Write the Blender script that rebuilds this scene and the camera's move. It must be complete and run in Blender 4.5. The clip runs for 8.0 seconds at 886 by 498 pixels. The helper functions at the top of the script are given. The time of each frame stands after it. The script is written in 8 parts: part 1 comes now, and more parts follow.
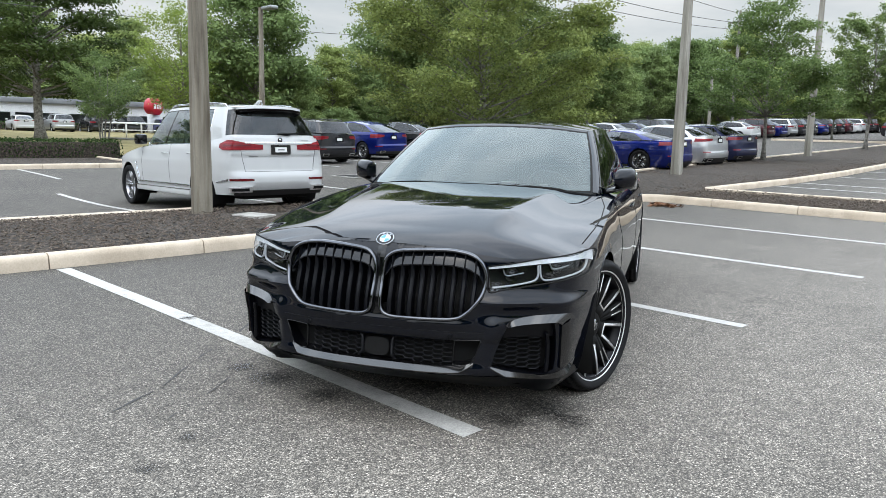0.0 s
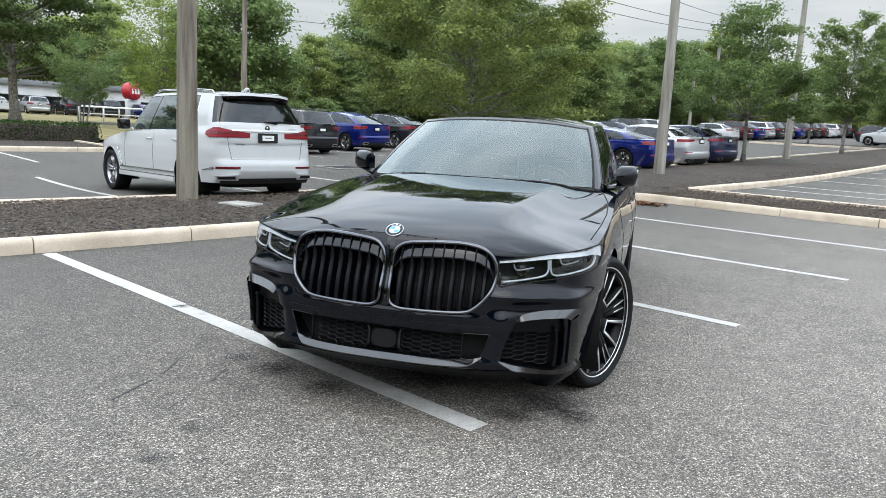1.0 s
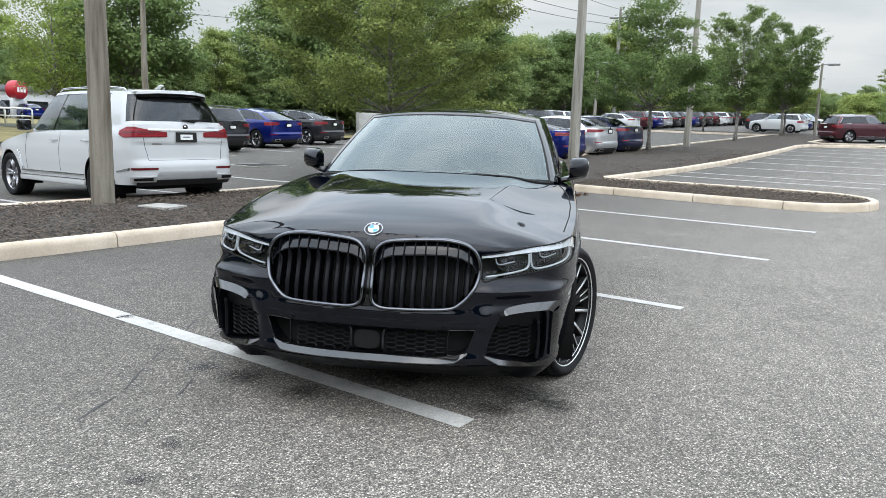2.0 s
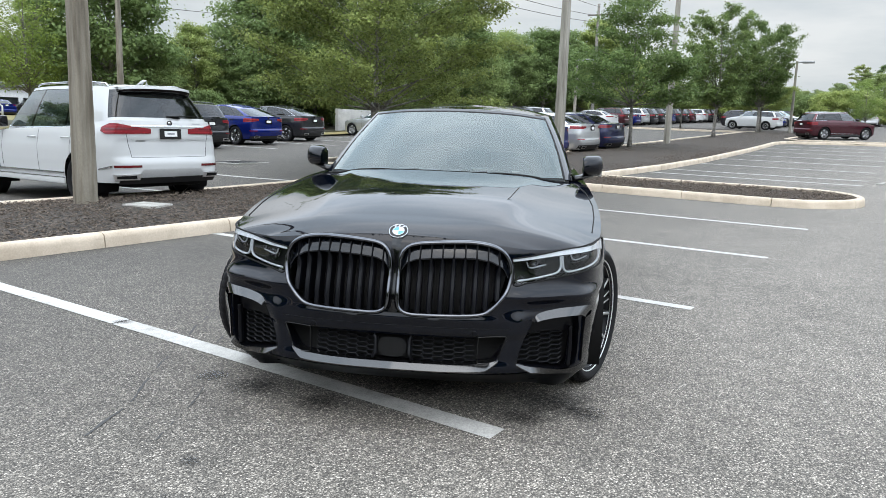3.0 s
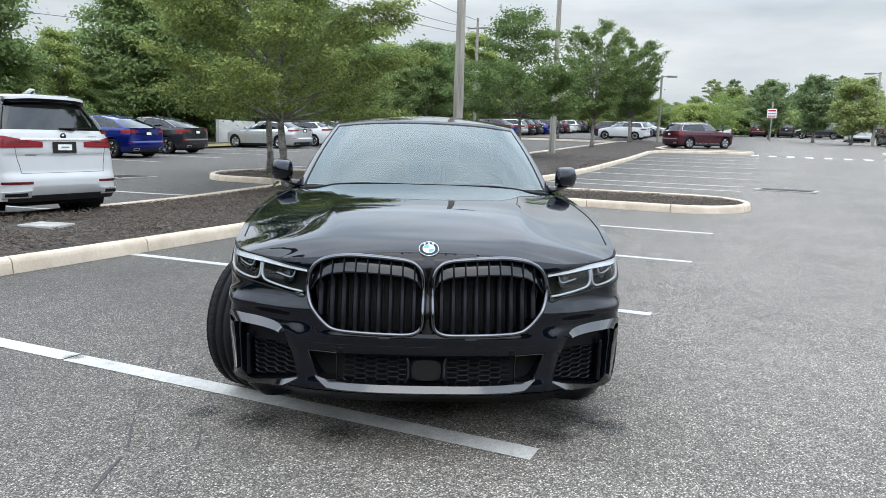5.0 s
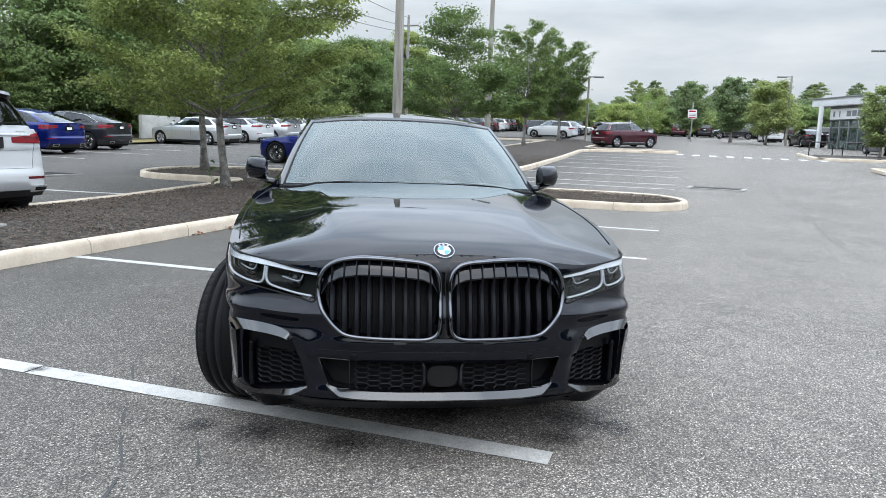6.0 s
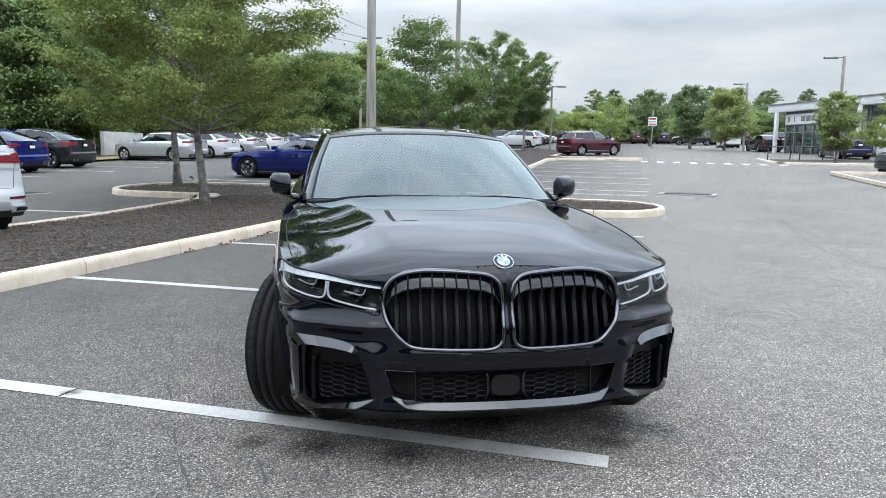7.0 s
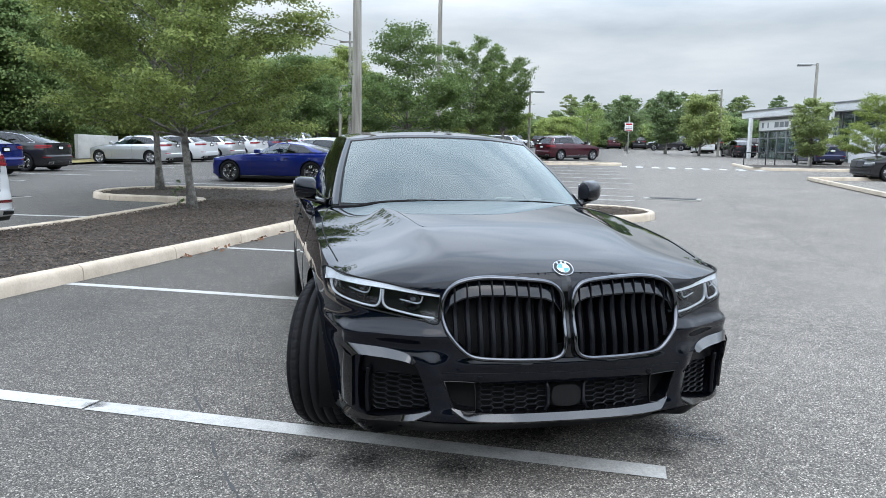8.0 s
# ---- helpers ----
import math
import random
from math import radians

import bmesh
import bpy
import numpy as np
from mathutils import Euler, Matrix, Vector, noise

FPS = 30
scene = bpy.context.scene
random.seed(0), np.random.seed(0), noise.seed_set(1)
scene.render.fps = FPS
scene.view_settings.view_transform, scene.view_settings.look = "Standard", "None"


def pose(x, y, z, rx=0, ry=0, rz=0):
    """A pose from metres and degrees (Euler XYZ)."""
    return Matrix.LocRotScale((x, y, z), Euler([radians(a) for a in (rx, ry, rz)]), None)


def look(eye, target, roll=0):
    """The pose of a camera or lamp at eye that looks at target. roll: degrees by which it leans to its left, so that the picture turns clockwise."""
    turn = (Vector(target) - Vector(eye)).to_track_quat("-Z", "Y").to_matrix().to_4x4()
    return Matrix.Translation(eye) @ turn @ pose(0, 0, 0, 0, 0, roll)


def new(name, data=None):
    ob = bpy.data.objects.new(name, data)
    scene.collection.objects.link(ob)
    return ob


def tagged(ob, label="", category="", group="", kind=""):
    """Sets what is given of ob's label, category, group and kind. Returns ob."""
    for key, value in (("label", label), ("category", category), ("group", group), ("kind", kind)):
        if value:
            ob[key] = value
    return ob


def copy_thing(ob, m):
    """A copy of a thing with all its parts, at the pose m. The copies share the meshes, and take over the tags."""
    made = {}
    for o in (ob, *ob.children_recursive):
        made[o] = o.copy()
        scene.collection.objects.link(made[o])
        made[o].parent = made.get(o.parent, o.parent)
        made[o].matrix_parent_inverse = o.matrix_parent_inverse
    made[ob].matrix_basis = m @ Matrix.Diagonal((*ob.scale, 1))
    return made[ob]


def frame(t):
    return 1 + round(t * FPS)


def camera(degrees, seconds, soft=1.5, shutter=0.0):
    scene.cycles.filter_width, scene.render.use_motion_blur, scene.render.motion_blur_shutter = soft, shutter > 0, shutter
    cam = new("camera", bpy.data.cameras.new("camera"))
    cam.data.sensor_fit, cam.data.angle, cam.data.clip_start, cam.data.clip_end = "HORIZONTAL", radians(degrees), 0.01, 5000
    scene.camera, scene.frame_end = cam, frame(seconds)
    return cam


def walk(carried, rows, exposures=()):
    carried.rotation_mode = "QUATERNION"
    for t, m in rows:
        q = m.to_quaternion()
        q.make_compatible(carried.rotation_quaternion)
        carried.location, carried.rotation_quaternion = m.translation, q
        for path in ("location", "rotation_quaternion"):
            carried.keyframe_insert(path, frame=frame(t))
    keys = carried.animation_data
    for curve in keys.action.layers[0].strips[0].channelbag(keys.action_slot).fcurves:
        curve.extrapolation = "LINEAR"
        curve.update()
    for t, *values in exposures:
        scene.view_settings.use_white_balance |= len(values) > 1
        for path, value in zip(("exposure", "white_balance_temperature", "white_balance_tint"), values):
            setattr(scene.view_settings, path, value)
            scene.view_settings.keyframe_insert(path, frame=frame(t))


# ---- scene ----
# ---- camera ----
cam = camera(62.5, 8.0, 0.7)
PATH = [
    (0, (2.063, -2.319, 1.308), (0.676, -0.909, 1.008), 1.4),
    (0.5, (2.032, -2.326, 1.295), (0.642, -0.921, 0.991), 1.7),
    (1, (1.941, -2.402, 1.293), (0.601, -0.951, 0.979), 3.0),
    (1.5, (1.798, -2.513, 1.294), (0.563, -0.97, 0.988), 2.5),
    (2, (1.69, -2.585, 1.291), (0.539, -0.981, 0.971), 1.9),
    (3.5, (1.288, -2.594, 1.283), (0.21, -0.941, 0.956), 2.4),
    (4, (1.151, -2.661, 1.279), (0.13, -0.97, 0.964), 2.9),
    (4.5, (0.953, -2.751, 1.288), (0.044, -0.99, 1.015), 2.3),
    (5, (0.82, -2.791, 1.277), (0.003, -0.989, 0.989), 1.7),
    (5.2, (0.746, -2.778, 1.269), (-0.014, -0.95, 0.988), 1.6),
    (6.5, (0.294, -2.918, 1.267), (-0.302, -1.03, 0.983), 1.9),
    (7, (0.118, -2.995, 1.268), (-0.425, -1.087, 1.012), 1.0),
    (7.5, (-0.045, -2.994, 1.25), (-0.555, -1.076, 1.005), 1.3),
    (8, (-0.218, -2.997, 1.26), (-0.695, -1.07, 1.017), 1.2),
]
walk(cam, [(t, look(eye, target, roll)) for t, eye, target, roll in PATH],
     [(0.0, 0.0, 6900, 10), (2.0, 0.02, 6900, 10), (4.0, 0.06, 6820, 10), (5.0, 0.06, 6730, 10), (7.0, 0.06, 6560, 10), (8.0, 0.0, 6500, 10)])

# ---- light: an overcast sky ----
world = bpy.data.worlds.new("overcast_sky")
scene.world = world
world.use_nodes = True
nt = world.node_tree
nt.nodes.clear()
w_out = nt.nodes.new("ShaderNodeOutputWorld")
w_bg = nt.nodes.new("ShaderNodeBackground")
w_sky = nt.nodes.new("ShaderNodeTexSky")
w_sky.sky_type, w_sky.sun_disc = "NISHITA", False
w_sky.sun_elevation, w_sky.sun_rotation = radians(52), radians(150)
w_sky.air_density, w_sky.dust_density = 1.0, 4.0
w_co = nt.nodes.new("ShaderNodeTexCoord")
w_map = nt.nodes.new("ShaderNodeMapping")
w_map.inputs["Scale"].default_value = (1.6, 1.6, 7.0)
w_n = nt.nodes.new("ShaderNodeTexNoise")
w_n.inputs["Scale"].default_value, w_n.inputs["Detail"].default_value, w_n.inputs["Roughness"].default_value = 1.7, 6.0, 0.55
w_ramp = nt.nodes.new("ShaderNodeValToRGB")
w_ramp.color_ramp.elements[0].position, w_ramp.color_ramp.elements[0].color = 0.36, (4.45, 5.1, 5.7, 1)
w_ramp.color_ramp.elements[1].position, w_ramp.color_ramp.elements[1].color = 0.60, (6.3, 6.75, 7.2, 1)
w_mix = nt.nodes.new("ShaderNodeMix")
w_mix.data_type = "RGBA"
w_mix.inputs["Factor"].default_value = 0.9
nt.links.new(w_co.outputs["Generated"], w_map.inputs["Vector"])
nt.links.new(w_map.outputs["Vector"], w_n.inputs["Vector"])
nt.links.new(w_n.outputs["Fac"], w_ramp.inputs["Fac"])
nt.links.new(w_sky.outputs["Color"], w_mix.inputs["A"])
nt.links.new(w_ramp.outputs["Color"], w_mix.inputs["B"])
w_sep = nt.nodes.new("ShaderNodeSeparateXYZ")
w_up = nt.nodes.new("ShaderNodeMapRange")
for w_key, w_val in (("From Min", 0.17), ("From Max", 0.46), ("To Min", 1.0), ("To Max", 3.65)):
    w_up.inputs[w_key].default_value = w_val
w_gain = nt.nodes.new("ShaderNodeVectorMath")
w_gain.operation = "SCALE"
nt.links.new(w_co.outputs["Generated"], w_sep.inputs["Vector"])
nt.links.new(w_sep.outputs["Z"], w_up.inputs["Value"])
nt.links.new(w_mix.outputs["Result"], w_gain.inputs[0])
nt.links.new(w_up.outputs["Result"], w_gain.inputs["Scale"])
w_blue = nt.nodes.new("ShaderNodeVectorMath")
w_blue.operation = "MULTIPLY"
w_hue = nt.nodes.new("ShaderNodeMix")
w_hue.data_type = "RGBA"
w_hue.inputs["A"].default_value, w_hue.inputs["B"].default_value = (1, 1, 1, 1), (0.945, 1.0, 1.085, 1)
w_high = nt.nodes.new("ShaderNodeMapRange")
for w_key, w_val in (("From Min", 0.17), ("From Max", 0.45)):
    w_high.inputs[w_key].default_value = w_val
nt.links.new(w_sep.outputs["Z"], w_high.inputs["Value"])
nt.links.new(w_high.outputs["Result"], w_hue.inputs["Factor"])
nt.links.new(w_gain.outputs["Vector"], w_blue.inputs[0])
nt.links.new(w_hue.outputs["Result"], w_blue.inputs[1])
nt.links.new(w_blue.outputs["Vector"], w_bg.inputs["Color"])
w_bg.inputs["Strength"].default_value = 0.128
nt.links.new(w_bg.outputs["Background"], w_out.inputs["Surface"])
sun_data = bpy.data.lights.new("sun", "SUN")
sun_data.energy, sun_data.angle, sun_data.color = 0.5, radians(40), (1.0, 0.97, 0.93)
sun = new("sun", sun_data)
sun.matrix_world = look((0, 0, 60), (-12, 22, 0))
scene.view_settings.exposure = 0.0

# ---- materials ----
def shader(name):
    m = bpy.data.materials.new(name)
    m.use_nodes = True
    t = m.node_tree
    return m, t, t.nodes["Principled BSDF"]


def node(t, kind, **values):
    n = t.nodes.new("ShaderNode" + kind)
    for k, v in values.items():
        n.inputs[k.replace("_", " ")].default_value = v
    return n


def ramp(t, fac, stops):
    r = t.nodes.new("ShaderNodeValToRGB")
    while len(r.color_ramp.elements) < len(stops):
        r.color_ramp.elements.new(0.5)
    for e, (p, c) in zip(r.color_ramp.elements, stops):
        e.position, e.color = p, (*c, 1) if len(c) == 3 else c
    t.links.new(fac, r.inputs["Fac"])
    return r.outputs["Color"]


def blend(t, a, b, fac, mode="MIX"):
    m = t.nodes.new("ShaderNodeMix")
    m.data_type, m.blend_type = "RGBA", mode
    for v, k in ((a, "A"), (b, "B")):
        if isinstance(v, tuple):
            m.inputs[k].default_value = (*v, 1)
        else:
            t.links.new(v, m.inputs[k])
    if isinstance(fac, float):
        m.inputs["Factor"].default_value = fac
    else:
        t.links.new(fac, m.inputs["Factor"])
    return m.outputs["Result"]


def place(t):
    return t.nodes.new("ShaderNodeTexCoord").outputs["Object"]


def noisy(t, scale, detail=4.0, rough=0.6, vec=None):
    n = node(t, "TexNoise", Scale=scale, Detail=detail, Roughness=rough)
    t.links.new(vec if vec else place(t), n.inputs["Vector"])
    return n.outputs["Fac"]


def bump(t, p, height, strength, distance):
    b = node(t, "Bump", Strength=strength, Distance=distance)
    t.links.new(height, b.inputs["Height"])
    t.links.new(b.outputs["Normal"], p.inputs["Normal"])
    return b


def rough_stuff(name, a, b, scale, rough=0.8, fine=None, bumpy=0.3, dist=0.01, metal=0.0, mid=(0.35, 0.65), grit=(0.72, 1.2), streak=1.0):
    """A matt surface with variation at two scales."""
    m, t, p = shader(name)
    mp = node(t, "Mapping", Scale=(1.0, 1.0, streak))
    t.links.new(place(t), mp.inputs["Vector"])
    big, small = noisy(t, scale, vec=mp.outputs["Vector"]), noisy(t, fine or scale * 14, 3.0)
    c = ramp(t, big, [(mid[0], a), (mid[1], b)])
    c2 = ramp(t, small, [(0.3, (grit[0],) * 3), (0.7, (grit[1],) * 3)])
    t.links.new(blend(t, c, c2, 1.0, "MULTIPLY"), p.inputs["Base Color"])
    p.inputs["Roughness"].default_value, p.inputs["Metallic"].default_value = rough, metal
    if bumpy:
        bump(t, p, small, bumpy, dist)
    return m


def paint(name, colour, metal=0.0, rough=0.3, flake=0.0, coat_ior=1.5):
    """Car lacquer: colour under a clear coat, with a little dust."""
    m, t, p = shader(name)
    if flake:
        v = node(t, "TexVoronoi", Scale=900.0)
        t.links.new(place(t), v.inputs["Vector"])
        c = blend(t, colour, tuple(min(1, x * (1 + flake) + 0.02) for x in colour), v.outputs["Color"])
        t.links.new(c, p.inputs["Base Color"])
    else:
        p.inputs["Base Color"].default_value = (*colour, 1)
    p.inputs["Metallic"].default_value = metal
    t.links.new(ramp(t, noisy(t, 9.0), [(0.3, (rough * 0.85,) * 3), (0.75, (rough * 1.25,) * 3)]), p.inputs["Roughness"])
    p.inputs["Coat Weight"].default_value, p.inputs["Coat Roughness"].default_value, p.inputs["Specular IOR Level"].default_value = 1.0, 0.022, 0.0
    p.inputs["Coat IOR"].default_value = coat_ior
    return m


def plain(name, colour, rough=0.5, metal=0.0, coat=0.0, grain=60.0, bumpy=0.05, ior=1.5):
    m, t, p = shader(name)
    n = noisy(t, grain)
    c = ramp(t, n, [(0.25, tuple(x * 0.85 for x in colour)), (0.75, tuple(min(1, x * 1.12) for x in colour))])
    t.links.new(c, p.inputs["Base Color"])
    p.inputs["Roughness"].default_value, p.inputs["Metallic"].default_value, p.inputs["Coat Weight"].default_value = rough, metal, coat
    p.inputs["IOR"].default_value = ior
    if bumpy:
        bump(t, p, n, bumpy, 0.002)
    return m


def pane(name, tint, straight=0.06, rough=0.0, sheen=(0.95, 0.97, 1), grazing=1.0):
    """A sheet of glass: a tinted view through, and a mirror that strengthens towards grazing angles."""
    m, t, p = shader(name)
    t.nodes.remove(p)
    see, gloss, lw, mix = (t.nodes.new("ShaderNode" + k) for k in ("BsdfTransparent", "BsdfGlossy", "LayerWeight", "MixShader"))
    see.inputs["Color"].default_value = (*tint, 1)
    gloss.inputs["Roughness"].default_value, gloss.inputs["Color"].default_value = rough, (*sheen, 1)
    lw.inputs["Blend"].default_value = 0.5
    power, gain = t.nodes.new("ShaderNodeMath"), t.nodes.new("ShaderNodeMath")
    power.operation, gain.operation = "POWER", "MULTIPLY_ADD"
    power.inputs[1].default_value = 4.0
    gain.inputs[1].default_value, gain.inputs[2].default_value = grazing - straight, straight
    t.links.new(lw.outputs["Facing"], power.inputs[0])
    t.links.new(power.outputs[0], gain.inputs[0])
    t.links.new(gain.outputs[0], mix.inputs["Fac"])
    t.links.new(see.outputs["BSDF"], mix.inputs[1])
    t.links.new(gloss.outputs["BSDF"], mix.inputs[2])
    t.links.new(mix.outputs["Shader"], t.nodes["Material Output"].inputs["Surface"])
    return m


def asphalt_material():
    m, t, p = shader("asphalt")
    vec = place(t)
    v = node(t, "TexVoronoi", Scale=150.0)
    t.links.new(vec, v.inputs["Vector"])
    bw = t.nodes.new("ShaderNodeRGBToBW")
    t.links.new(v.outputs["Color"], bw.inputs["Color"])
    stones = ramp(t, bw.outputs["Val"], [(0.0, (0.05, 0.049, 0.048)), (0.32, (0.135, 0.132, 0.126)), (0.58, (0.245, 0.240, 0.228)), (0.76, (0.39, 0.382, 0.36)), (0.92, (0.74, 0.73, 0.70))])
    edge = ramp(t, v.outputs["Distance"], [(0.2, (1.08,) * 3), (0.7, (0.32,) * 3)])
    c = blend(t, stones, edge, 0.85, "MULTIPLY")
    patch = ramp(t, noisy(t, 0.55, 6.0, 0.62, vec), [(0.3, (0.79, 0.725, 0.655)), (0.7, (1.105, 1.02, 0.925))])
    c = blend(t, c, patch, 1.0, "MULTIPLY")
    mott = ramp(t, noisy(t, 6.0, 5.0, 0.7, vec), [(0.32, (0.82,) * 3), (0.62, (1.06,) * 3)])
    c = blend(t, c, mott, 1.0, "MULTIPLY")
    spots = ramp(t, noisy(t, 1.9, 8.0, 0.75, vec), [(0.25, (0.6,) * 3), (0.36, (1.0,) * 3)])
    c = blend(t, c, spots, 1.0, "MULTIPLY")
    # the colour darkens from the lane towards the kerb, with a wavering edge
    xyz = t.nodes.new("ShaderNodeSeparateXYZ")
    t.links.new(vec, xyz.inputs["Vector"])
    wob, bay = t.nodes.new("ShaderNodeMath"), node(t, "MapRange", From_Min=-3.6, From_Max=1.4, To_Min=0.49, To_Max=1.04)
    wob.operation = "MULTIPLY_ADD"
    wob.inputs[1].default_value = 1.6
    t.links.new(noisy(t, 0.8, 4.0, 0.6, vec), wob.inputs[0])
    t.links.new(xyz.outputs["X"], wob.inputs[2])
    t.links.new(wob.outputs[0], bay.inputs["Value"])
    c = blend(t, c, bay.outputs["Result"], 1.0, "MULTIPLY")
    t.links.new(c, p.inputs["Base Color"])
    p.inputs["Roughness"].default_value = 0.85
    h = blend(t, v.outputs["Distance"], noisy(t, 45.0, 3.0, 0.6, vec), 0.4)
    b = bump(t, p, h, 0.7, 0.006)
    b.invert = True
    return m


def road_paint_material():
    m, t, p = shader("road_paint")
    vec = place(t)
    worn = noisy(t, 16.0, 8.0, 0.78, vec)
    patch = noisy(t, 2.2, 3.0, 0.6, vec)
    mixed = blend(t, worn, patch, 0.35)
    c = ramp(t, mixed, [(0.31, (0.17, 0.168, 0.16)), (0.43, (0.42, 0.41, 0.385)), (0.62, (0.55, 0.54, 0.51))])
    v = node(t, "TexVoronoi", Scale=120.0)
    t.links.new(vec, v.inputs["Vector"])
    c = blend(t, c, ramp(t, v.outputs["Distance"], [(0.2, (1.05,) * 3), (0.9, (0.7,) * 3)]), 0.7, "MULTIPLY")
    t.links.new(c, p.inputs["Base Color"])
    p.inputs["Roughness"].default_value = 0.75
    b = bump(t, p, v.outputs["Distance"], 0.5, 0.004)
    b.invert = True
    return m


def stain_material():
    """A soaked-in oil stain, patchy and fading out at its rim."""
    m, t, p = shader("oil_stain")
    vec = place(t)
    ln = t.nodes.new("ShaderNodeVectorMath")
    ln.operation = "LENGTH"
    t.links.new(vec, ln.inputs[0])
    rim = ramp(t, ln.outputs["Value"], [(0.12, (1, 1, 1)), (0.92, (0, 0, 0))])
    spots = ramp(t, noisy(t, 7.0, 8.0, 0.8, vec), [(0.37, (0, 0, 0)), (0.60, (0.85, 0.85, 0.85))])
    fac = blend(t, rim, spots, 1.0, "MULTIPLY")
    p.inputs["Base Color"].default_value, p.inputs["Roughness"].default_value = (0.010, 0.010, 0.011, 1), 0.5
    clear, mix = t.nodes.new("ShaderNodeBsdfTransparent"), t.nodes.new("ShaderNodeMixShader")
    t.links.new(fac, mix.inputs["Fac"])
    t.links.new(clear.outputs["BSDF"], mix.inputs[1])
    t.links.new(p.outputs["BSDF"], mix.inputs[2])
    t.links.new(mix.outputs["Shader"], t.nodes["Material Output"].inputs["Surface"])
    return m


def leaf_material(name, dark, light, clump=1.6):
    m, t, p = shader(name)
    g = t.nodes.new("ShaderNodeNewGeometry")
    # single leaves differ a little, sprays of them more
    sprays = noisy(t, clump, 3.0, 0.55)
    tone1 = blend(t, sprays, g.outputs["Random Per Island"], 0.30)
    c = ramp(t, tone1, [(0.28, dark), (0.50, tuple((a + b) / 2 for a, b in zip(dark, light))), (0.72, light)])
    info = t.nodes.new("ShaderNodeObjectInfo")
    tone = ramp(t, info.outputs["Random"], [(0.0, (0.62, 0.70, 0.58)), (0.5, (0.95, 1.0, 0.95)), (1.0, (1.45, 1.32, 1.0))])
    c = blend(t, c, tone, 1.0, "MULTIPLY")
    p.inputs["Roughness"].default_value, p.inputs["Specular IOR Level"].default_value = 0.6, 0.22
    t.links.new(c, p.inputs["Base Color"])
    tr = t.nodes.new("ShaderNodeBsdfTranslucent")
    t.links.new(c, tr.inputs["Color"])
    mix = t.nodes.new("ShaderNodeMixShader")
    mix.inputs["Fac"].default_value = 0.42
    t.links.new(p.outputs["BSDF"], mix.inputs[1])
    t.links.new(tr.outputs["BSDF"], mix.inputs[2])
    t.links.new(mix.outputs["Shader"], t.nodes["Material Output"].inputs["Surface"])
    return m


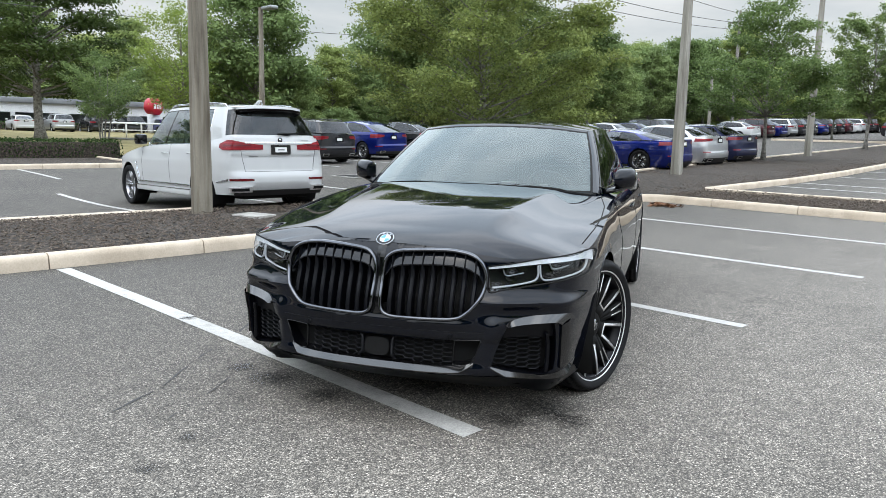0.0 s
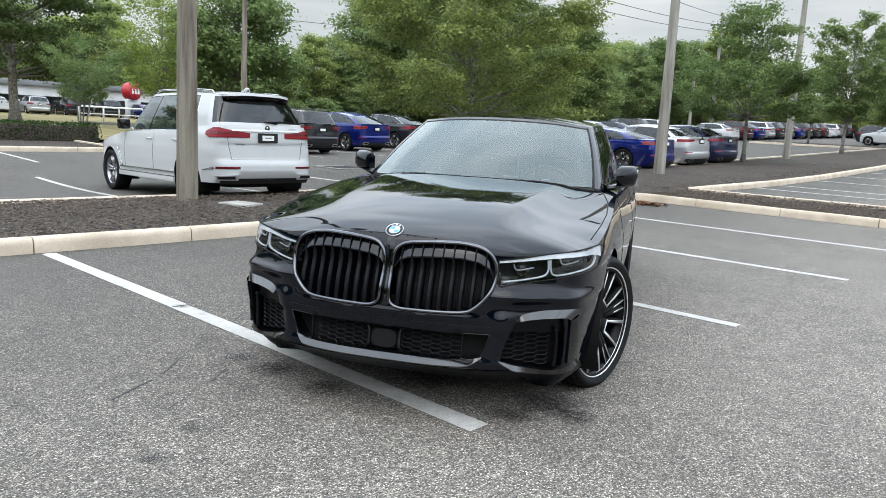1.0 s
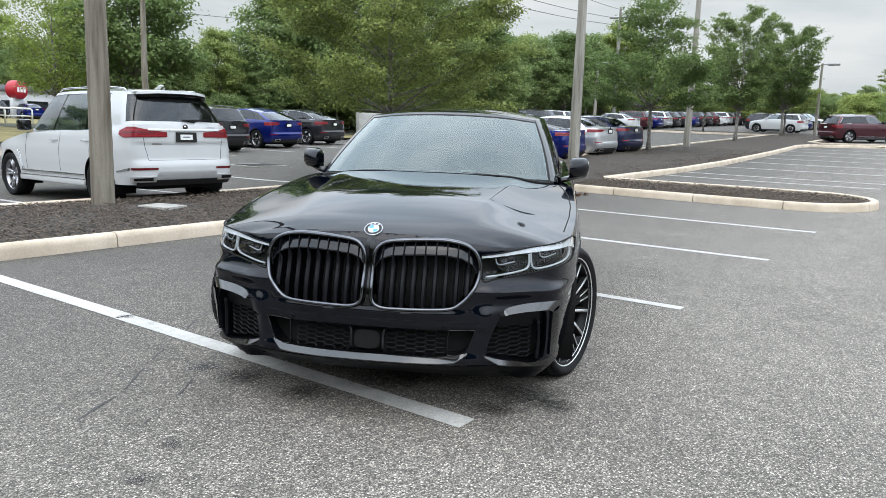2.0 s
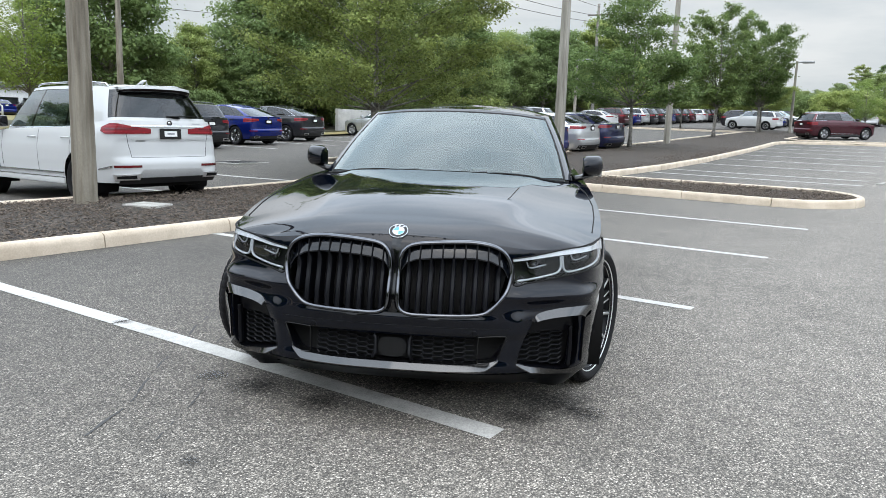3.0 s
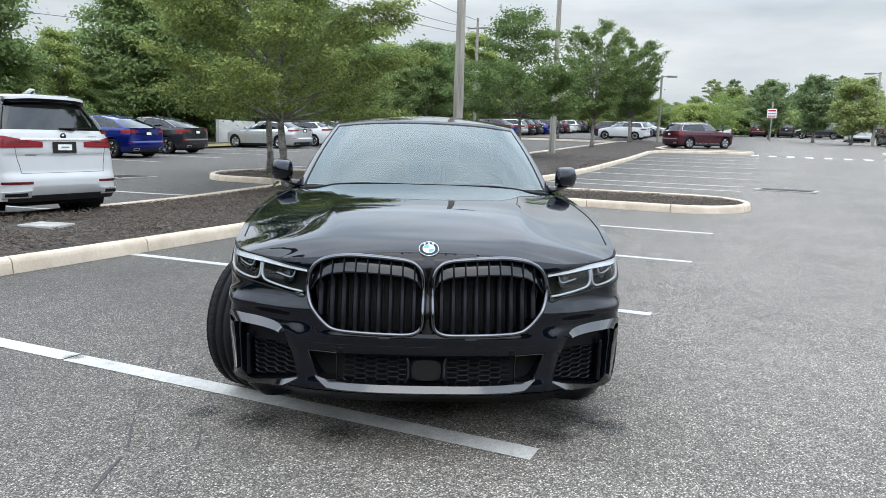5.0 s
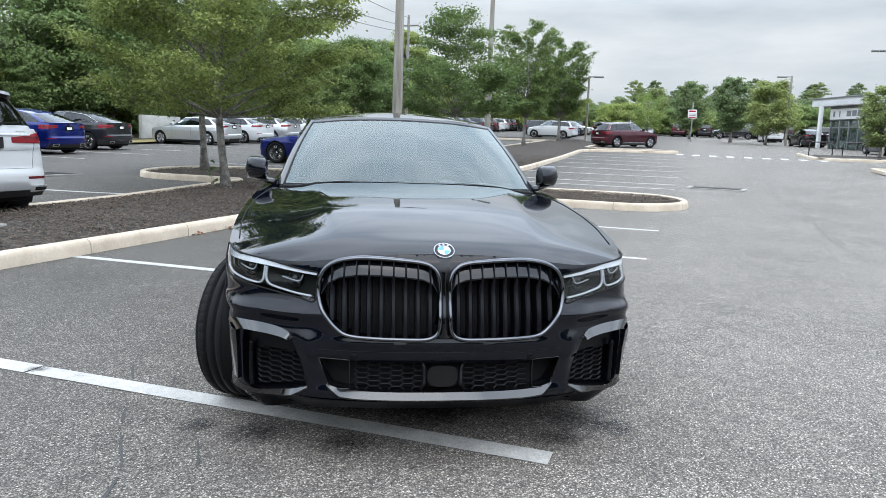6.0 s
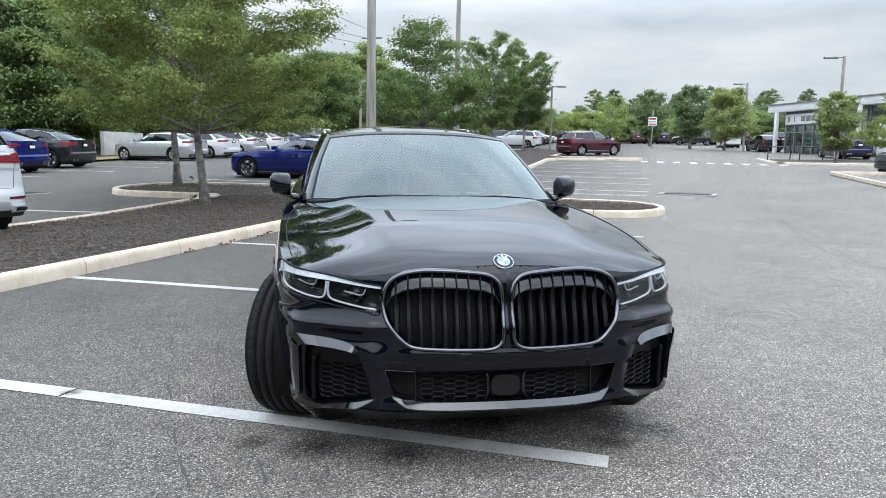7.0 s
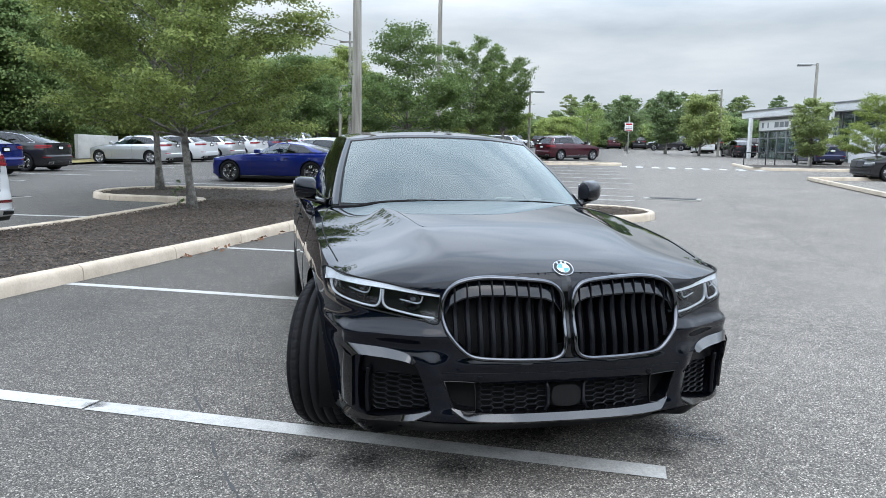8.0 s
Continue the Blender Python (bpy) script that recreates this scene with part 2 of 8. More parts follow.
M = {
    "asphalt": asphalt_material(),
    "road_paint": road_paint_material(),
    "kerb": rough_stuff("kerb_concrete", (0.44, 0.365, 0.28), (0.60, 0.51, 0.405), 2.5, 0.9, 60, 0.25, 0.003, grit=(0.9, 1.07)),
    "concrete": rough_stuff("pole_concrete", (0.15, 0.135, 0.11), (0.34, 0.325, 0.285), 9.0, 0.85, 70, 0.25, 0.003, mid=(0.3, 0.62), grit=(0.88, 1.08), streak=0.07),
    "mulch": rough_stuff("mulch", (0.018, 0.014, 0.011), (0.085, 0.066, 0.05), 14.0, 0.95, 38, 1.0, 0.04, mid=(0.42, 0.62), grit=(0.3, 1.8)),
    "grass": rough_stuff("grass", (0.14, 0.125, 0.045), (0.26, 0.21, 0.09), 0.8, 0.95, 25, 0.6, 0.03),
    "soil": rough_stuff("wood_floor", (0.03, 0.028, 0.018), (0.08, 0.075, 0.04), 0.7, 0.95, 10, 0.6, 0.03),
    "bark": rough_stuff("bark", (0.10, 0.092, 0.08), (0.30, 0.285, 0.255), 9.0, 0.95, 45, 1.0, 0.02),
    "leaf_oak": leaf_material("oak_leaf", (0.080, 0.118, 0.042), (0.28, 0.34, 0.126), 1.4),
    "leaf_elm": leaf_material("elm_leaf", (0.09, 0.14, 0.052), (0.26, 0.33, 0.124), 1.4),
    "leaf_wood": leaf_material("wood_leaf", (0.145, 0.20, 0.078), (0.32, 0.40, 0.172), 0.6),
    "leaf_live": leaf_material("live_oak_leaf", (0.065, 0.098, 0.032), (0.17, 0.22, 0.08), 0.6),
    "leaf_pale": leaf_material("young_leaf", (0.15, 0.22, 0.06), (0.30, 0.38, 0.115), 1.2),
    # far foliage: distance haze is put into the colour, paler and bluer
    "leaf_far_hazed": leaf_material("far_leaf_hazed", (0.125, 0.175, 0.085), (0.27, 0.335, 0.165), 0.5),
    "leaf_hedge": leaf_material("hedge_leaf", (0.022, 0.05, 0.014), (0.07, 0.12, 0.03)),
    "black_paint": paint("black_lacquer", (0.0008, 0.0017, 0.0048), 0.0, 0.25, 0.0, 1.41),
    "white_paint": paint("white_lacquer", (0.51, 0.52, 0.522), 0.0, 0.35),
    "blue_paint": paint("blue_lacquer", (0.004, 0.013, 0.135), 0.55, 0.32, 0.0),
    "navy_paint": paint("navy_lacquer", (0.01, 0.014, 0.05), 0.5, 0.32, 0.5),
    "silver_paint": paint("silver_lacquer", (0.42, 0.43, 0.44), 0.75, 0.35, 0.4),
    "grey_paint": paint("grey_lacquer", (0.012, 0.012, 0.0145), 0.4, 0.32, 0.5),
    "red_paint": paint("maroon_lacquer", (0.045, 0.005, 0.011), 0.5, 0.32, 0.5),
    "gloss_black": plain("gloss_black", (0.0025, 0.0025, 0.003), 0.06, 0.0, 0.0, 60, 0.0, 1.5),
    "slat_black": plain("slat_black", (0.0022, 0.0025, 0.004), 0.3, 0, 0, 60, 0.0, 1.28),
    "lip_black": plain("lip_black", (0.003, 0.003, 0.0035), 0.07, 0, 0, 60, 0.0, 1.8),
    "cover_black": plain("cover_black", (0.003, 0.004, 0.0065), 0.08, 0, 0, 60, 0.0, 1.47),
    "mesh_black": plain("mesh_black", (0.003, 0.0034, 0.005), 0.35, 0, 0, 60, 0.0, 1.32),
    "trim_black": plain("trim_black", (0.012, 0.012, 0.013), 0.45),
    "matt_black": plain("matt_black", (0.004, 0.004, 0.004), 0.7, 0, 0, 60, 0.05, 1.3),
    "rubber": plain("tyre_rubber", (0.010, 0.010, 0.011), 0.72, 0, 0, 90, 0.15, 1.27),
    "polished": plain("polished_alloy", (0.80, 0.80, 0.81), 0.45, 1.0, 0, 30, 0.0),
    "alloy": plain("grey_alloy", (0.35, 0.35, 0.37), 0.32, 1.0, 0, 30, 0.0),
    "chrome": plain("satin_chrome", (0.55, 0.56, 0.58), 0.16, 1.0, 0, 30, 0.0),
    "disc": plain("brake_steel", (0.3, 0.29, 0.28), 0.35, 1.0, 0, 200, 0.1),
    "glass": pane("clear_glass", (0.62, 0.68, 0.68), 0.08),
    "screen": pane("windscreen_glass", (0.36, 0.45, 0.46), 0.10, 0.0, (0.76, 0.84, 0.83)),
    "dark_glass": pane("tinted_glass", (0.10, 0.11, 0.115), 0.05, grazing=0.6),
    "side_glass": pane("green_side_glass", (0.36, 0.40, 0.39), 0.09),
    "lens": pane("lamp_lens", (0.9, 0.92, 0.94), 0.05),
    "red_lens": plain("red_lens", (0.19, 0.003, 0.010), 0.3, 0, 0.1, 40, 0.0, 1.35),
    "white": plain("white_panel", (0.75, 0.75, 0.74), 0.5),
    "blue_enamel": plain("blue_enamel", (0.05, 0.28, 0.62), 0.2, 0, 1.0, 30, 0.0),
    "seat": plain("black_leather", (0.02, 0.019, 0.018), 0.55, 0, 0, 80, 0.2),
    "drl": plain("white_light_guide", (0.70, 0.72, 0.74), 0.25, 0, 0.6, 30, 0.0),
    "ring_guide": plain("frosted_light_guide", (0.42, 0.44, 0.46), 0.22, 0, 0.6, 30, 0.0),
    "light_guide": plain("pale_light_guide", (0.36, 0.38, 0.40), 0.2, 0, 0.6, 30, 0.0),
    "dark_red": plain("dark_red_lens", (0.10, 0.004, 0.008), 0.2, 0, 0.3, 40, 0.0),
    "pale_red": plain("pale_red_lens", (0.32, 0.012, 0.02), 0.3, 0, 0.1, 40, 0.0, 1.35),
    "sign_red": plain("red_sign", (0.40, 0.015, 0.025), 0.4),
    "steel": plain("galvanised_steel", (0.33, 0.34, 0.34), 0.45, 0.8),
    "wall_white": rough_stuff("render_white", (0.62, 0.63, 0.63), (0.72, 0.72, 0.71), 0.8, 0.8, 20, 0.1, 0.002),
    "bld_grey": rough_stuff("cladding_grey", (0.16, 0.17, 0.18), (0.22, 0.23, 0.24), 0.8, 0.5, 20, 0.1, 0.002),
    "wall_block": rough_stuff("block_wall", (0.34, 0.34, 0.32), (0.46, 0.45, 0.42), 1.4, 0.9, 30, 0.3, 0.004),
    "oil": stain_material(),
    "dark_chrome": plain("black_chrome", (0.12, 0.125, 0.138), 0.07, 1.0, 0, 30, 0.0),
    "bitumen": plain("crack_bitumen", (0.05, 0.05, 0.05), 0.8),
    "iron": plain("cast_iron", (0.03, 0.03, 0.031), 0.8, 0.0, 0, 50, 0.3),
    # brown weathered concrete, its colour also darkened for shade from nearby trees
    "old_shaded_concrete": rough_stuff("weathered_shaded_pole_concrete", (0.085, 0.068, 0.048), (0.25, 0.225, 0.18), 9.0, 0.85, 70, 0.25, 0.003, mid=(0.3, 0.62), grit=(0.85, 1.1), streak=0.07),
    "paver": rough_stuff("paver_concrete", (0.25, 0.24, 0.22), (0.38, 0.37, 0.34), 4, 0.9, 50, 0.3, 0.003),
    "dead_leaf": plain("dead_leaves", (0.16, 0.07, 0.03), 0.8),
    "wire": plain("cable", (0.05, 0.05, 0.05), 0.7),
}
CHIPS = rough_stuff("bark_chips", (0.026, 0.020, 0.016), (0.185, 0.145, 0.112), 22.0, 0.95, 120, 0.6, 0.01)

# ---- building tools ----
def G(x, y):
    """Height of the ground, which dips to the drain and rises away from it."""
    s = lambda d: 3 * math.log1p(math.exp(max(-30.0, min(30.0, d / 3)))) if d < 90 else d
    r = math.hypot(x, y + 3)
    dip = 0.165 * math.exp(-(((x + 12.5) / 4) ** 2)) / (1 + math.exp(min(60.0, (y - 9) * 1.3)))
    k = max(0.0, min(1.0, (math.degrees(math.atan2(y + 3, -x)) - 35) / 38)) if y > -3 else 0.0
    return (0.016 + 0.019 * k * k * (3 - 2 * k)) * (s(r - 12) - s(r - 120)) - dip


def thing(name, label, category, at=None, group="", kind=""):
    ob = new(name)
    ob.empty_display_size = 0.2
    if at is not None:
        ob.matrix_world = at
    return tagged(ob, label, category, group, kind)


def sharpen(bm, angle):
    for f in bm.faces:
        f.smooth = True
    for e in bm.edges:
        if len(e.link_faces) == 2 and e.calc_face_angle(0) > angle:
            e.smooth = False


def mesh_of(name, bm, material, smooth=35):
    if smooth:
        sharpen(bm, radians(smooth))
    me = bpy.data.meshes.new(name)
    bm.to_mesh(me)
    bm.free()
    for m in material if isinstance(material, (list, tuple)) else [material]:
        me.materials.append(m)
    return me


def part(name, bm, material, parent=None, label="", smooth=35, at=None):
    ob = new(name, mesh_of(name, bm, material, smooth))
    if parent is not None:
        ob.parent = parent
    if at is not None:
        ob.matrix_basis = at
    if label:
        ob["label"] = label
    return ob


def solid(name, bm, material, label, category, at=None, group="", kind="", smooth=35):
    return tagged(part(name, bm, material, None, "", smooth, at), label, category, group, kind)


def box(bm, x0, x1, y0, y1, z0, z1, bevel=0.0):
    r = bmesh.ops.create_cube(bm, size=1.0)
    vs = r["verts"]
    for v in vs:
        v.co = Vector(((x0 + x1) / 2 + v.co.x * (x1 - x0), (y0 + y1) / 2 + v.co.y * (y1 - y0), (z0 + z1) / 2 + v.co.z * (z1 - z0)))
    if bevel:
        es = list({e for v in vs for e in v.link_edges})
        bmesh.ops.bevel(bm, geom=es, offset=bevel, segments=2, affect="EDGES", profile=0.5)
    return bm


def lathe(bm, profile, n=48, a0=0.0, a1=2 * math.pi):
    """Turns (radius, along) round the y axis."""
    full = abs(a1 - a0 - 2 * math.pi) < 1e-6
    rings = []
    for k in range(n if full else n + 1):
        a = a0 + (a1 - a0) * k / n
        rings.append([bm.verts.new((r * math.cos(a), y, r * math.sin(a))) for r, y in profile])
    for k in range(n):
        p, q = rings[k], rings[(k + 1) % len(rings)]
        for j in range(len(profile) - 1):
            bm.faces.new((p[j], p[j + 1], q[j + 1], q[j]))
    return bm


def tube(bm, pts, r, n=8, closed=False, squash=None, up=None):
    """A bar of round section along points; squash = (width, depth) with the depth along up(i)."""
    pts = [Vector(p) for p in pts]
    rings = []
    m = len(pts)
    for i, p in enumerate(pts):
        a, b = (pts[i - 1] if (i or closed) else p), (pts[(i + 1) % m] if (i < m - 1 or closed) else p)
        t = (b - a).normalized()
        u = Vector(up[i]) if up is not None else (Vector((0, 0, 1)) if abs(t.z) < 0.95 else Vector((1, 0, 0)))
        side = t.cross(u).normalized()
        u = side.cross(t).normalized()
        rr = r[i] if isinstance(r, (list, tuple)) else r
        w, d = squash if squash else (rr, rr)
        rings.append([bm.verts.new(p + side * math.cos(2 * math.pi * k / n) * w + u * math.sin(2 * math.pi * k / n) * d) for k in range(n)])
    for i in range(m if closed else m - 1):
        p, q = rings[i], rings[(i + 1) % m]
        for k in range(n):
            bm.faces.new((p[k], p[(k + 1) % n], q[(k + 1) % n], q[k]))
    if not closed:
        bm.faces.new(rings[0][::-1])
        bm.faces.new(rings[-1])
    return bm


def grid(bm, rows, flip=False):
    """Quads over rows of points; points given as None leave a hole."""
    vs = [[bm.verts.new(p) if p is not None else None for p in row] for row in rows]
    for a, b in zip(vs, vs[1:]):
        for k in range(len(a) - 1):
            q = (a[k], a[k + 1], b[k + 1], b[k])
            if all(q):
                bm.faces.new(q[::-1] if flip else q)
    return vs


def spline(points, n):
    """Catmull-Rom through the points, n samples evenly spaced by length."""
    p = np.array(points, float)
    p = np.vstack([2 * p[0] - p[1], p, 2 * p[-1] - p[-2]])
    out = []
    for i in range(1, len(p) - 2):
        for t in np.linspace(0, 1, 24, endpoint=False):
            out.append(0.5 * (2 * p[i] + (p[i + 1] - p[i - 1]) * t + (2 * p[i - 1] - 5 * p[i] + 4 * p[i + 1] - p[i + 2]) * t * t
                              + (3 * p[i] - p[i - 1] - 3 * p[i + 1] + p[i + 2]) * t ** 3))
    out.append(p[-2])
    out = np.array(out)
    d = np.r_[0, np.cumsum(np.linalg.norm(np.diff(out, axis=0), axis=1))]
    at = np.linspace(0, d[-1], n) if np.isscalar(n) else np.array(n) * d[-1]
    return np.stack([np.interp(at, d, out[:, k]) for k in range(out.shape[1])], 1)


def strip(bm, a, b, width, lift=0.004, step=1.0, wave=0.0):
    """A flat band that lies on the ground from a to b."""
    a, b = Vector(a), Vector(b)
    n = max(2, int((b - a).length / step) + 1)
    side = Vector((-(b - a).y, (b - a).x)).normalized() * width / 2
    rows = []
    for k in range(n):
        c = a.lerp(b, k / (n - 1))
        w1, w2 = (1 + wave * random.uniform(-1, 1) for _ in range(2))
        rows.append([(c.x + side.x * w1, c.y + side.y * w1, G(c.x + side.x, c.y + side.y) + lift), (c.x - side.x * w2, c.y - side.y * w2, G(c.x - side.x, c.y - side.y) + lift)])
    grid(bm, rows)
    return bm

# ---- ground, kerbs, islands, markings ----
def ground_sheet():
    bm = bmesh.new()
    radii = [0.0] + [0.9 * k for k in range(1, 120)]
    while radii[-1] < 2500:
        radii.append(radii[-1] * 1.12)
    rows = []
    for k in range(241):
        a = 2 * math.pi * k / 240
        rows.append([(r * math.cos(a), -3 + r * math.sin(a), G(r * math.cos(a), -3 + r * math.sin(a))) for r in radii[1:]])
    grid(bm, rows, True)
    bmesh.ops.remove_doubles(bm, verts=bm.verts, dist=0.0005)
    c = bm.verts.new((0, -3, G(0, -3)))
    ring = sorted([v for v in bm.verts if abs(math.hypot(v.co.x, v.co.y + 3) - 0.9) < 1e-3], key=lambda v: math.atan2(v.co.y + 3, v.co.x))
    for a, b in zip(ring, ring[1:] + ring[:1]):
        bm.faces.new((c, a, b))
    return bm


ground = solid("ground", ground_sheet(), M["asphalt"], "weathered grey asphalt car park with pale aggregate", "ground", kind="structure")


def sheet(name, x0, x1, y0, y1, material, lift, step, rough, label, category, kind="structure", inside=None, crown=0.0):
    """A patch of ground cover laid over the asphalt."""
    bm = bmesh.new()
    nx, ny = max(2, int((x1 - x0) / step)), max(2, int((y1 - y0) / step))
    rows = []
    for i in range(nx + 1):
        row = []
        for j in range(ny + 1):
            x, y = x0 + (x1 - x0) * i / nx, y0 + (y1 - y0) * j / ny
            if inside:
                x, y = inside(x, y)
            e = min(1.0, min(i, nx - i, j, ny - j) * step / 0.6)
            row.append((x, y, G(x, y) + lift + crown * (1 - (2 * i / nx - 1) ** 2) * e + rough * e * (noise.noise(Vector((x * 0.9, y * 0.9, 3))) + 0.5 * noise.noise(Vector((x * 5, y * 5, 7))))))
        rows.append(row)
    grid(bm, rows, True)
    return solid(name, bm, M[material], label, category, kind=kind)


def front_x(y):
    if y < 12:
        return -5.30 - 0.016 * max(0.0, y)
    return float(np.interp(y, (12, 13.6, 15, 18, 22, 30, 36.5), (-5.49, -5.27, -5.2, -4.95, -4.87, -5.1, -5.45)))


def back_x(y):
    return -9.35 if y < 12 else -9.35 - 0.035 * (y - 12)


def main_island(x, y):
    u = (x + 9.0) / 3.5
    a, b = back_x(y) + 0.14, front_x(y) - 0.14
    if 11.2 < y < 13.6:
        b = -5.2
    return a + u * (b - a), y


def tip_east(x, y):
    t = max(0.0, (x + 0.9) / 1.2)
    h = 1.18 * math.sqrt(max(0.0, 1 - t ** 2.4))
    return x, 12.54 + (y - 12.54) / 1.18 * h


def tip_west(x, y):
    t = max(0.0, (-11.6 - x) / 1.42)
    h = 1.55 * math.sqrt(max(0.0, 1 - t ** 2.4))
    return x, 13.25 + (y - 13.25) / 1.55 * h


def tip_far(x, y):
    t = max(0.0, (x + 1.6) / 1.0)
    h = 0.9 * math.sqrt(max(0.0, 1 - t ** 2.4))
    return x, 41.2 + 0.25 * (x + 3) + (y - 41.2) / 0.9 * h


sheet("mulch_bed", -9.0, -5.5, -30, 56, "mulch", 0.09, 0.25, 0.035, "dark brown shredded bark mulch in a long kerbed island", "mulch bed", inside=main_island, crown=0.06)
sheet("mulch_bed", -5.45, 0.30, 11.36, 13.72, "mulch", 0.085, 0.2, 0.03, "dark brown bark mulch in a rounded kerbed finger island", "mulch bed", inside=tip_east)
sheet("mulch_bed", -13.0, -9.2, 11.7, 14.8, "mulch", 0.085, 0.2, 0.03, "dark brown bark mulch in a small kerbed finger island", "mulch bed", inside=tip_west)
sheet("mulch_bed", -6.0, -0.62, 40.3, 42.1, "mulch", 0.085, 0.4, 0.03, "dark brown bark mulch in a far kerbed island", "mulch bed", inside=tip_far)
sheet("mulch_bed", -27.0, -21.0, -30, 7.6, "mulch", 0.09, 0.5, 0.04, "dark mulch strip under a clipped hedge", "mulch bed")
sheet("mulch_bed", 6.3, 11.5, 38.6, 42.0, "mulch", 0.17, 0.5, 0.03, "dark mulch bed beside the showroom entrance", "mulch bed")
sheet("mulch_bed", -20, -8.5, 56, 62, "mulch", 0.09, 0.5, 0.03, "dark mulch in a far island with trees", "mulch bed")
sheet("lawn", -80, -26.6, -30, 33, "grass", 0.10, 1.5, 0.05, "dry yellow-green lawn behind a hedge", "lawn")
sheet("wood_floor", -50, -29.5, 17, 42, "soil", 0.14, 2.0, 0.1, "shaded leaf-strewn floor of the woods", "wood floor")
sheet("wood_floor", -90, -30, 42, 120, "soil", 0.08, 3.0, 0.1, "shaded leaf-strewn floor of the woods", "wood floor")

KERB_SECTION = [(0.0, -0.03), (0.008, 0.09), (0.022, 0.128), (0.05, 0.145), (0.13, 0.145), (0.155, 0.13), (0.16, 0.02)]


def kerb(path, label, inward, piece=1.57, first=0.0):
    """A concrete kerb, cast in pieces with open joints. inward: +1 if the bed lies to the left of the path."""
    top = thing("kerb", label, "kerb", kind="structure")
    pts = [Vector(p) for p in path]
    d = [0.0]
    for a, b in zip(pts, pts[1:]):
        d.append(d[-1] + (b - a).length)

    def at(s):
        k = max(0, min(len(pts) - 2, int(np.searchsorted(d, s)) - 1))
        t = (s - d[k]) / (d[k + 1] - d[k])
        w = (pts[k + 1] - pts[k]).normalized()
        return pts[k].lerp(pts[k + 1], t), w

    s0 = 0.0
    s1 = first if first else piece
    while s0 < d[-1] - 0.05:
        s1 = min(s1, d[-1])
        cuts = sorted({s0 + 0.006, s1 - 0.006, *[x for x in d if s0 + 0.05 < x < s1 - 0.05]})
        if len(cuts) < 2:
            break
        rows = []
        for s in cuts:
            c, w = at(s)
            c2, w2 = at(min(d[-1], s + 0.08))
            c3, w3 = at(max(0, s - 0.08))
            w = (w2 + w3).normalized() if (w2 + w3).length > 0.3 else w
            side = Vector((-w.y, w.x)) * inward
            z = G(c.x, c.y)
            rows.append([(c.x + side.x * o, c.y + side.y * o, z + h) for o, h in KERB_SECTION])
        bm = bmesh.new()
        vs = grid(bm, rows)
        bm.faces.new(vs[0])
        bm.faces.new(vs[-1][::-1])
        bmesh.ops.recalc_face_normals(bm, faces=bm.faces)
        part("kerb_stone", bm, M["kerb"], top, "", 50)
        s0, s1 = s1, s1 + piece
    return top


def arc(cx, cy, rx, ry, a0, a1, n):
    return [(cx + rx * math.cos(radians(a0 + (a1 - a0) * k / n)), cy + ry * math.sin(radians(a0 + (a1 - a0) * k / n))) for k in range(n + 1)]


kerb([(-5.3, -30), (-5.3, 0), (-5.45, 9.9)] + arc(-5.1, 10.9, 0.36, 0.34, 180, 90, 5)[1:] + [(-1.9, 11.25)] + arc(-0.9, 12.54, 1.3, 1.29, -90, 90, 16)
     + [(-1.9, 13.83), (-5.08, 13.62), (-5.22, 13.66), (-5.27, 13.8), (-5.2, 15), (-4.95, 18), (-4.87, 22), (-5.1, 30), (-5.45, 36.5)] + arc(-4.8, 37.2, 0.72, 2.2, 180, 110, 5)
     + [(-2.2, 40.55)] + arc(-1.6, 41.5, 1.1, 1.0, -90, 90, 10) + [(-5.2, 42.1), (-6.0, 43.5), (-6.0, 56)],
     "pale concrete kerb round the mulch islands, with cast joints", 1, first=29.9 % 1.57)
kerb([(-9.35, -30), (-9.35, 11.2)] + arc(-9.7, 11.25, 0.35, 0.35, 0, 90, 3)[1:] + [(-11.5, 11.6)] + arc(-11.6, 13.25, 1.55, 1.65, 270, 90, 14)
     + [(-11.4, 14.9), (-9.9, 14.95), (-9.55, 15.4), (-9.85, 25), (-10.85, 54)], "pale concrete kerb along the back of the mulch island", -1)
kerb([(-20.9, -30), (-20.8, 6.3)] + arc(-21.6, 6.4, 0.8, 1.3, 0, 90, 6) + [(-27.4, 7.7)], "far pale concrete kerb round the hedge bed", 1)
kerb([(30, 30.2), (9.5, 29.6), (7.0, 29.3), (7.0, 28.6), (7.35, 12)], "pale concrete kerb beside the showroom drive", -1, 3.0)
kerb([(14, 37.6), (7.2, 38.2), (6.1, 39.0), (6.0, 45)], "pale concrete kerb of the entrance bed", -1, 3.0)
kerb([(-10, 55.8), (-20, 55.8)], "far pale concrete kerb of a planted island", -1, 3.0)


def marking(a, b, width, label, group="", wave=0.04):
    return solid("road_marking", strip(bmesh.new(), a, b, width, 0.004, 0.35, wave), M["road_paint"], label, "road marking", group=group, kind="structure", smooth=0)


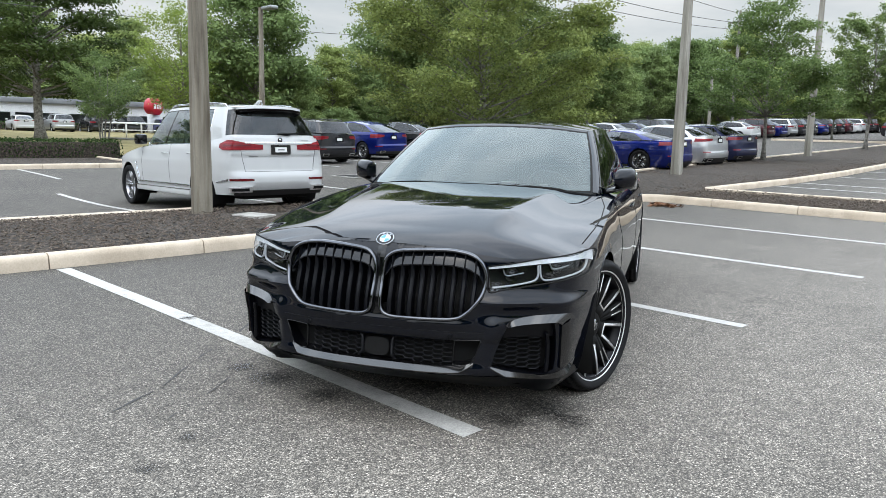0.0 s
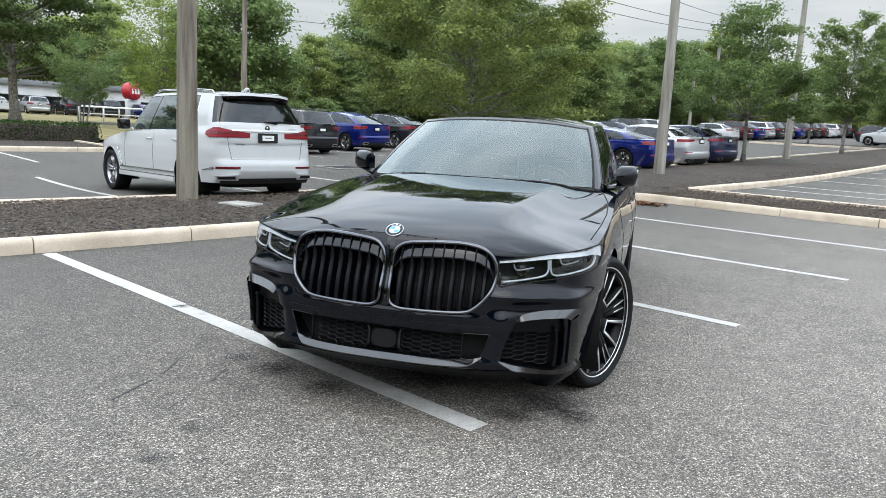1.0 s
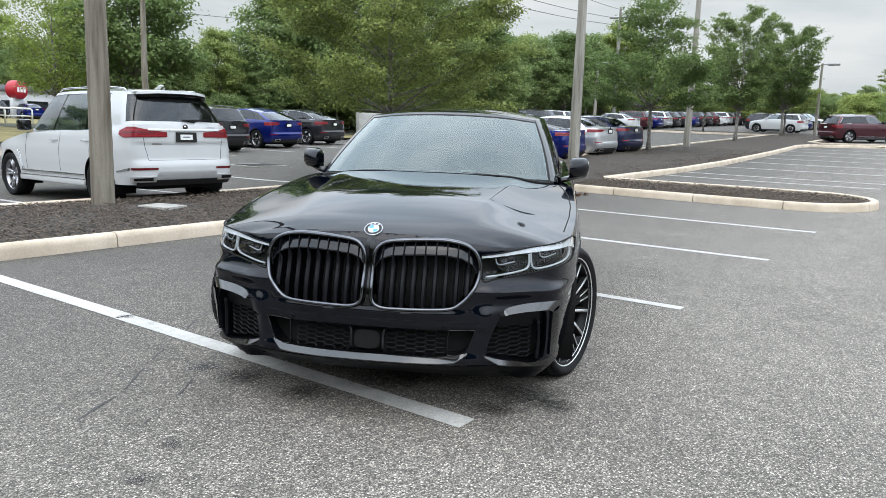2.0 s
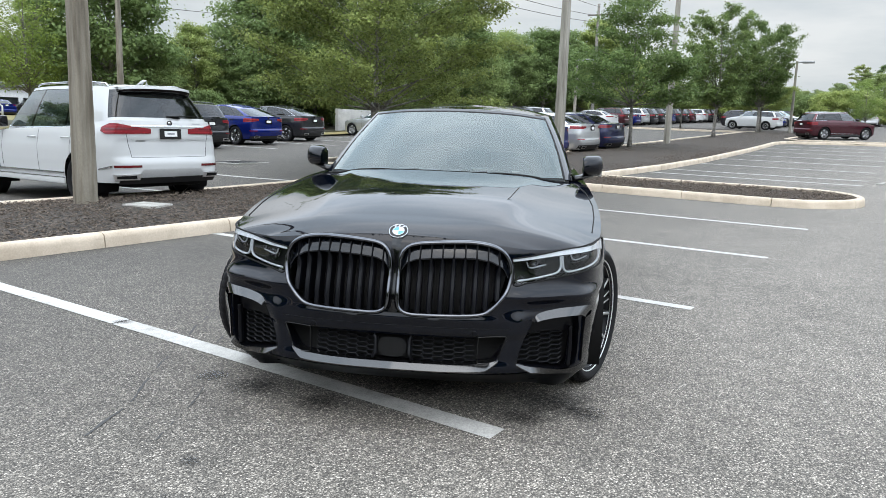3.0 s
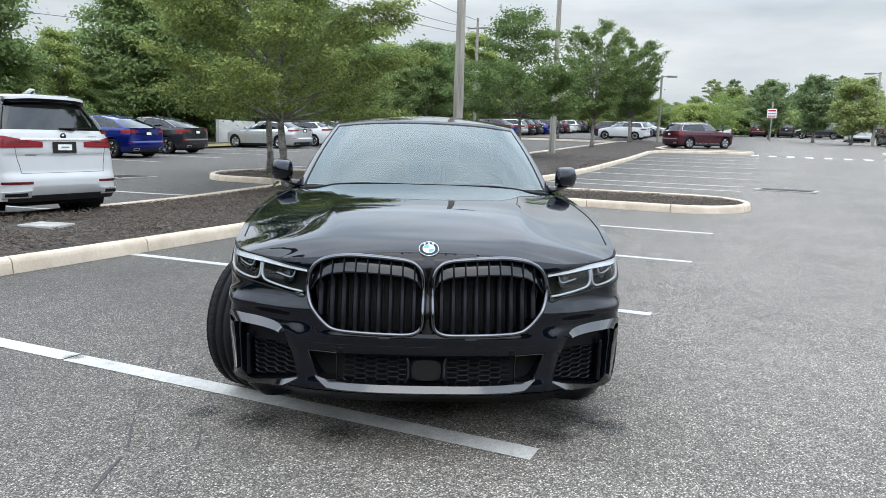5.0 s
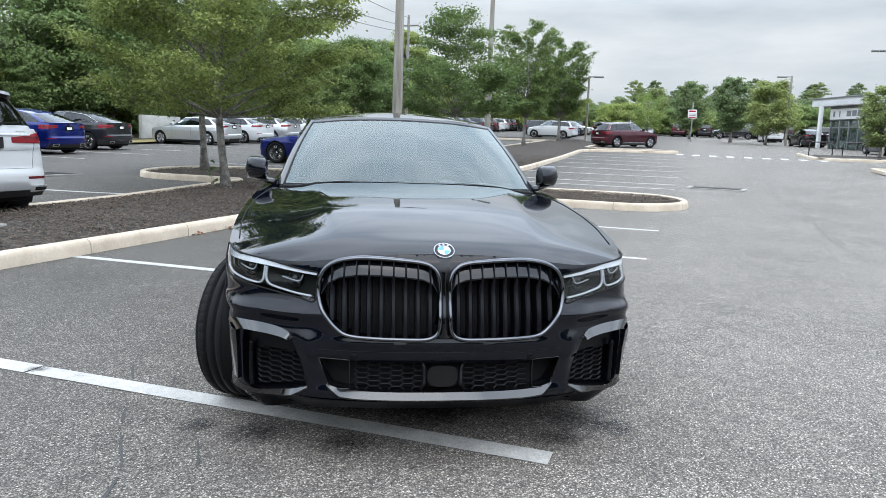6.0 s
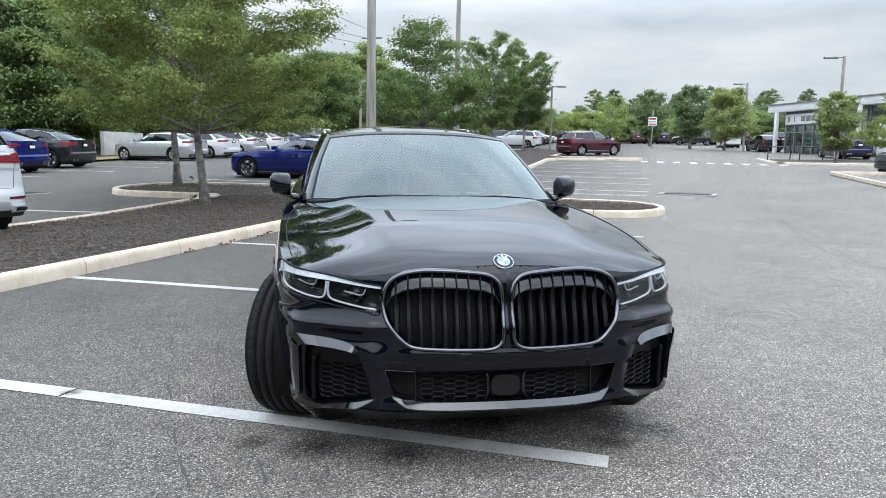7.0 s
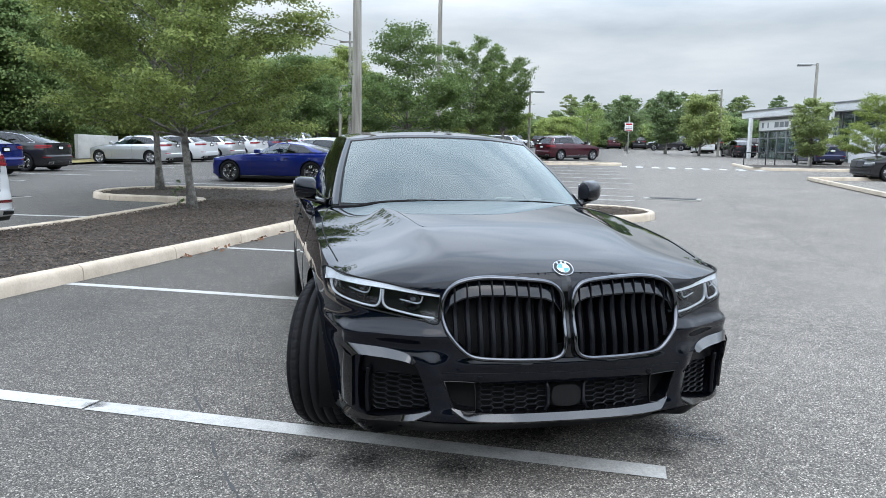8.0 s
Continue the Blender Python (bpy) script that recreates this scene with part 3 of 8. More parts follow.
marking((0.0, 0.0), (-2.742, 0.0), 0.125, "worn white painted stall line ending in the open", "stall lines")
marking((-2.76, 0.005), (-5.24, 0.0), 0.125, "worn white painted stall line running to the kerb", "stall lines")
for k, y in enumerate((2.86, 5.72, 8.55)):
    marking((0.02, y + 0.03), (-5.3 - 0.016 * y, y - 0.04), 0.11, "white painted stall line running to the kerb", "stall lines")
for k in range(7):
    y = 18.4 + 3.0 * k
    marking((0.0, y), (-5.4, y - 0.05), 0.11, "thin white painted stall line in the next bay", "stall lines")
marking((0.0, 16.95), (-5.4, 16.9), 0.11, "thin white painted stall line in the next bay", "stall lines")
for y in (0.2, 3.05, 5.95, 8.85):
    marking((-9.42, y + 0.04), (-14.6, y - 0.1), 0.11, "white painted stall line behind the island", "stall lines")
for y in (16.6, 19.9, 22.9, 25.8, 28.7, 31.6):
    marking((-9.6 - 0.035 * (y - 12), y + 0.9), (-14.8, y + 0.9), 0.11, "white painted stall line under parked cars", "stall lines")
for y in (3.0, 6.2, 9.4, 12.6, 15.8, 19.4, 22.6, 25.8, 27.6):
    marking((-17.0 - 0.13 * y, y + 0.9), (-22.2 - 0.14 * y, y + 0.9), 0.11, "white painted stall line across the aisle", "stall lines")
for k in range(9):
    x = -0.6 + 0.86 * k
    yd = 39.9 - 0.24 * k
    marking((x + 0.2, yd - 0.8), (x + 0.2, yd + 0.8), 0.38, "short white bar of a crossing line", "crossing bars", 0.0)
marking((7.15, 27.8), (7.35, 12), 0.15, "white edge line beside the kerb", "edge lines")
marking((9.3, 28.9), (14, 29.2), 0.12, "white edge line beside the kerb", "edge lines")


def drain(x, y, lx, ly, turn):
    top = thing("drain_grate", "dark iron drain grate set in a concrete frame in the asphalt", "drain grate", pose(x, y, G(x, y) + 0.004, 0, 0, turn))
    bm = bmesh.new()
    for a in (-1, 1):
        box(bm, -lx / 2 - 0.12, lx / 2 + 0.12, a * (ly / 2 + 0.06) - 0.06, a * (ly / 2 + 0.06) + 0.06, -0.02, 0.004, 0.002)
        box(bm, a * (lx / 2 + 0.06) - 0.06, a * (lx / 2 + 0.06) + 0.06, -ly / 2, ly / 2, -0.02, 0.01, 0.004)
    part("frame", bm, M["paver"], top)
    bm = bmesh.new()
    box(bm, -lx / 2, lx / 2, -ly / 2, ly / 2, -0.03, 0.002)
    part("pit_cover", bm, M["matt_black"], top)
    n = int(lx / 0.09)
    bm = bmesh.new()
    box(bm, -0.02, 0.02, -ly / 2, ly / 2, -0.005, 0.012)
    me = mesh_of("bar", bm, M["iron"])
    for k in range(n):
        ob = new("bar", me)
        ob.parent, ob.matrix_basis = top, pose(-lx / 2 + (k + 0.5) * lx / n, 0, 0)
    return top


drain(1.05, 18.05, 1.25, 1.0, -8)
drain(-14.7, 11.2, 0.9, 1.1, 0)

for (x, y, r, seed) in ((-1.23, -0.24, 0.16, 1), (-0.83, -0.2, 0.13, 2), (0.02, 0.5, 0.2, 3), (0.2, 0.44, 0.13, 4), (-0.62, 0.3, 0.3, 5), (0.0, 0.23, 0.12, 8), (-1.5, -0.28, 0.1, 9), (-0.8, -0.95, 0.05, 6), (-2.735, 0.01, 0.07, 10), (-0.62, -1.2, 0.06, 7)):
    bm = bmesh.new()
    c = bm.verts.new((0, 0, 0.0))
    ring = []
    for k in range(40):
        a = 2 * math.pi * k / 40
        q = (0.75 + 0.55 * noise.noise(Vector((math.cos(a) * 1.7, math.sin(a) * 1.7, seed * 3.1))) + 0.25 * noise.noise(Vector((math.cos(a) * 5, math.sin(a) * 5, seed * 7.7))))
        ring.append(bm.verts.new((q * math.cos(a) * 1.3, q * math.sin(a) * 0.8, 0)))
    for a, b in zip(ring, ring[1:] + ring[:1]):
        bm.faces.new((c, a, b))
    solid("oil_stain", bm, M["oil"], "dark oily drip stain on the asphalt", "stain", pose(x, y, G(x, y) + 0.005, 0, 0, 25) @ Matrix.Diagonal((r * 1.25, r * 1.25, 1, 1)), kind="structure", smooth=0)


def crack(points, width, broken=0.0, wander=0.012):
    """A thin dark line that follows the points; broken above 0 leaves gaps, as in a scuff."""
    line = spline(points, max(8, int(sum(math.dist(a, b) for a, b in zip(points, points[1:])) / 0.035)))
    bm = bmesh.new()
    last = None
    for k, (x, y) in enumerate(line):
        x += wander * noise.noise(Vector((x * 5, y * 5, 1)))
        y += wander * noise.noise(Vector((x * 5, y * 5, 9)))
        a, b = line[max(0, k - 1)], line[min(len(line) - 1, k + 1)]
        s = Vector((-(b - a)[1], (b - a)[0])).normalized() * width * (0.35 + 1.1 * abs(noise.noise(Vector((x * 17, y * 17, 4)))))
        if broken and noise.noise(Vector((x * 11, y * 11, 2.5))) < broken - 0.45:
            last = None
            continue
        row = [bm.verts.new((x + s.x, y + s.y, G(x, y) + 0.003)), bm.verts.new((x - s.x, y - s.y, G(x, y) + 0.003))]
        if last:
            bm.faces.new((last[0], last[1], row[1], row[0]))
        last = row
    bmesh.ops.delete(bm, geom=[v for v in bm.verts if not v.link_faces], context="VERTS")
    return solid("crack", bm, M["bitumen"], "thin dark broken scuff in the asphalt" if broken else "thin dark crack in the asphalt", "crack", kind="structure", smooth=0)


crack([(-3.3, 1.75), (-3.07, 1.31), (-2.72, 0.8), (-2.45, 0.42), (-2.2, 0.1)], 0.009, 0.45)
crack([(-2.8, 1.6), (-2.6, 1.15), (-2.32, 0.7), (-2.08, 0.3), (-1.95, 0.1)], 0.009, 0.45)
crack([(-2.0, -0.15), (-1.72, -0.5), (-1.48, -0.78), (-1.3, -1.1)], 0.009, 0.45)
crack([(-1.62, -0.12), (-1.4, -0.42), (-1.18, -0.72), (-1.0, -1.0)], 0.007, 0.4)
crack([(2.5, 21), (2.37, 15.5), (2.5, 12), (2.41, 8.2), (2.9, 5.6)], 0.011, 0.0, 0.05)


def bark_chips():
    """Loose chips over the nearest stretches of mulch."""
    rng = np.random.default_rng(5)
    vs, fs = [], []
    spots = []
    for _ in range(15000):
        y = rng.uniform(-3, 11.3)
        x = rng.uniform(back_x(y) + 0.20, front_x(y) - 0.17)
        if math.hypot(x + 7.1, y - 3.15) > 0.5:
            spots.append((x, y))
    for _ in range(8500):
        y = rng.uniform(11.3, 30)
        spots.append((rng.uniform(back_x(y) + 0.2, front_x(y) - 0.2), y))
    for _ in range(5200):
        x, y = tip_east(rng.uniform(-5.3, 0.27), rng.uniform(11.42, 13.66))
        spots.append((x, y))
    for _ in range(1500):
        x, y = tip_west(rng.uniform(-12.9, -9.3), rng.uniform(11.8, 14.7))
        spots.append((x, y))
    for x, y in spots:
        l, w, h = rng.uniform(0.02, 0.075), rng.uniform(0.006, 0.02), rng.uniform(0.003, 0.009)
        mound = 0.06 * (1 - min(1.0, abs(x + 7.4) / 1.9) ** 2) if x < -5.4 and y < 11.3 else 0.0
        m = pose(x, y, G(x, y) + 0.105 + mound + rng.uniform(-0.01, 0.04) * (0.3 if x < back_x(y) + 0.6 else 1.0), rng.uniform(-28, 28), rng.uniform(-28, 28), rng.uniform(0, 360))
        k = len(vs)
        for a, b, c in ((-1, -1, -1), (1, -.6, -1), (1, .7, -1), (-1, 1, -1), (-.9, -.8, 1), (.8, -.6, 1), (.9, .6, 1), (-.8, .8, 1)):
            vs.append((m @ Vector((a * l / 2, b * w / 2, c * h / 2)))[:])
        fs += [(k, k + 3, k + 2, k + 1), (k + 4, k + 5, k + 6, k + 7), (k, k + 1, k + 5, k + 4), (k + 1, k + 2, k + 6, k + 5), (k + 2, k + 3, k + 7, k + 6), (k + 3, k, k + 4, k + 7)]
    me = bpy.data.meshes.new("bark_chips")
    me.from_pydata(vs, [], fs)
    me.materials.append(CHIPS)
    return tagged(new("bark_chips", me), "loose brown and grey bark chips over the mulch", "bark chips", kind="stuff")


bark_chips()


def light_pole(x, y, h, lamp, base_z=0.1, w=0.27, turn=0.0, mat="concrete"):
    top = thing("light_pole", "tall tapered grey concrete car park light pole", "light pole", pose(x, y, G(x, y) + base_z, 0, 0, turn), "light poles")
    bm = bmesh.new()
    rows = []
    for k in range(13):
        z = -0.3 + (h + 0.3) * k / 12
        a = w / 2 * (1 - 0.5 * max(z, 0) / 9.5)
        c = a * 0.72
        rows.append([(sx * px, sy * py, z) for sx, sy, px, py in ((1, -1, a, c), (1, 1, a, c), (1, 1, c, a), (-1, 1, c, a), (-1, 1, a, c), (-1, -1, a, c), (-1, -1, c, a), (1, -1, c, a), (1, -1, a, c))])
    grid(bm, rows)
    bmesh.ops.remove_doubles(bm, verts=bm.verts, dist=0.0005)
    part("shaft", bm, M[mat], top, "", 20)
    if lamp:
        bm = bmesh.new()
        box(bm, -0.05, 0.5, -0.04, 0.04, h - 0.12, h - 0.04, 0.01)
        part("arm", bm, M["steel"], top)
        bm = bmesh.new()
        box(bm, 0.35, 1.15, -0.2, 0.2, h - 0.16, h - 0.02, 0.03)
        part("lamp_head", bm, M["steel"], top)
    return top


light_pole(-7.95, 2.8, 8.5, True, 0.12, 0.25, mat="old_shaded_concrete")
light_pole(-7.8, 17.0, 8.5, True)
light_pole(-9.0, 31.0, 8.3, True)
light_pole(-8.2, 58, 5.2, True, turn=0, w=0.2)
light_pole(7.6, 66.6, 5.9, True, 0.0, 0.22, 180)
light_pole(11.0, 47.8, 6.3, True, 0.0, 0.22, 180)
light_pole(-28.3, 16.3, 6.6, True, 0.05, 0.25, mat="old_shaded_concrete")
light_pole(-17.0, 38.5, 4.4, True, 0.05, 0.16)

bm = bmesh.new()
box(bm, -0.24, 0.24, -0.2, 0.2, -0.05, 0.02, 0.01)
solid("utility_cover", bm, M["paver"], "flat grey concrete utility cover set in the mulch", "utility cover", pose(-7.1, 3.15, G(-7.1, 3.15) + 0.165, 0, 0, 15))
bm = bmesh.new()
box(bm, -0.25, 0.25, -0.2, 0.2, -0.05, 0.03, 0.01)
solid("utility_cover", bm, M["paver"], "flat grey concrete utility cover set in the mulch", "utility cover", pose(-7.3, 29, G(-7.3, 29) + 0.1, 0, 0, 5))


def leaf_litter():
    """Dry brown leaves blown against the kerb."""
    rng = np.random.default_rng(17)
    vs, fs = [], []
    spots = [(-4.95 + abs(rng.normal(0, 0.22)), 10.72 - abs(rng.normal(0, 0.16))) for _ in range(260)]
    spots += [(-5.28 + abs(rng.normal(0, 0.07)) - 0.016 * y, y) for y in rng.uniform(4.5, 9.8, 45)]
    for x, y in spots:
        m = pose(x, y, G(x, y) + rng.uniform(0.006, 0.045), rng.uniform(-40, 40), rng.uniform(-40, 40), rng.uniform(0, 360))
        l = rng.uniform(0.025, 0.06)
        k = len(vs)
        for a, b, c in ((-1, 0, 0), (-0.2, 0.42, 0.12), (1, 0, 0.05), (-0.2, -0.42, 0.12)):
            vs.append((m @ Vector((a * l, b * l, c * l)))[:])
        fs.append((k, k + 1, k + 2, k + 3))
    me = bpy.data.meshes.new("leaf_litter")
    me.from_pydata(vs, [], fs)
    me.materials.append(M["dead_leaf"])
    return tagged(new("leaf_litter", me), "dry brown leaves blown against the kerb", "leaf litter", kind="stuff")


leaf_litter()
# ---- car shells ----
def curve1(table, x):
    a = np.array(table, float)
    o = np.argsort(a[:, 0])
    return np.interp(x, a[o, 0], a[o, 1])


def smooth1(table, x):
    """Like curve1, but with a continuous slope."""
    a = np.array(sorted(table), float)
    px, py = a[:, 0], a[:, 1]
    m = np.gradient(py, px)
    x = np.clip(np.asarray(x, float), px[0], px[-1])
    i = np.clip(np.searchsorted(px, x) - 1, 0, len(px) - 2)
    h = px[i + 1] - px[i]
    t = (x - px[i]) / h
    return (2 * t ** 3 - 3 * t * t + 1) * py[i] + (t ** 3 - 2 * t * t + t) * h * m[i] + (3 * t * t - 2 * t ** 3) * py[i + 1] + (t ** 3 - t * t) * h * m[i + 1]


class Shell:
    """Half of a car's lower body: a wall that follows the plan outline, x ahead, y to one side, and a lid of bonnet and boot."""

    def __init__(self, outline, front, side, rear, lid, floor=0.16, crown=2.6, ridge=None, sculpt=None):
        self.line = spline(outline, 1200)
        d = np.gradient(self.line[:, :2], axis=0)
        d /= np.linalg.norm(d, axis=1)[:, None]
        self.n = np.stack([-d[:, 1], d[:, 0]], 1)
        if self.n[600, 1] < 0:
            self.n = -self.n
        self.front, self.side, self.rear, self.lid, self.floor, self.crown, self.ridge, self.sculpt = front, side, rear, lid, floor, crown, ridge, sculpt

    def wall(self, s, z):
        """A place on the wall, s 0 at the nose to 1 at the tail."""
        i = np.clip(np.asarray(s) * 1199, 0, 1199)
        at = np.stack([np.interp(i, np.arange(1200), self.line[:, k]) for k in range(3)], -1)
        n = np.stack([np.interp(i, np.arange(1200), self.n[:, k]) for k in range(2)], -1)
        n = n / np.linalg.norm(n, axis=-1)[..., None]
        wf, wr, ws = np.maximum(n[..., 0], 0) ** 2, np.maximum(-n[..., 0], 0) ** 2, n[..., 1] ** 2
        off = wf * curve1(self.front, z) + ws * curve1(self.side, z) + wr * curve1(self.rear, z)
        if self.sculpt:
            off = off - self.sculpt(at[..., 0], at[..., 1], np.asarray(z, float)) * np.clip(n[..., 0] * 2, 0, 1)
        return np.stack([at[..., 0] - n[..., 0] * off, np.maximum(at[..., 1] - n[..., 1] * off, 0), np.asarray(z) + 0 * off], -1)

    def edge(self, s):
        return np.interp(np.clip(s, 0, 1) * 1199, np.arange(1200), self.line[:, 2])

    def top(self, x, y, ye, e):
        """The lid's height at x, y, where its edge lies at ye, e."""
        hc = smooth1(self.lid, x)
        k = np.clip(np.abs(y) / np.maximum(ye, 1e-3), 0, 1)
        z = e + np.maximum(hc - e, -0.05) * (1 - k ** self.crown)
        if self.ridge:
            z = z + self.ridge(x, np.abs(y)) * (1 - k ** 4)
        return z

    def lid_at(self, x, y):
        s = np.linspace(0, 1, 400)
        w = self.wall(s, self.edge(s))
        half = np.argmax(w[:, 1])
        seg = w[: half + 1] if x > w[half, 0] else w[half:][::-1]
        seg = seg[np.argsort(seg[:, 0])]
        ye, e = np.interp(x, seg[:, 0], seg[:, 1]), np.interp(x, seg[:, 0], seg[:, 2])
        return float(self.top(x, y, ye, e))

    def face(self, y, z):
        """The front wall at a distance y from the middle and a height z."""
        s = np.linspace(0, 0.2, 260)
        w = self.wall(s, np.full(260, float(z)))
        k = np.argmax(w[:, 1] >= abs(y)) if w[:, 1].max() > abs(y) else 259
        k = max(k, 1)
        f = np.clip((abs(y) - w[k - 1, 1]) / max(w[k, 1] - w[k - 1, 1], 1e-6), 0, 1)
        p = w[k - 1] + f * (w[k] - w[k - 1])
        t = w[k] - w[k - 1]
        n = np.array([t[1], -t[0], 0.0])
        n /= max(np.linalg.norm(n), 1e-9)
        return np.array([p[0], math.copysign(p[1], y), p[2]]), np.array([n[0], math.copysign(n[1], y) if y else 0.0, 0.0])
def bonnet_ridge(x, y):
    """A raised middle of the bonnet with a crisp edge from the grille's corner to the windscreen's foot, and a hollow beside it."""
    t = np.clip((-0.15 - x) / 1.35, 0, 1)
    k = (y - (0.40 + 0.16 * t)) / 0.007
    out = 0.007 * np.where(k > 30, k, np.log1p(np.exp(np.clip(k, -40, 30))))
    u = np.clip(out / 0.24, 0, 1)
    ramp_in = np.clip((-0.10 - x) / 0.55, 0, 1)
    rise = ramp_in ** 2 * (3 - 2 * ramp_in) * np.clip((x + 1.62) / 0.25, 0, 1)
    return rise * 0.034 * (1 - u) ** 2


def bumper_sculpt(x, y, z):
    """Forms of the front bumper: a shelf under the lamps, a pillar beside each outer vent, a soft roll under the grille, full corners."""
    far = np.clip((y - 0.42) / 0.16, 0, 1)
    shelf = far * far * (3 - 2 * far) * (0.016 * np.exp(-((z - 0.600) / 0.024) ** 2) - 0.010 * np.exp(-((z - 0.550) / 0.030) ** 2))
    pillar = 0.016 * np.exp(-((y - 0.505 - 0.25 * np.maximum(z - 0.38, 0)) / 0.038) ** 2) * np.exp(-((z - 0.42) / 0.11) ** 2)
    roll = 0.006 * np.exp(-((z - 0.500) / 0.016) ** 2) * np.clip((0.46 - y) / 0.1, 0, 1)
    low = np.clip((0.64 - z) / 0.10, 0, 1)
    corner = 0.030 * np.exp(-((y - 0.82) / 0.09) ** 2) * low * low * (3 - 2 * low)
    return shelf + pillar + roll + corner


SEDAN = Shell(
    [(0.06, 0, .835), (.05, .25, .829), (.012, .46, .808), (-.06, .62, .792), (-.20, .80, .795), (-.44, .888, .806), (-.80, .93, .868), (-1.3, .945, .932),
     (-1.7, .947, .965), (-2.4, .951, .985), (-3.2, .951, 1.0), (-4.0, .945, 1.02), (-4.6, .92, 1.045), (-4.95, .86, 1.055), (-5.12, .70, 1.06), (-5.18, .42, 1.065), (-5.2, 0, 1.07)],
    front=[(.14, .30), (.19, .22), (.23, .12), (.262, .04), (.275, .018), (.30, .016), (.33, .026), (.42, .036), (.445, .022), (.50, .018), (.56, .024), (.605, .031), (.66, .055), (.70, .066), (.78, .078), (.81, .09), (.835, .11), (1.1, .3)],
    side=[(.14, .12), (.20, .06), (.30, .035), (.40, .018), (.55, .002), (.68, .0), (.74, .004), (.80, .018), (.90, .04), (.96, .065), (1.0, .09), (1.1, .14)],
    rear=[(.14, .16), (.2, .1), (.3, .04), (.5, .0), (.7, .0), (.8, .03), (.95, .05), (1.05, .03), (1.1, .05)],
    lid=[(0.06, .835), (-.05, .836), (-.075, .846), (-.13, .866), (-.25, .893), (-.5, .93), (-.8, .962), (-1.1, .988), (-1.45, 1.012), (-1.8, 1.02), (-4.2, 1.03), (-4.4, 1.09), (-4.6, 1.115), (-5.0, 1.105), (-5.2, 1.085)],
    ridge=bonnet_ridge, sculpt=bumper_sculpt)
SEDAN_AT, SEDAN_HEADING = (-0.41, -0.21), -63.3
def inside_poly(poly, y, z):
    hit = False
    for (a, b), (c, d) in zip(poly, poly[1:] + poly[:1]):
        if (b > z) != (d > z) and y < (c - a) * (z - b) / (d - b) + a:
            hit = not hit
    return hit


def nearest_on(poly, y, z):
    best = None
    for (a, b), (c, d) in zip(poly, poly[1:] + poly[:1]):
        l = (c - a) ** 2 + (d - b) ** 2
        t = max(0.0, min(1.0, ((y - a) * (c - a) + (z - b) * (d - b)) / max(l, 1e-9)))
        p = (a + t * (c - a), b + t * (d - b))
        e = math.hypot(p[0] - y, p[1] - z)
        if best is None or e < best[0]:
            best = (e, p)
    return best


def lower_body(shell, arches, holes=(), s_front=70, s_rest=90, rows=30, across=14):
    """The painted lower body with wheel arches and openings cut out, both sides."""
    s = np.r_[np.linspace(0, 0.2, s_front, endpoint=False), np.linspace(0.2, 1, s_rest)]
    cell = max(0.2 * 6.3 / s_front, 0.66 / rows)
    snap = (cell * 0.6, 3.1 / s_rest)
    boxes = [(min(p[0] for p in h) - cell, max(p[0] for p in h) + cell, min(p[1] for p in h) - cell, max(p[1] for p in h) + cell, h) for h in holes]
    net = []
    for si in s:
        e = float(shell.edge(si))
        zs = shell.floor + (e - shell.floor) * np.linspace(0, 1, rows)
        w = shell.wall(np.full(rows, si), zs)
        col = []
        for x, y, z in w:
            for ax, az, r in arches:
                d = math.hypot(x - ax, z - az)
                if y > 0.5 and 0 < abs(d - r) < snap[si >= 0.2]:
                    x, z = ax + (x - ax) * r / d, az + (z - az) * r / d
            if si < 0.2:
                for y0, y1, z0, z1, poly in boxes:
                    if y0 < y < y1 and z0 < z < z1:
                        e2, q = nearest_on(poly, y, z)
                        if e2 < cell * 0.55:
                            x, y, z = shell.face(max(q[0], 1e-4), q[1])[0]
                            break
            col.append((x, max(y, 0), z))
        x, ye, ze = w[-1]
        yy = ye * (1 - np.arange(1, across + 1) / across)
        col += [(x, b, float(c)) for b, c in zip(yy, shell.top(x, yy, ye, ze))]
        net.append(col)
    keep = []
    for i in range(len(s) - 1):
        for j in range(rows + across - 1):
            q = [net[i][j], net[i][j + 1], net[i + 1][j + 1], net[i + 1][j]]
            cx, cy, cz = (sum(v[k] for v in q) / 4 for k in range(3))
            if j < rows - 1:
                if cy > 0.5 and any(math.hypot(cx - ax, cz - az) < r - 0.002 for ax, az, r in arches):
                    continue
                if s[i] < 0.2 and any(y0 < cy < y1 and z0 < cz < z1 and inside_poly(p, cy, cz) for y0, y1, z0, z1, p in boxes):
                    continue
            keep.append((i, j))
    bm = bmesh.new()
    for side in (1, -1):
        vs = [[bm.verts.new((x, side * y, z)) for x, y, z in col] for col in net]
        for i, j in keep:
            q = (vs[i][j], vs[i][j + 1], vs[i + 1][j + 1], vs[i + 1][j])
            bm.faces.new(q if side > 0 else q[::-1])
    bmesh.ops.remove_doubles(bm, verts=bm.verts, dist=0.0006)
    bmesh.ops.dissolve_degenerate(bm, edges=bm.edges, dist=0.0004)
    bmesh.ops.delete(bm, geom=[v for v in bm.verts if not v.link_faces], context="VERTS")
    bmesh.ops.recalc_face_normals(bm, faces=bm.faces)
    return bm


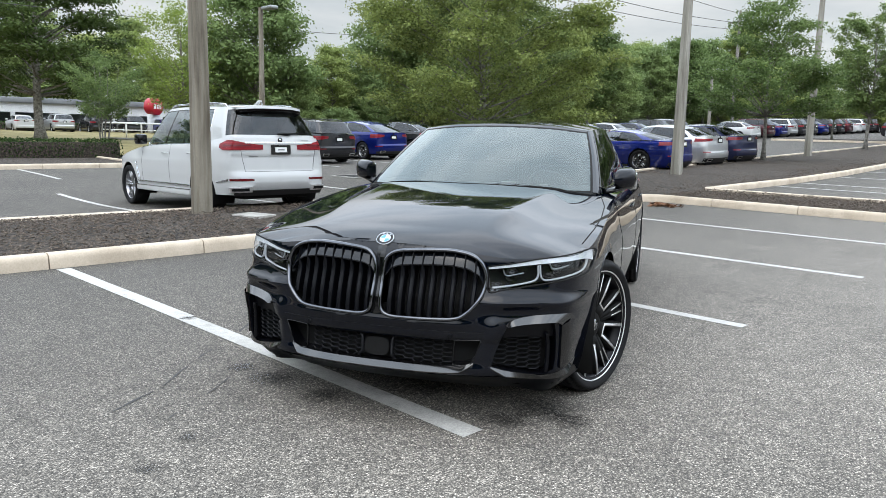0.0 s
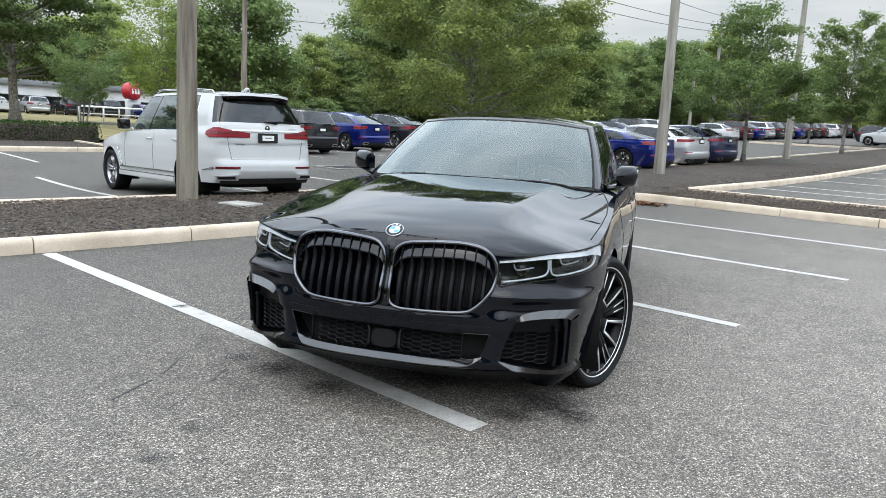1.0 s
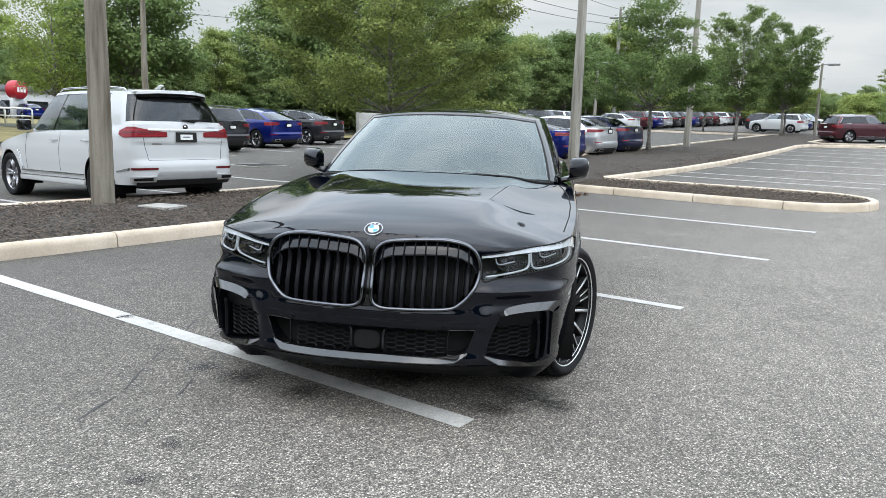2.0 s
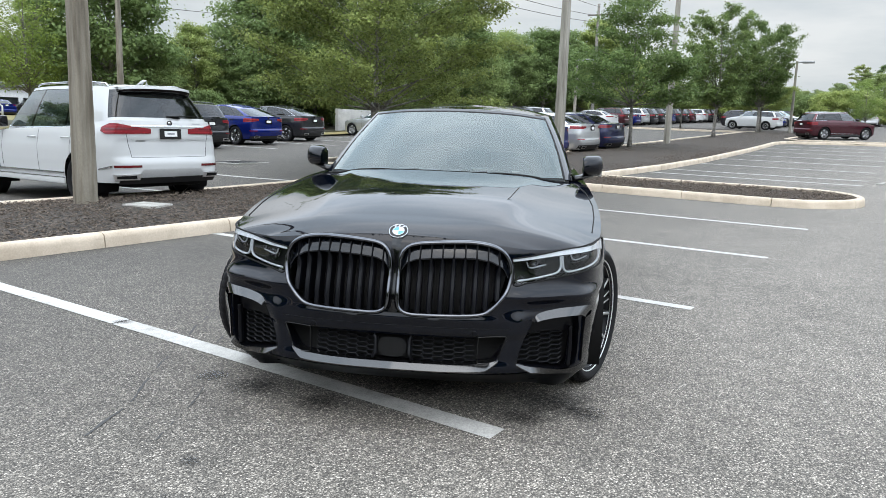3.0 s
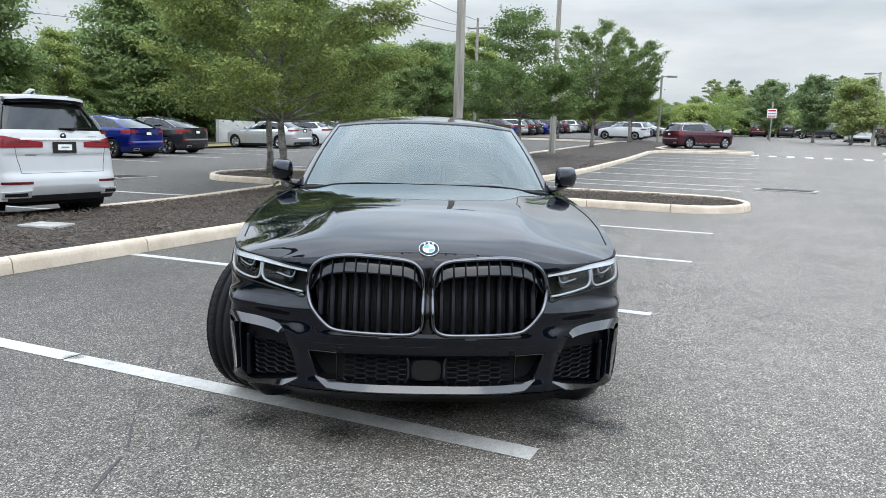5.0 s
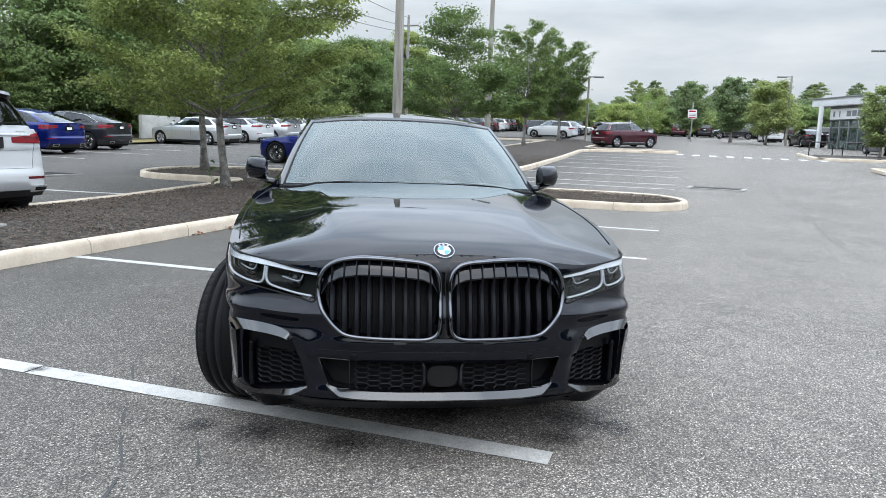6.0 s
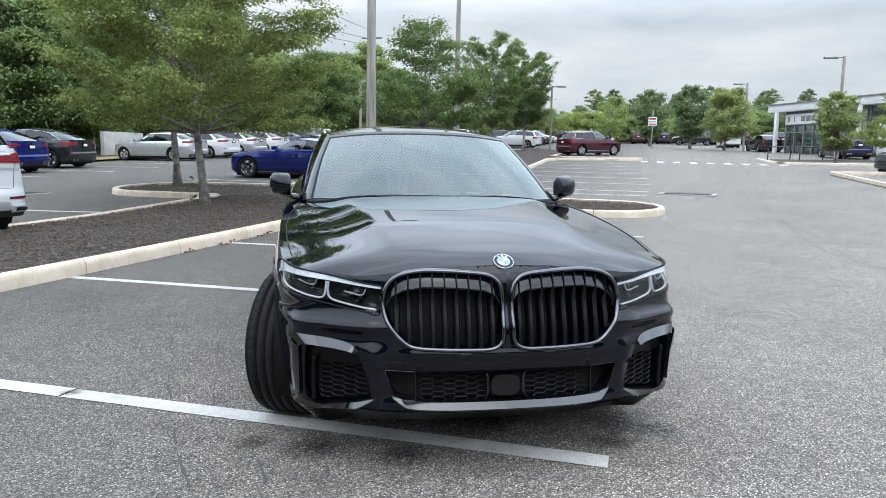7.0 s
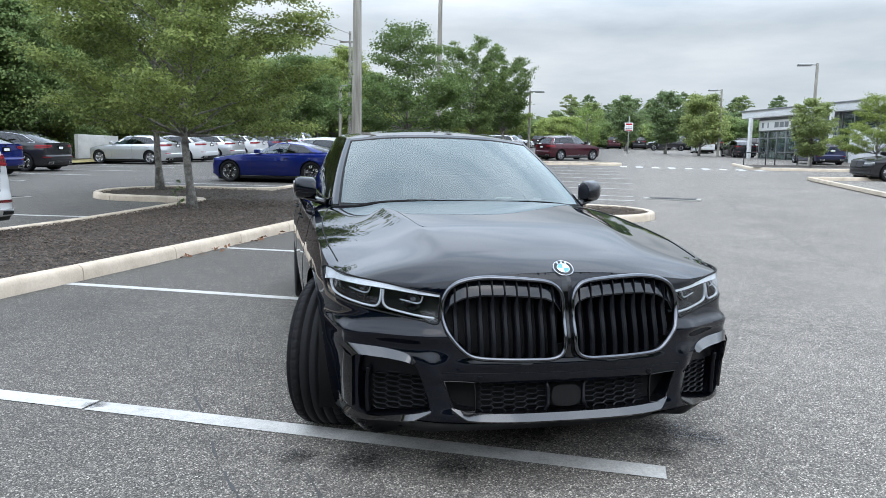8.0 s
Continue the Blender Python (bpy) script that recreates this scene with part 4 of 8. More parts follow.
class Cabin:
    """The glasshouse: nine steps of a base ring and a roof ring, half of it, and the roof's middle line."""

    def __init__(self, base, top, roof, bulge=0.018):
        n = len(base) - 1
        self.u = np.linspace(0, n, n * 10 + 1)
        self.base, self.top_ring = self._by_index(base), self._by_index(top)
        self.roof, self.bulge, self.n = roof, bulge, n

    def _by_index(self, pts):
        p = np.array(pts, float)
        p = np.vstack([p[0] * [1, -1, 1] + [0, 0, 0] if abs(p[0][1]) > 1e-6 else np.array([p[1][0], -p[1][1], p[1][2]]), p, np.array([p[-2][0], -p[-2][1], p[-2][2]])])
        out = []
        for u in np.linspace(0, len(pts) - 1, (len(pts) - 1) * 10 + 1):
            i = min(int(u), len(pts) - 2)
            t = u - i
            a, b, c, d = p[i], p[i + 1], p[i + 2], p[i + 3]
            out.append(0.5 * (2 * b + (c - a) * t + (2 * a - 5 * b + 4 * c - d) * t * t + (3 * b - a - 3 * c + d) * t ** 3))
        return np.array(out)

    def at(self, u, v):
        k = u * 10
        i = np.arange(len(self.u))
        b = np.array([np.interp(k, i, self.base[:, c]) for c in range(3)])
        t = np.array([np.interp(k, i, self.top_ring[:, c]) for c in range(3)])
        p = b + (t - b) * v
        out = np.array([0.25 * (p[0] - (b[0] + t[0]) / 2), 0.0, 0.0])
        mid = np.array([-(0.5 * (self.base[0, 0] + self.base[-1, 0])), 0, 0])
        r = np.array([p[0] + mid[0], p[1] * 2.2, 0])
        n = r / max(np.linalg.norm(r), 1e-6)
        p = p + n * self.bulge * math.sin(math.pi * v)
        p[1] = max(p[1], 0.0)
        return p

    def patch(self, u0, u1, v0, v1, nu, nv, side, lift=0.0, cut=None):
        bm = bmesh.new()
        rows = []
        for a in np.linspace(u0, u1, nu + 1):
            row = []
            for b in np.linspace(0, 1, nv + 1):
                lo, hi = (v0, v1) if cut is None else cut(a, v0, v1)
                p = self.at(a, lo + (hi - lo) * b)
                row.append((p[0], side * p[1], p[2] + lift))
            rows.append(row)
        grid(bm, rows, side < 0)
        return bm

    def both(self, u0, u1, v0, v1, nu, nv, lift=0.0):
        """A patch that crosses the middle line, for front and rear glass."""
        bm = bmesh.new()
        rows = []
        at_front = u0 < 1
        us = list(np.linspace(u0, u1, nu + 1))
        order = [(a, -1) for a in (us[::-1] if at_front else us)] + [(a, 1) for a in (us[1:] if at_front else us[::-1][1:])]
        for a, side in order:
            rows.append([(self.at(a, v0 + (v1 - v0) * b)[0], side * self.at(a, v0 + (v1 - v0) * b)[1], self.at(a, v0 + (v1 - v0) * b)[2] + lift) for b in np.linspace(0, 1, nv + 1)])
        grid(bm, rows, at_front is False)
        bmesh.ops.remove_doubles(bm, verts=bm.verts, dist=0.0005)
        bmesh.ops.recalc_face_normals(bm, faces=bm.faces)
        return bm

    def roof_skin(self, across=8):
        bm = bmesh.new()
        for side in (1, -1):
            rows = []
            for p in self.top_ring[::2]:
                c = curve1(self.roof, p[0])
                rows.append([(p[0], side * p[1] * (1 - k / across), p[2] + (max(c, p[2]) - p[2]) * (1 - (1 - k / across) ** 2.2)) for k in range(across + 1)])
            grid(bm, rows, side > 0)
        bmesh.ops.remove_doubles(bm, verts=bm.verts, dist=0.0008)
        bmesh.ops.dissolve_degenerate(bm, edges=bm.edges, dist=0.0005)
        bmesh.ops.recalc_face_normals(bm, faces=bm.faces)
        return bm


def frame_band(cabin, parts, sides=(1, -1)):
    """Pillars and rails: patches of the glasshouse that carry paint."""
    bm = bmesh.new()
    for u0, u1, v0, v1, nu, nv in parts:
        for side in sides:
            p = cabin.patch(u0, u1, v0, v1, nu, nv, side)
            me = bpy.data.meshes.new("t")
            p.to_mesh(me)
            p.free()
            bm.from_mesh(me)
            bpy.data.meshes.remove(me)
    bmesh.ops.remove_doubles(bm, verts=bm.verts, dist=0.0008)
    bmesh.ops.recalc_face_normals(bm, faces=bm.faces)
    return bm


def tyre_mesh(r, w, rim, grooves=True):
    """A tyre turned round the y axis, with grooves round it and slanted cuts across the ribs."""
    h = w / 2
    prof = [(rim - 0.012, -h * 0.80), (rim + 0.012, -h * 0.90), (rim + (r - rim) * 0.45, -h), (r - 0.026, -h * 0.985), (r - 0.009, -h * 0.90)]
    flat = 0.83 * w
    if grooves:
        ribs = [-0.5, -0.29, -0.09, 0.11, 0.31, 0.5]
        for a, b in zip(ribs, ribs[1:]):
            prof += [(r - 0.022, a * flat + 0.006), (r, a * flat + 0.0075), (r + 0.001, (a + b) / 2 * flat), (r, b * flat - 0.0075), (r - 0.022, b * flat - 0.006)]
    prof += [(r - 0.009, h * 0.90), (r - 0.026, h * 0.985), (rim + (r - rim) * 0.45, h), (rim + 0.012, h * 0.90), (rim - 0.012, h * 0.80)]
    n = 300 if grooves else 72
    bm = bmesh.new()
    rings = []
    for k in range(n):
        row = []
        for rr, y in prof:
            a = 2 * math.pi * (k + (y / h) * 2.6) / n if rr > r - 0.02 else 2 * math.pi * k / n
            cut = 0.005 if grooves and k % 6 == 0 and rr > r - 0.010 and abs(y) > 0.24 * w else 0.0
            row.append(bm.verts.new(((rr - cut) * math.cos(a), y, (rr - cut) * math.sin(a))))
        rings.append(row)
    for p, q in zip(rings, rings[1:] + rings[:1]):
        for j in range(len(prof) - 1):
            bm.faces.new((p[j], p[j + 1], q[j + 1], q[j]))
    return bm


def spoke(bm, a, r0, r1, w0, w1, y0, y1, deep):
    """One wheel spoke as a tapered bar at the angle a, outer face at y0 (hub) to y1 (rim)."""
    m = Matrix.Rotation(-a, 4, "Y")
    vs = []
    for r, w, y in ((r0, w0, y0), ((r0 + r1) / 2, (w0 + w1) / 2, (y0 + y1) / 2 + 0.004), (r1, w1, y1)):
        vs.append([bm.verts.new(m @ Vector((r, yy, s * w * k / 2))) for s, yy, k in ((-1, y - deep, 1.25), (-1, y, 1), (1, y, 1), (1, y - deep, 1.25))])
    for p, q in zip(vs, vs[1:]):
        for k in range(4):
            bm.faces.new((p[k], p[(k + 1) % 4], q[(k + 1) % 4], q[k]))
    bm.faces.new(vs[0][::-1])
    bm.faces.new(vs[-1])


WHEELS = {}


def wheel(parent, style, r, w, rim_r, at, face="polished", body="gloss_black", detail=True):
    """A wheel: axle along y, outer face towards +y. parts: tyre, rim and its pieces."""
    key = (style, r, w, face, body)
    if key not in WHEELS:
        h = w / 2
        mesh = {}
        mesh["tyre"] = mesh_of("tyre", tyre_mesh(r, w, rim_r, style == "multi"), M["rubber"])
        mesh["rim"] = mesh_of("rim", lathe(bmesh.new(), [(rim_r - 0.004, -h * 0.8), (rim_r - 0.03, -h * 0.7), (rim_r - 0.035, h * 0.4), (rim_r - 0.016, h * 0.66), (rim_r - 0.002, h * 0.80), (rim_r + 0.006, h * 0.84), (rim_r + 0.006, h * 0.78)], 64), M["alloy" if style != "multi" else "slat_black"])
        b1, b2 = bmesh.new(), bmesh.new()
        hub, y0, y1 = 0.075, h * 0.50, h * 0.68
        if style == "multi":
            y0, y1 = h * 0.60, h * 0.74
            u_b, u_f, t_b, t_f = bmesh.new(), bmesh.new(), bmesh.new(), bmesh.new()
            for d in (-0.25, 0.25):
                spoke(u_b, d, hub * 1.35, rim_r - 0.008, 0.027, 0.029, y0, y1, 0.04)
                spoke(u_f, d, hub * 1.40, rim_r - 0.010, 0.010, 0.013, y0 + 0.002, y1 + 0.003, 0.003)
            spoke(u_b, 0.0, hub * 0.8, hub * 1.62, 0.070, 0.072, y0, y0 + 0.002, 0.04)
            spoke(u_f, 0.0, hub * 1.44, hub * 1.56, 0.060, 0.066, y0 + 0.002, y0 + 0.005, 0.003)
            for d in (-0.075, 0.075):
                spoke(t_b, d, hub * 0.7, rim_r - 0.010, 0.024, 0.022, y0 - 0.006, y1 - 0.002, 0.03)
                spoke(t_f, d * 1.10, hub * 1.2, rim_r - 0.012, 0.006, 0.007, y0 - 0.004, y1, 0.003)
            turned = []
            for nm, b, mt in (("spoke", u_b, body), ("spoke_face", u_f, face), ("spoke", t_b, body), ("spoke_face", t_f, face)):
                turned.append((nm, mesh_of(nm, b, M[mt])))
            mesh["turned"] = turned
            mesh["rim_edge"] = mesh_of("rim_edge", lathe(bmesh.new(), [(rim_r - 0.008, h * 0.76), (rim_r - 0.002, h * 0.83), (rim_r + 0.004, h * 0.875), (rim_r + 0.007, h * 0.88), (rim_r + 0.008, h * 0.80)], 64), M[face])
        else:
            for k in range(5):
                a = 2 * math.pi * k / 5 + 0.2
                for d in (-0.17, 0.17):
                    spoke(b1, a + d, hub * 0.6, rim_r - 0.012, 0.045, 0.034, y0, y1, 0.05)
                    spoke(b2, a + d, hub, rim_r - 0.014, 0.030, 0.022, y0 + 0.002, y1 + 0.003, 0.004)
        lathe(b1, [(hub + 0.01, y0 - 0.05), (hub, y0 - 0.004), (hub * 0.72, y0 + 0.004), (0.034, y0 + 0.002), (0.001, y0 + 0.002)], 32)
        mesh["spoke_star" if style != "multi" else "hub"] = mesh_of("hub", b1, M[body])
        if style == "multi":
            b2.free()
        else:
            mesh["spoke_star_face"] = mesh_of("spoke_star_face", b2, M[face])
        mesh["hub_cap"] = mesh_of("hub_cap", lathe(bmesh.new(), [(0.032, y0), (0.03, y0 + 0.008), (0.001, y0 + 0.009)], 24), M["chrome"])
        mesh["brake_disc"] = mesh_of("brake_disc", lathe(bmesh.new(), [(rim_r * 0.74, -0.01), (rim_r * 0.74, 0.018), (0.09, 0.018), (0.085, 0.05), (0.03, 0.05)], 48), M["disc"])
        mesh["barrel"] = mesh_of("barrel", lathe(bmesh.new(), [(rim_r - 0.03, -h * 0.7), (0.02, -h * 0.7)], 48), M["matt_black"])
        WHEELS[key] = mesh
    mesh = WHEELS[key]
    top = new("wheel")
    top.empty_display_size = 0.1
    top.parent, top.matrix_basis = parent, at
    for n, me in mesh.items():
        if n == "turned":
            for k, (nm, m2) in enumerate(me):
                for q in range(5):
                    ob = new(nm, m2)
                    ob.parent, ob.matrix_basis = top, pose(0, 0, 0, 0, 72 * q + (36 if k > 1 else 0) + 12, 0)
            continue
        ob = new(n, me)
        ob.parent = top
    return top


def quad_patch(shell, pts, lift, n=1):
    """A closed band of the front wall spanned by a list of (y, z) rows."""
    rows = []
    for row in pts:
        r = []
        for y, z in row:
            p, nn = shell.face(y, z)
            r.append(tuple(p + nn * lift))
        rows.append(r)
    bm = bmesh.new()
    grid(bm, rows)
    bmesh.ops.recalc_face_normals(bm, faces=bm.faces)
    return bm

# ---- the black saloon ----
KIDNEY = [(.020, .60), (.018, .70), (.024, .755), (.045, .788), (.085, .805), (.16, .813), (.25, .818), (.33, .818), (.404, .806), (.452, .780), (.477, .737), (.482, .69), (.475, .648), (.453, .600), (.402, .547), (.36, .529), (.28, .523), (.15, .520), (.075, .521), (.036, .535), (.022, .562)]
LAMP = [(.487, .757), (.587, .771), (.70, .790), (.80, .801), (.862, .806), (.885, .803), (.896, .780), (.884, .714), (.835, .699), (.69, .675), (.56, .657), (.495, .652)]
VENT = [(.585, .498), (.68, .512), (.75, .516), (.776, .508), (.782, .46), (.782, .35), (.776, .295), (.745, .274), (.70, .274), (.60, .295), (.525, .318), (.535, .37), (.56, .44)]
INTAKE = [(.0, .425), (.15, .425), (.35, .428), (.478, .434), (.46, .38), (.436, .326), (.40, .318), (.30, .310), (.15, .308), (.0, .308)]

SEDAN_CABIN = Cabin(
    [(-1.40, 0, 1.005), (-1.47, .42, 1.0), (-1.645, .745, .995), (-1.86, .80, .975), (-2.5, .815, .98), (-3.4, .812, .995), (-4.1, .775, 1.015), (-4.45, .69, 1.06), (-4.62, .42, 1.09), (-4.66, 0, 1.10)],
    [(-2.30, 0, 1.424), (-2.325, .35, 1.414), (-2.39, .600, 1.388), (-2.55, .632, 1.398), (-2.9, .648, 1.412), (-3.4, .632, 1.398), (-3.8, .585, 1.36), (-3.95, .52, 1.335), (-4.02, .3, 1.35), (-4.03, 0, 1.355)],
    [(-2.30, 1.424), (-2.45, 1.447), (-2.7, 1.472), (-3.0, 1.485), (-3.4, 1.470), (-3.8, 1.41), (-4.03, 1.355)])


def hex_mesh(bm, shell, y0, y1, z0, z1, keep, depth, wide=0.060, high=0.0205, thick=0.0016):
    """A honeycomb of thin bars, cells longer than high, on the front wall."""
    def at(y, z):
        p, n = shell.face(y, z)
        return Vector(p - n * depth), Vector(n)
    for c in range(int((y1 - y0) / (wide * 0.75)) + 2):
        for r in range(int((z1 - z0) / high) + 2):
            cy, cz = y0 + c * wide * 0.75, z0 + r * high + (high / 2 if c % 2 else 0)
            k = [(cy - wide / 2, cz), (cy - wide * 0.29, cz + high / 2), (cy + wide * 0.29, cz + high / 2), (cy + wide / 2, cz)]
            for a, b in ((k[0], k[1]), (k[1], k[2]), (k[2], k[3])):
                if not (keep(abs(a[0]), a[1]) and keep(abs(b[0]), b[1])):
                    continue
                (p, n), (q, _) = at(*a), at(*b)
                t = (q - p).normalized()
                s = t.cross(n).normalized() * thick
                d = n * -0.014
                v = [bm.verts.new(x) for x in (p - s, p + s, q + s, q - s, p - s + d, p + s + d, q + s + d, q - s + d)]
                for f in ((0, 1, 2, 3), (0, 3, 7, 4), (1, 5, 6, 2)):
                    bm.faces.new([v[i] for i in f])
    return bm


def outline3(shell, poly, side, lift, n=90):
    pts = spline(poly + [poly[0]], n + 1)[:-1]
    out, ups = [], []
    for y, z in pts:
        p, nn = shell.face(max(y, 1e-4), z)
        out.append(((p + nn * lift) * [1, side, 1]))
        ups.append(nn * [1, side, 1])
    return out, ups


def flat_fill(shell, poly, side, depth, n=10):
    """Fills an outline on the front wall, sunk by depth, by vertical slices."""
    ys = [p[0] for p in poly]
    rows = []
    for y in np.linspace(min(ys) + 1e-3, max(ys) - 1e-3, n * 3):
        zs = []
        for (a, b), (c, d) in zip(poly, poly[1:] + poly[:1]):
            if (a - y) * (c - y) <= 0 and a != c:
                zs.append(b + (d - b) * (y - a) / (c - a))
        if len(zs) < 2:
            continue
        lo, hi = min(zs), max(zs)
        row = []
        for k in range(n + 1):
            p, nn = shell.face(y, lo + (hi - lo) * k / n)
            row.append(tuple((p - nn * depth) * [1, side, 1]))
        rows.append(row)
    bm = bmesh.new()
    grid(bm, rows)
    bmesh.ops.recalc_face_normals(bm, faces=bm.faces)
    return bm


def main_car():
    sh, cb = SEDAN, SEDAN_CABIN
    car = thing("saloon_car", "glossy black luxury saloon with a black twin grille, front wheels turned", "car", pose(*SEDAN_AT, 0.0, 0, 0, SEDAN_HEADING))
    RX, FX, R = -4.07, -0.865, 0.352
    body = part("body", lower_body(sh, [(FX, 0.36, 0.381), (RX, 0.36, 0.381)], [KIDNEY, LAMP, VENT, INTAKE], 190, 110, 84, 64), M["black_paint"], car, "glossy black lacquered body", 28)
    part("roof", cb.roof_skin(), M["black_paint"], car)
    bands = [(2.0, 2.30, 0, 1, 3, 8), (6.35, 7.15, 0, 1, 6, 8), (2.30, 6.35, 0.90, 1.0, 30, 2), (2.30, 6.35, 0.0, 0.10, 30, 2), (0, 2.0, 0.965, 1.0, 20, 1), (7.15, 9, 0.95, 1.0, 12, 1), (7.15, 9, 0.0, 0.06, 12, 1)]
    for nm, bd in zip(("front_pillar", "rear_pillar", "roof_rail", "window_sill", "windscreen_header", "rear_header", "rear_sill"), bands):
        for sides in ((1,), (-1,)) if bd[0] > 1 and bd[1] < 8 else ((1, -1),):
            part(nm, frame_band(cb, [bd], sides), M["black_paint"], car)
    part("windscreen", cb.both(0, 1.93, 0.02, 0.94, 22, 12), M["screen"], car, "windscreen mirroring the grey sky").visible_shadow = False
    part("windscreen_seal", frame_band(cb, [(1.93, 2.0, 0, 1, 1, 10), (0, 1.93, 0.94, 0.965, 14, 1), (0, 1.93, 0.006, 0.02, 14, 1)]), M["matt_black"], car)
    part("rear_window", cb.both(7.2, 9, 0.06, 0.95, 14, 8), M["dark_glass"], car)
    for side in (1, -1):
        for u0, u1 in ((2.34, 4.0), (4.1, 5.7), (5.78, 6.3)):
            part("side_window", cb.patch(u0, u1, 0.10, 0.90, 12, 8, side), M["dark_glass"], car)
        part("door_pillar", cb.patch(4.0, 4.1, 0.10, 0.90, 2, 8, side), M["gloss_black"], car)
        part("door_pillar", cb.patch(5.7, 5.78, 0.10, 0.90, 2, 8, side), M["gloss_black"], car)
        rail = [cb.at(u, 0.085) * [1, side, 1] for u in np.linspace(2.3, 6.3, 40)]
        part("window_trim", tube(bmesh.new(), rail, 0.007, 6), M["gloss_black"], car)
    # grille
    for side in (1, -1):
        pts, ups = outline3(sh, KIDNEY, side, 0.004, 110)
        surround = part("grille_surround", tube(bmesh.new(), pts, 0.0, 10, True, (0.0095, 0.015), ups), M["dark_chrome"], car, "black chrome grille frame")
        part("shutter_panel", flat_fill(sh, KIDNEY, side, 0.066), M["matt_black"], car)
        def span(y):
            zs = [b + (d - b) * (y - a) / (c - a) for (a, b), (c, d) in zip(KIDNEY, KIDNEY[1:] + KIDNEY[:1]) if (a - y) * (c - y) <= 0 and a != c]
            return min(zs), max(zs)
        for k in range(9):
            y = 0.055 + k * 0.0475
            lo, hi = span(y)
            rows = []
            for t in (0, 0.2, 0.4, 0.55, 0.65, 0.72, 0.76, 0.8, 0.84, 0.9, 1):
                p, n = sh.face(y, lo + (hi - lo) * t)
                tang = np.array([-n[1], n[0], 0])
                low = min(1.0, max(0.0, (hi - 0.062 - p[2]) / 0.03))
                fr, w = p - n * (0.001 + 0.008 * low), 0.003 + 0.0075 * low
                rows.append([tuple(q * [1, side, 1]) for q in (fr - n * 0.055 - tang * w, fr - n * 0.006 - tang * w, fr - n * 0.001 - tang * w * 0.55, fr - n * 0.001 + tang * w * 0.55, fr - n * 0.006 + tang * w, fr - n * 0.055 + tang * w)])
            bm = bmesh.new()
            grid(bm, rows)
            bmesh.ops.recalc_face_normals(bm, faces=bm.faces)
            part("grille_slat", bm, M["slat_black"], car, "", 25)
        # sloped covers between the slats, at the top
        cuts = [0.0215] + [0.055 + k * 0.0475 for k in range(9)] + [0.4775]
        for a, b in zip(cuts, cuts[1:]):
            rows = []
            for y in np.linspace(a + 0.0035, b - 0.0035, 6):
                lo, hi = span(y)
                row = []
                for drop, dep in ((0.0, 0.022), (0.020, 0.016), (0.045, 0.009), (0.062, 0.004), (0.068, 0.006), (0.070, 0.016), (0.068, 0.05)):
                    p, n = sh.face(y, max(hi - drop, min(lo + 0.004, hi)))
                    row.append(tuple((p - n * dep) * [1, side, 1]))
                rows.append(row)
            bm = bmesh.new()
            grid(bm, rows)
            bmesh.ops.recalc_face_normals(bm, faces=bm.faces)
            part("grille_cover", bm, M["cover_black"], car, "", 25)
    # centre bar between the two grilles
    bm = bmesh.new()
    rows = []
    for z in np.linspace(0.526, 0.83, 14):
        row = []
        for y in (-.020, -.014, 0, .014, .020):
            p, n = sh.face(abs(y), z)
            row.append((p[0] + 0.010 - abs(y) * 0.45, y, z))
        rows.append(row)
    grid(bm, rows)
    bmesh.ops.recalc_face_normals(bm, faces=bm.faces)
    part("grille_bridge", bm, M["gloss_black"], car)
    # badge
    bx = -0.073
    badge = new("badge")
    badge.parent, badge.matrix_basis = car, pose(bx + 0.008, 0, sh.lid_at(bx, 0) + 0.004, 0, 36, 0)
    def disc(r0, r1, a0, a1, z, n=24):
        b = bmesh.new()
        rows = [[(r * math.cos(a), r * math.sin(a), z) for r in (r0, r1)] for a in np.linspace(a0, a1, n + 1)]
        grid(b, rows)
        bmesh.ops.remove_doubles(b, verts=b.verts, dist=1e-5)
        bmesh.ops.recalc_face_normals(b, faces=b.faces)
        return b
    part("badge_rim", lathe(bmesh.new(), [(0.0405, -0.006), (0.0412, 0.003), (0.040, 0.0045), (0.0385, 0.003)], 48), M["chrome"], badge, at=pose(0, 0, 0, 90, 0, 0))
    part("badge_ring", disc(0.025, 0.0385, 0, 2 * math.pi, 0.002, 48), M["gloss_black"], badge)
    part("badge_inner_ring", disc(0.0235, 0.0255, 0, 2 * math.pi, 0.0035, 48), M["chrome"], badge)
    for k in range(4):
        part("badge_quarter", disc(0.0, 0.0238, k * math.pi / 2, (k + 1) * math.pi / 2, 0.003, 12), M["white" if k % 2 else "blue_enamel"], badge)
    for k in range(3):
        a = math.pi + (k - 1) * 0.55
        part("badge_mark", disc(0.0285, 0.0355, a - 0.11, a + 0.11, 0.003, 4), M["chrome"], badge)
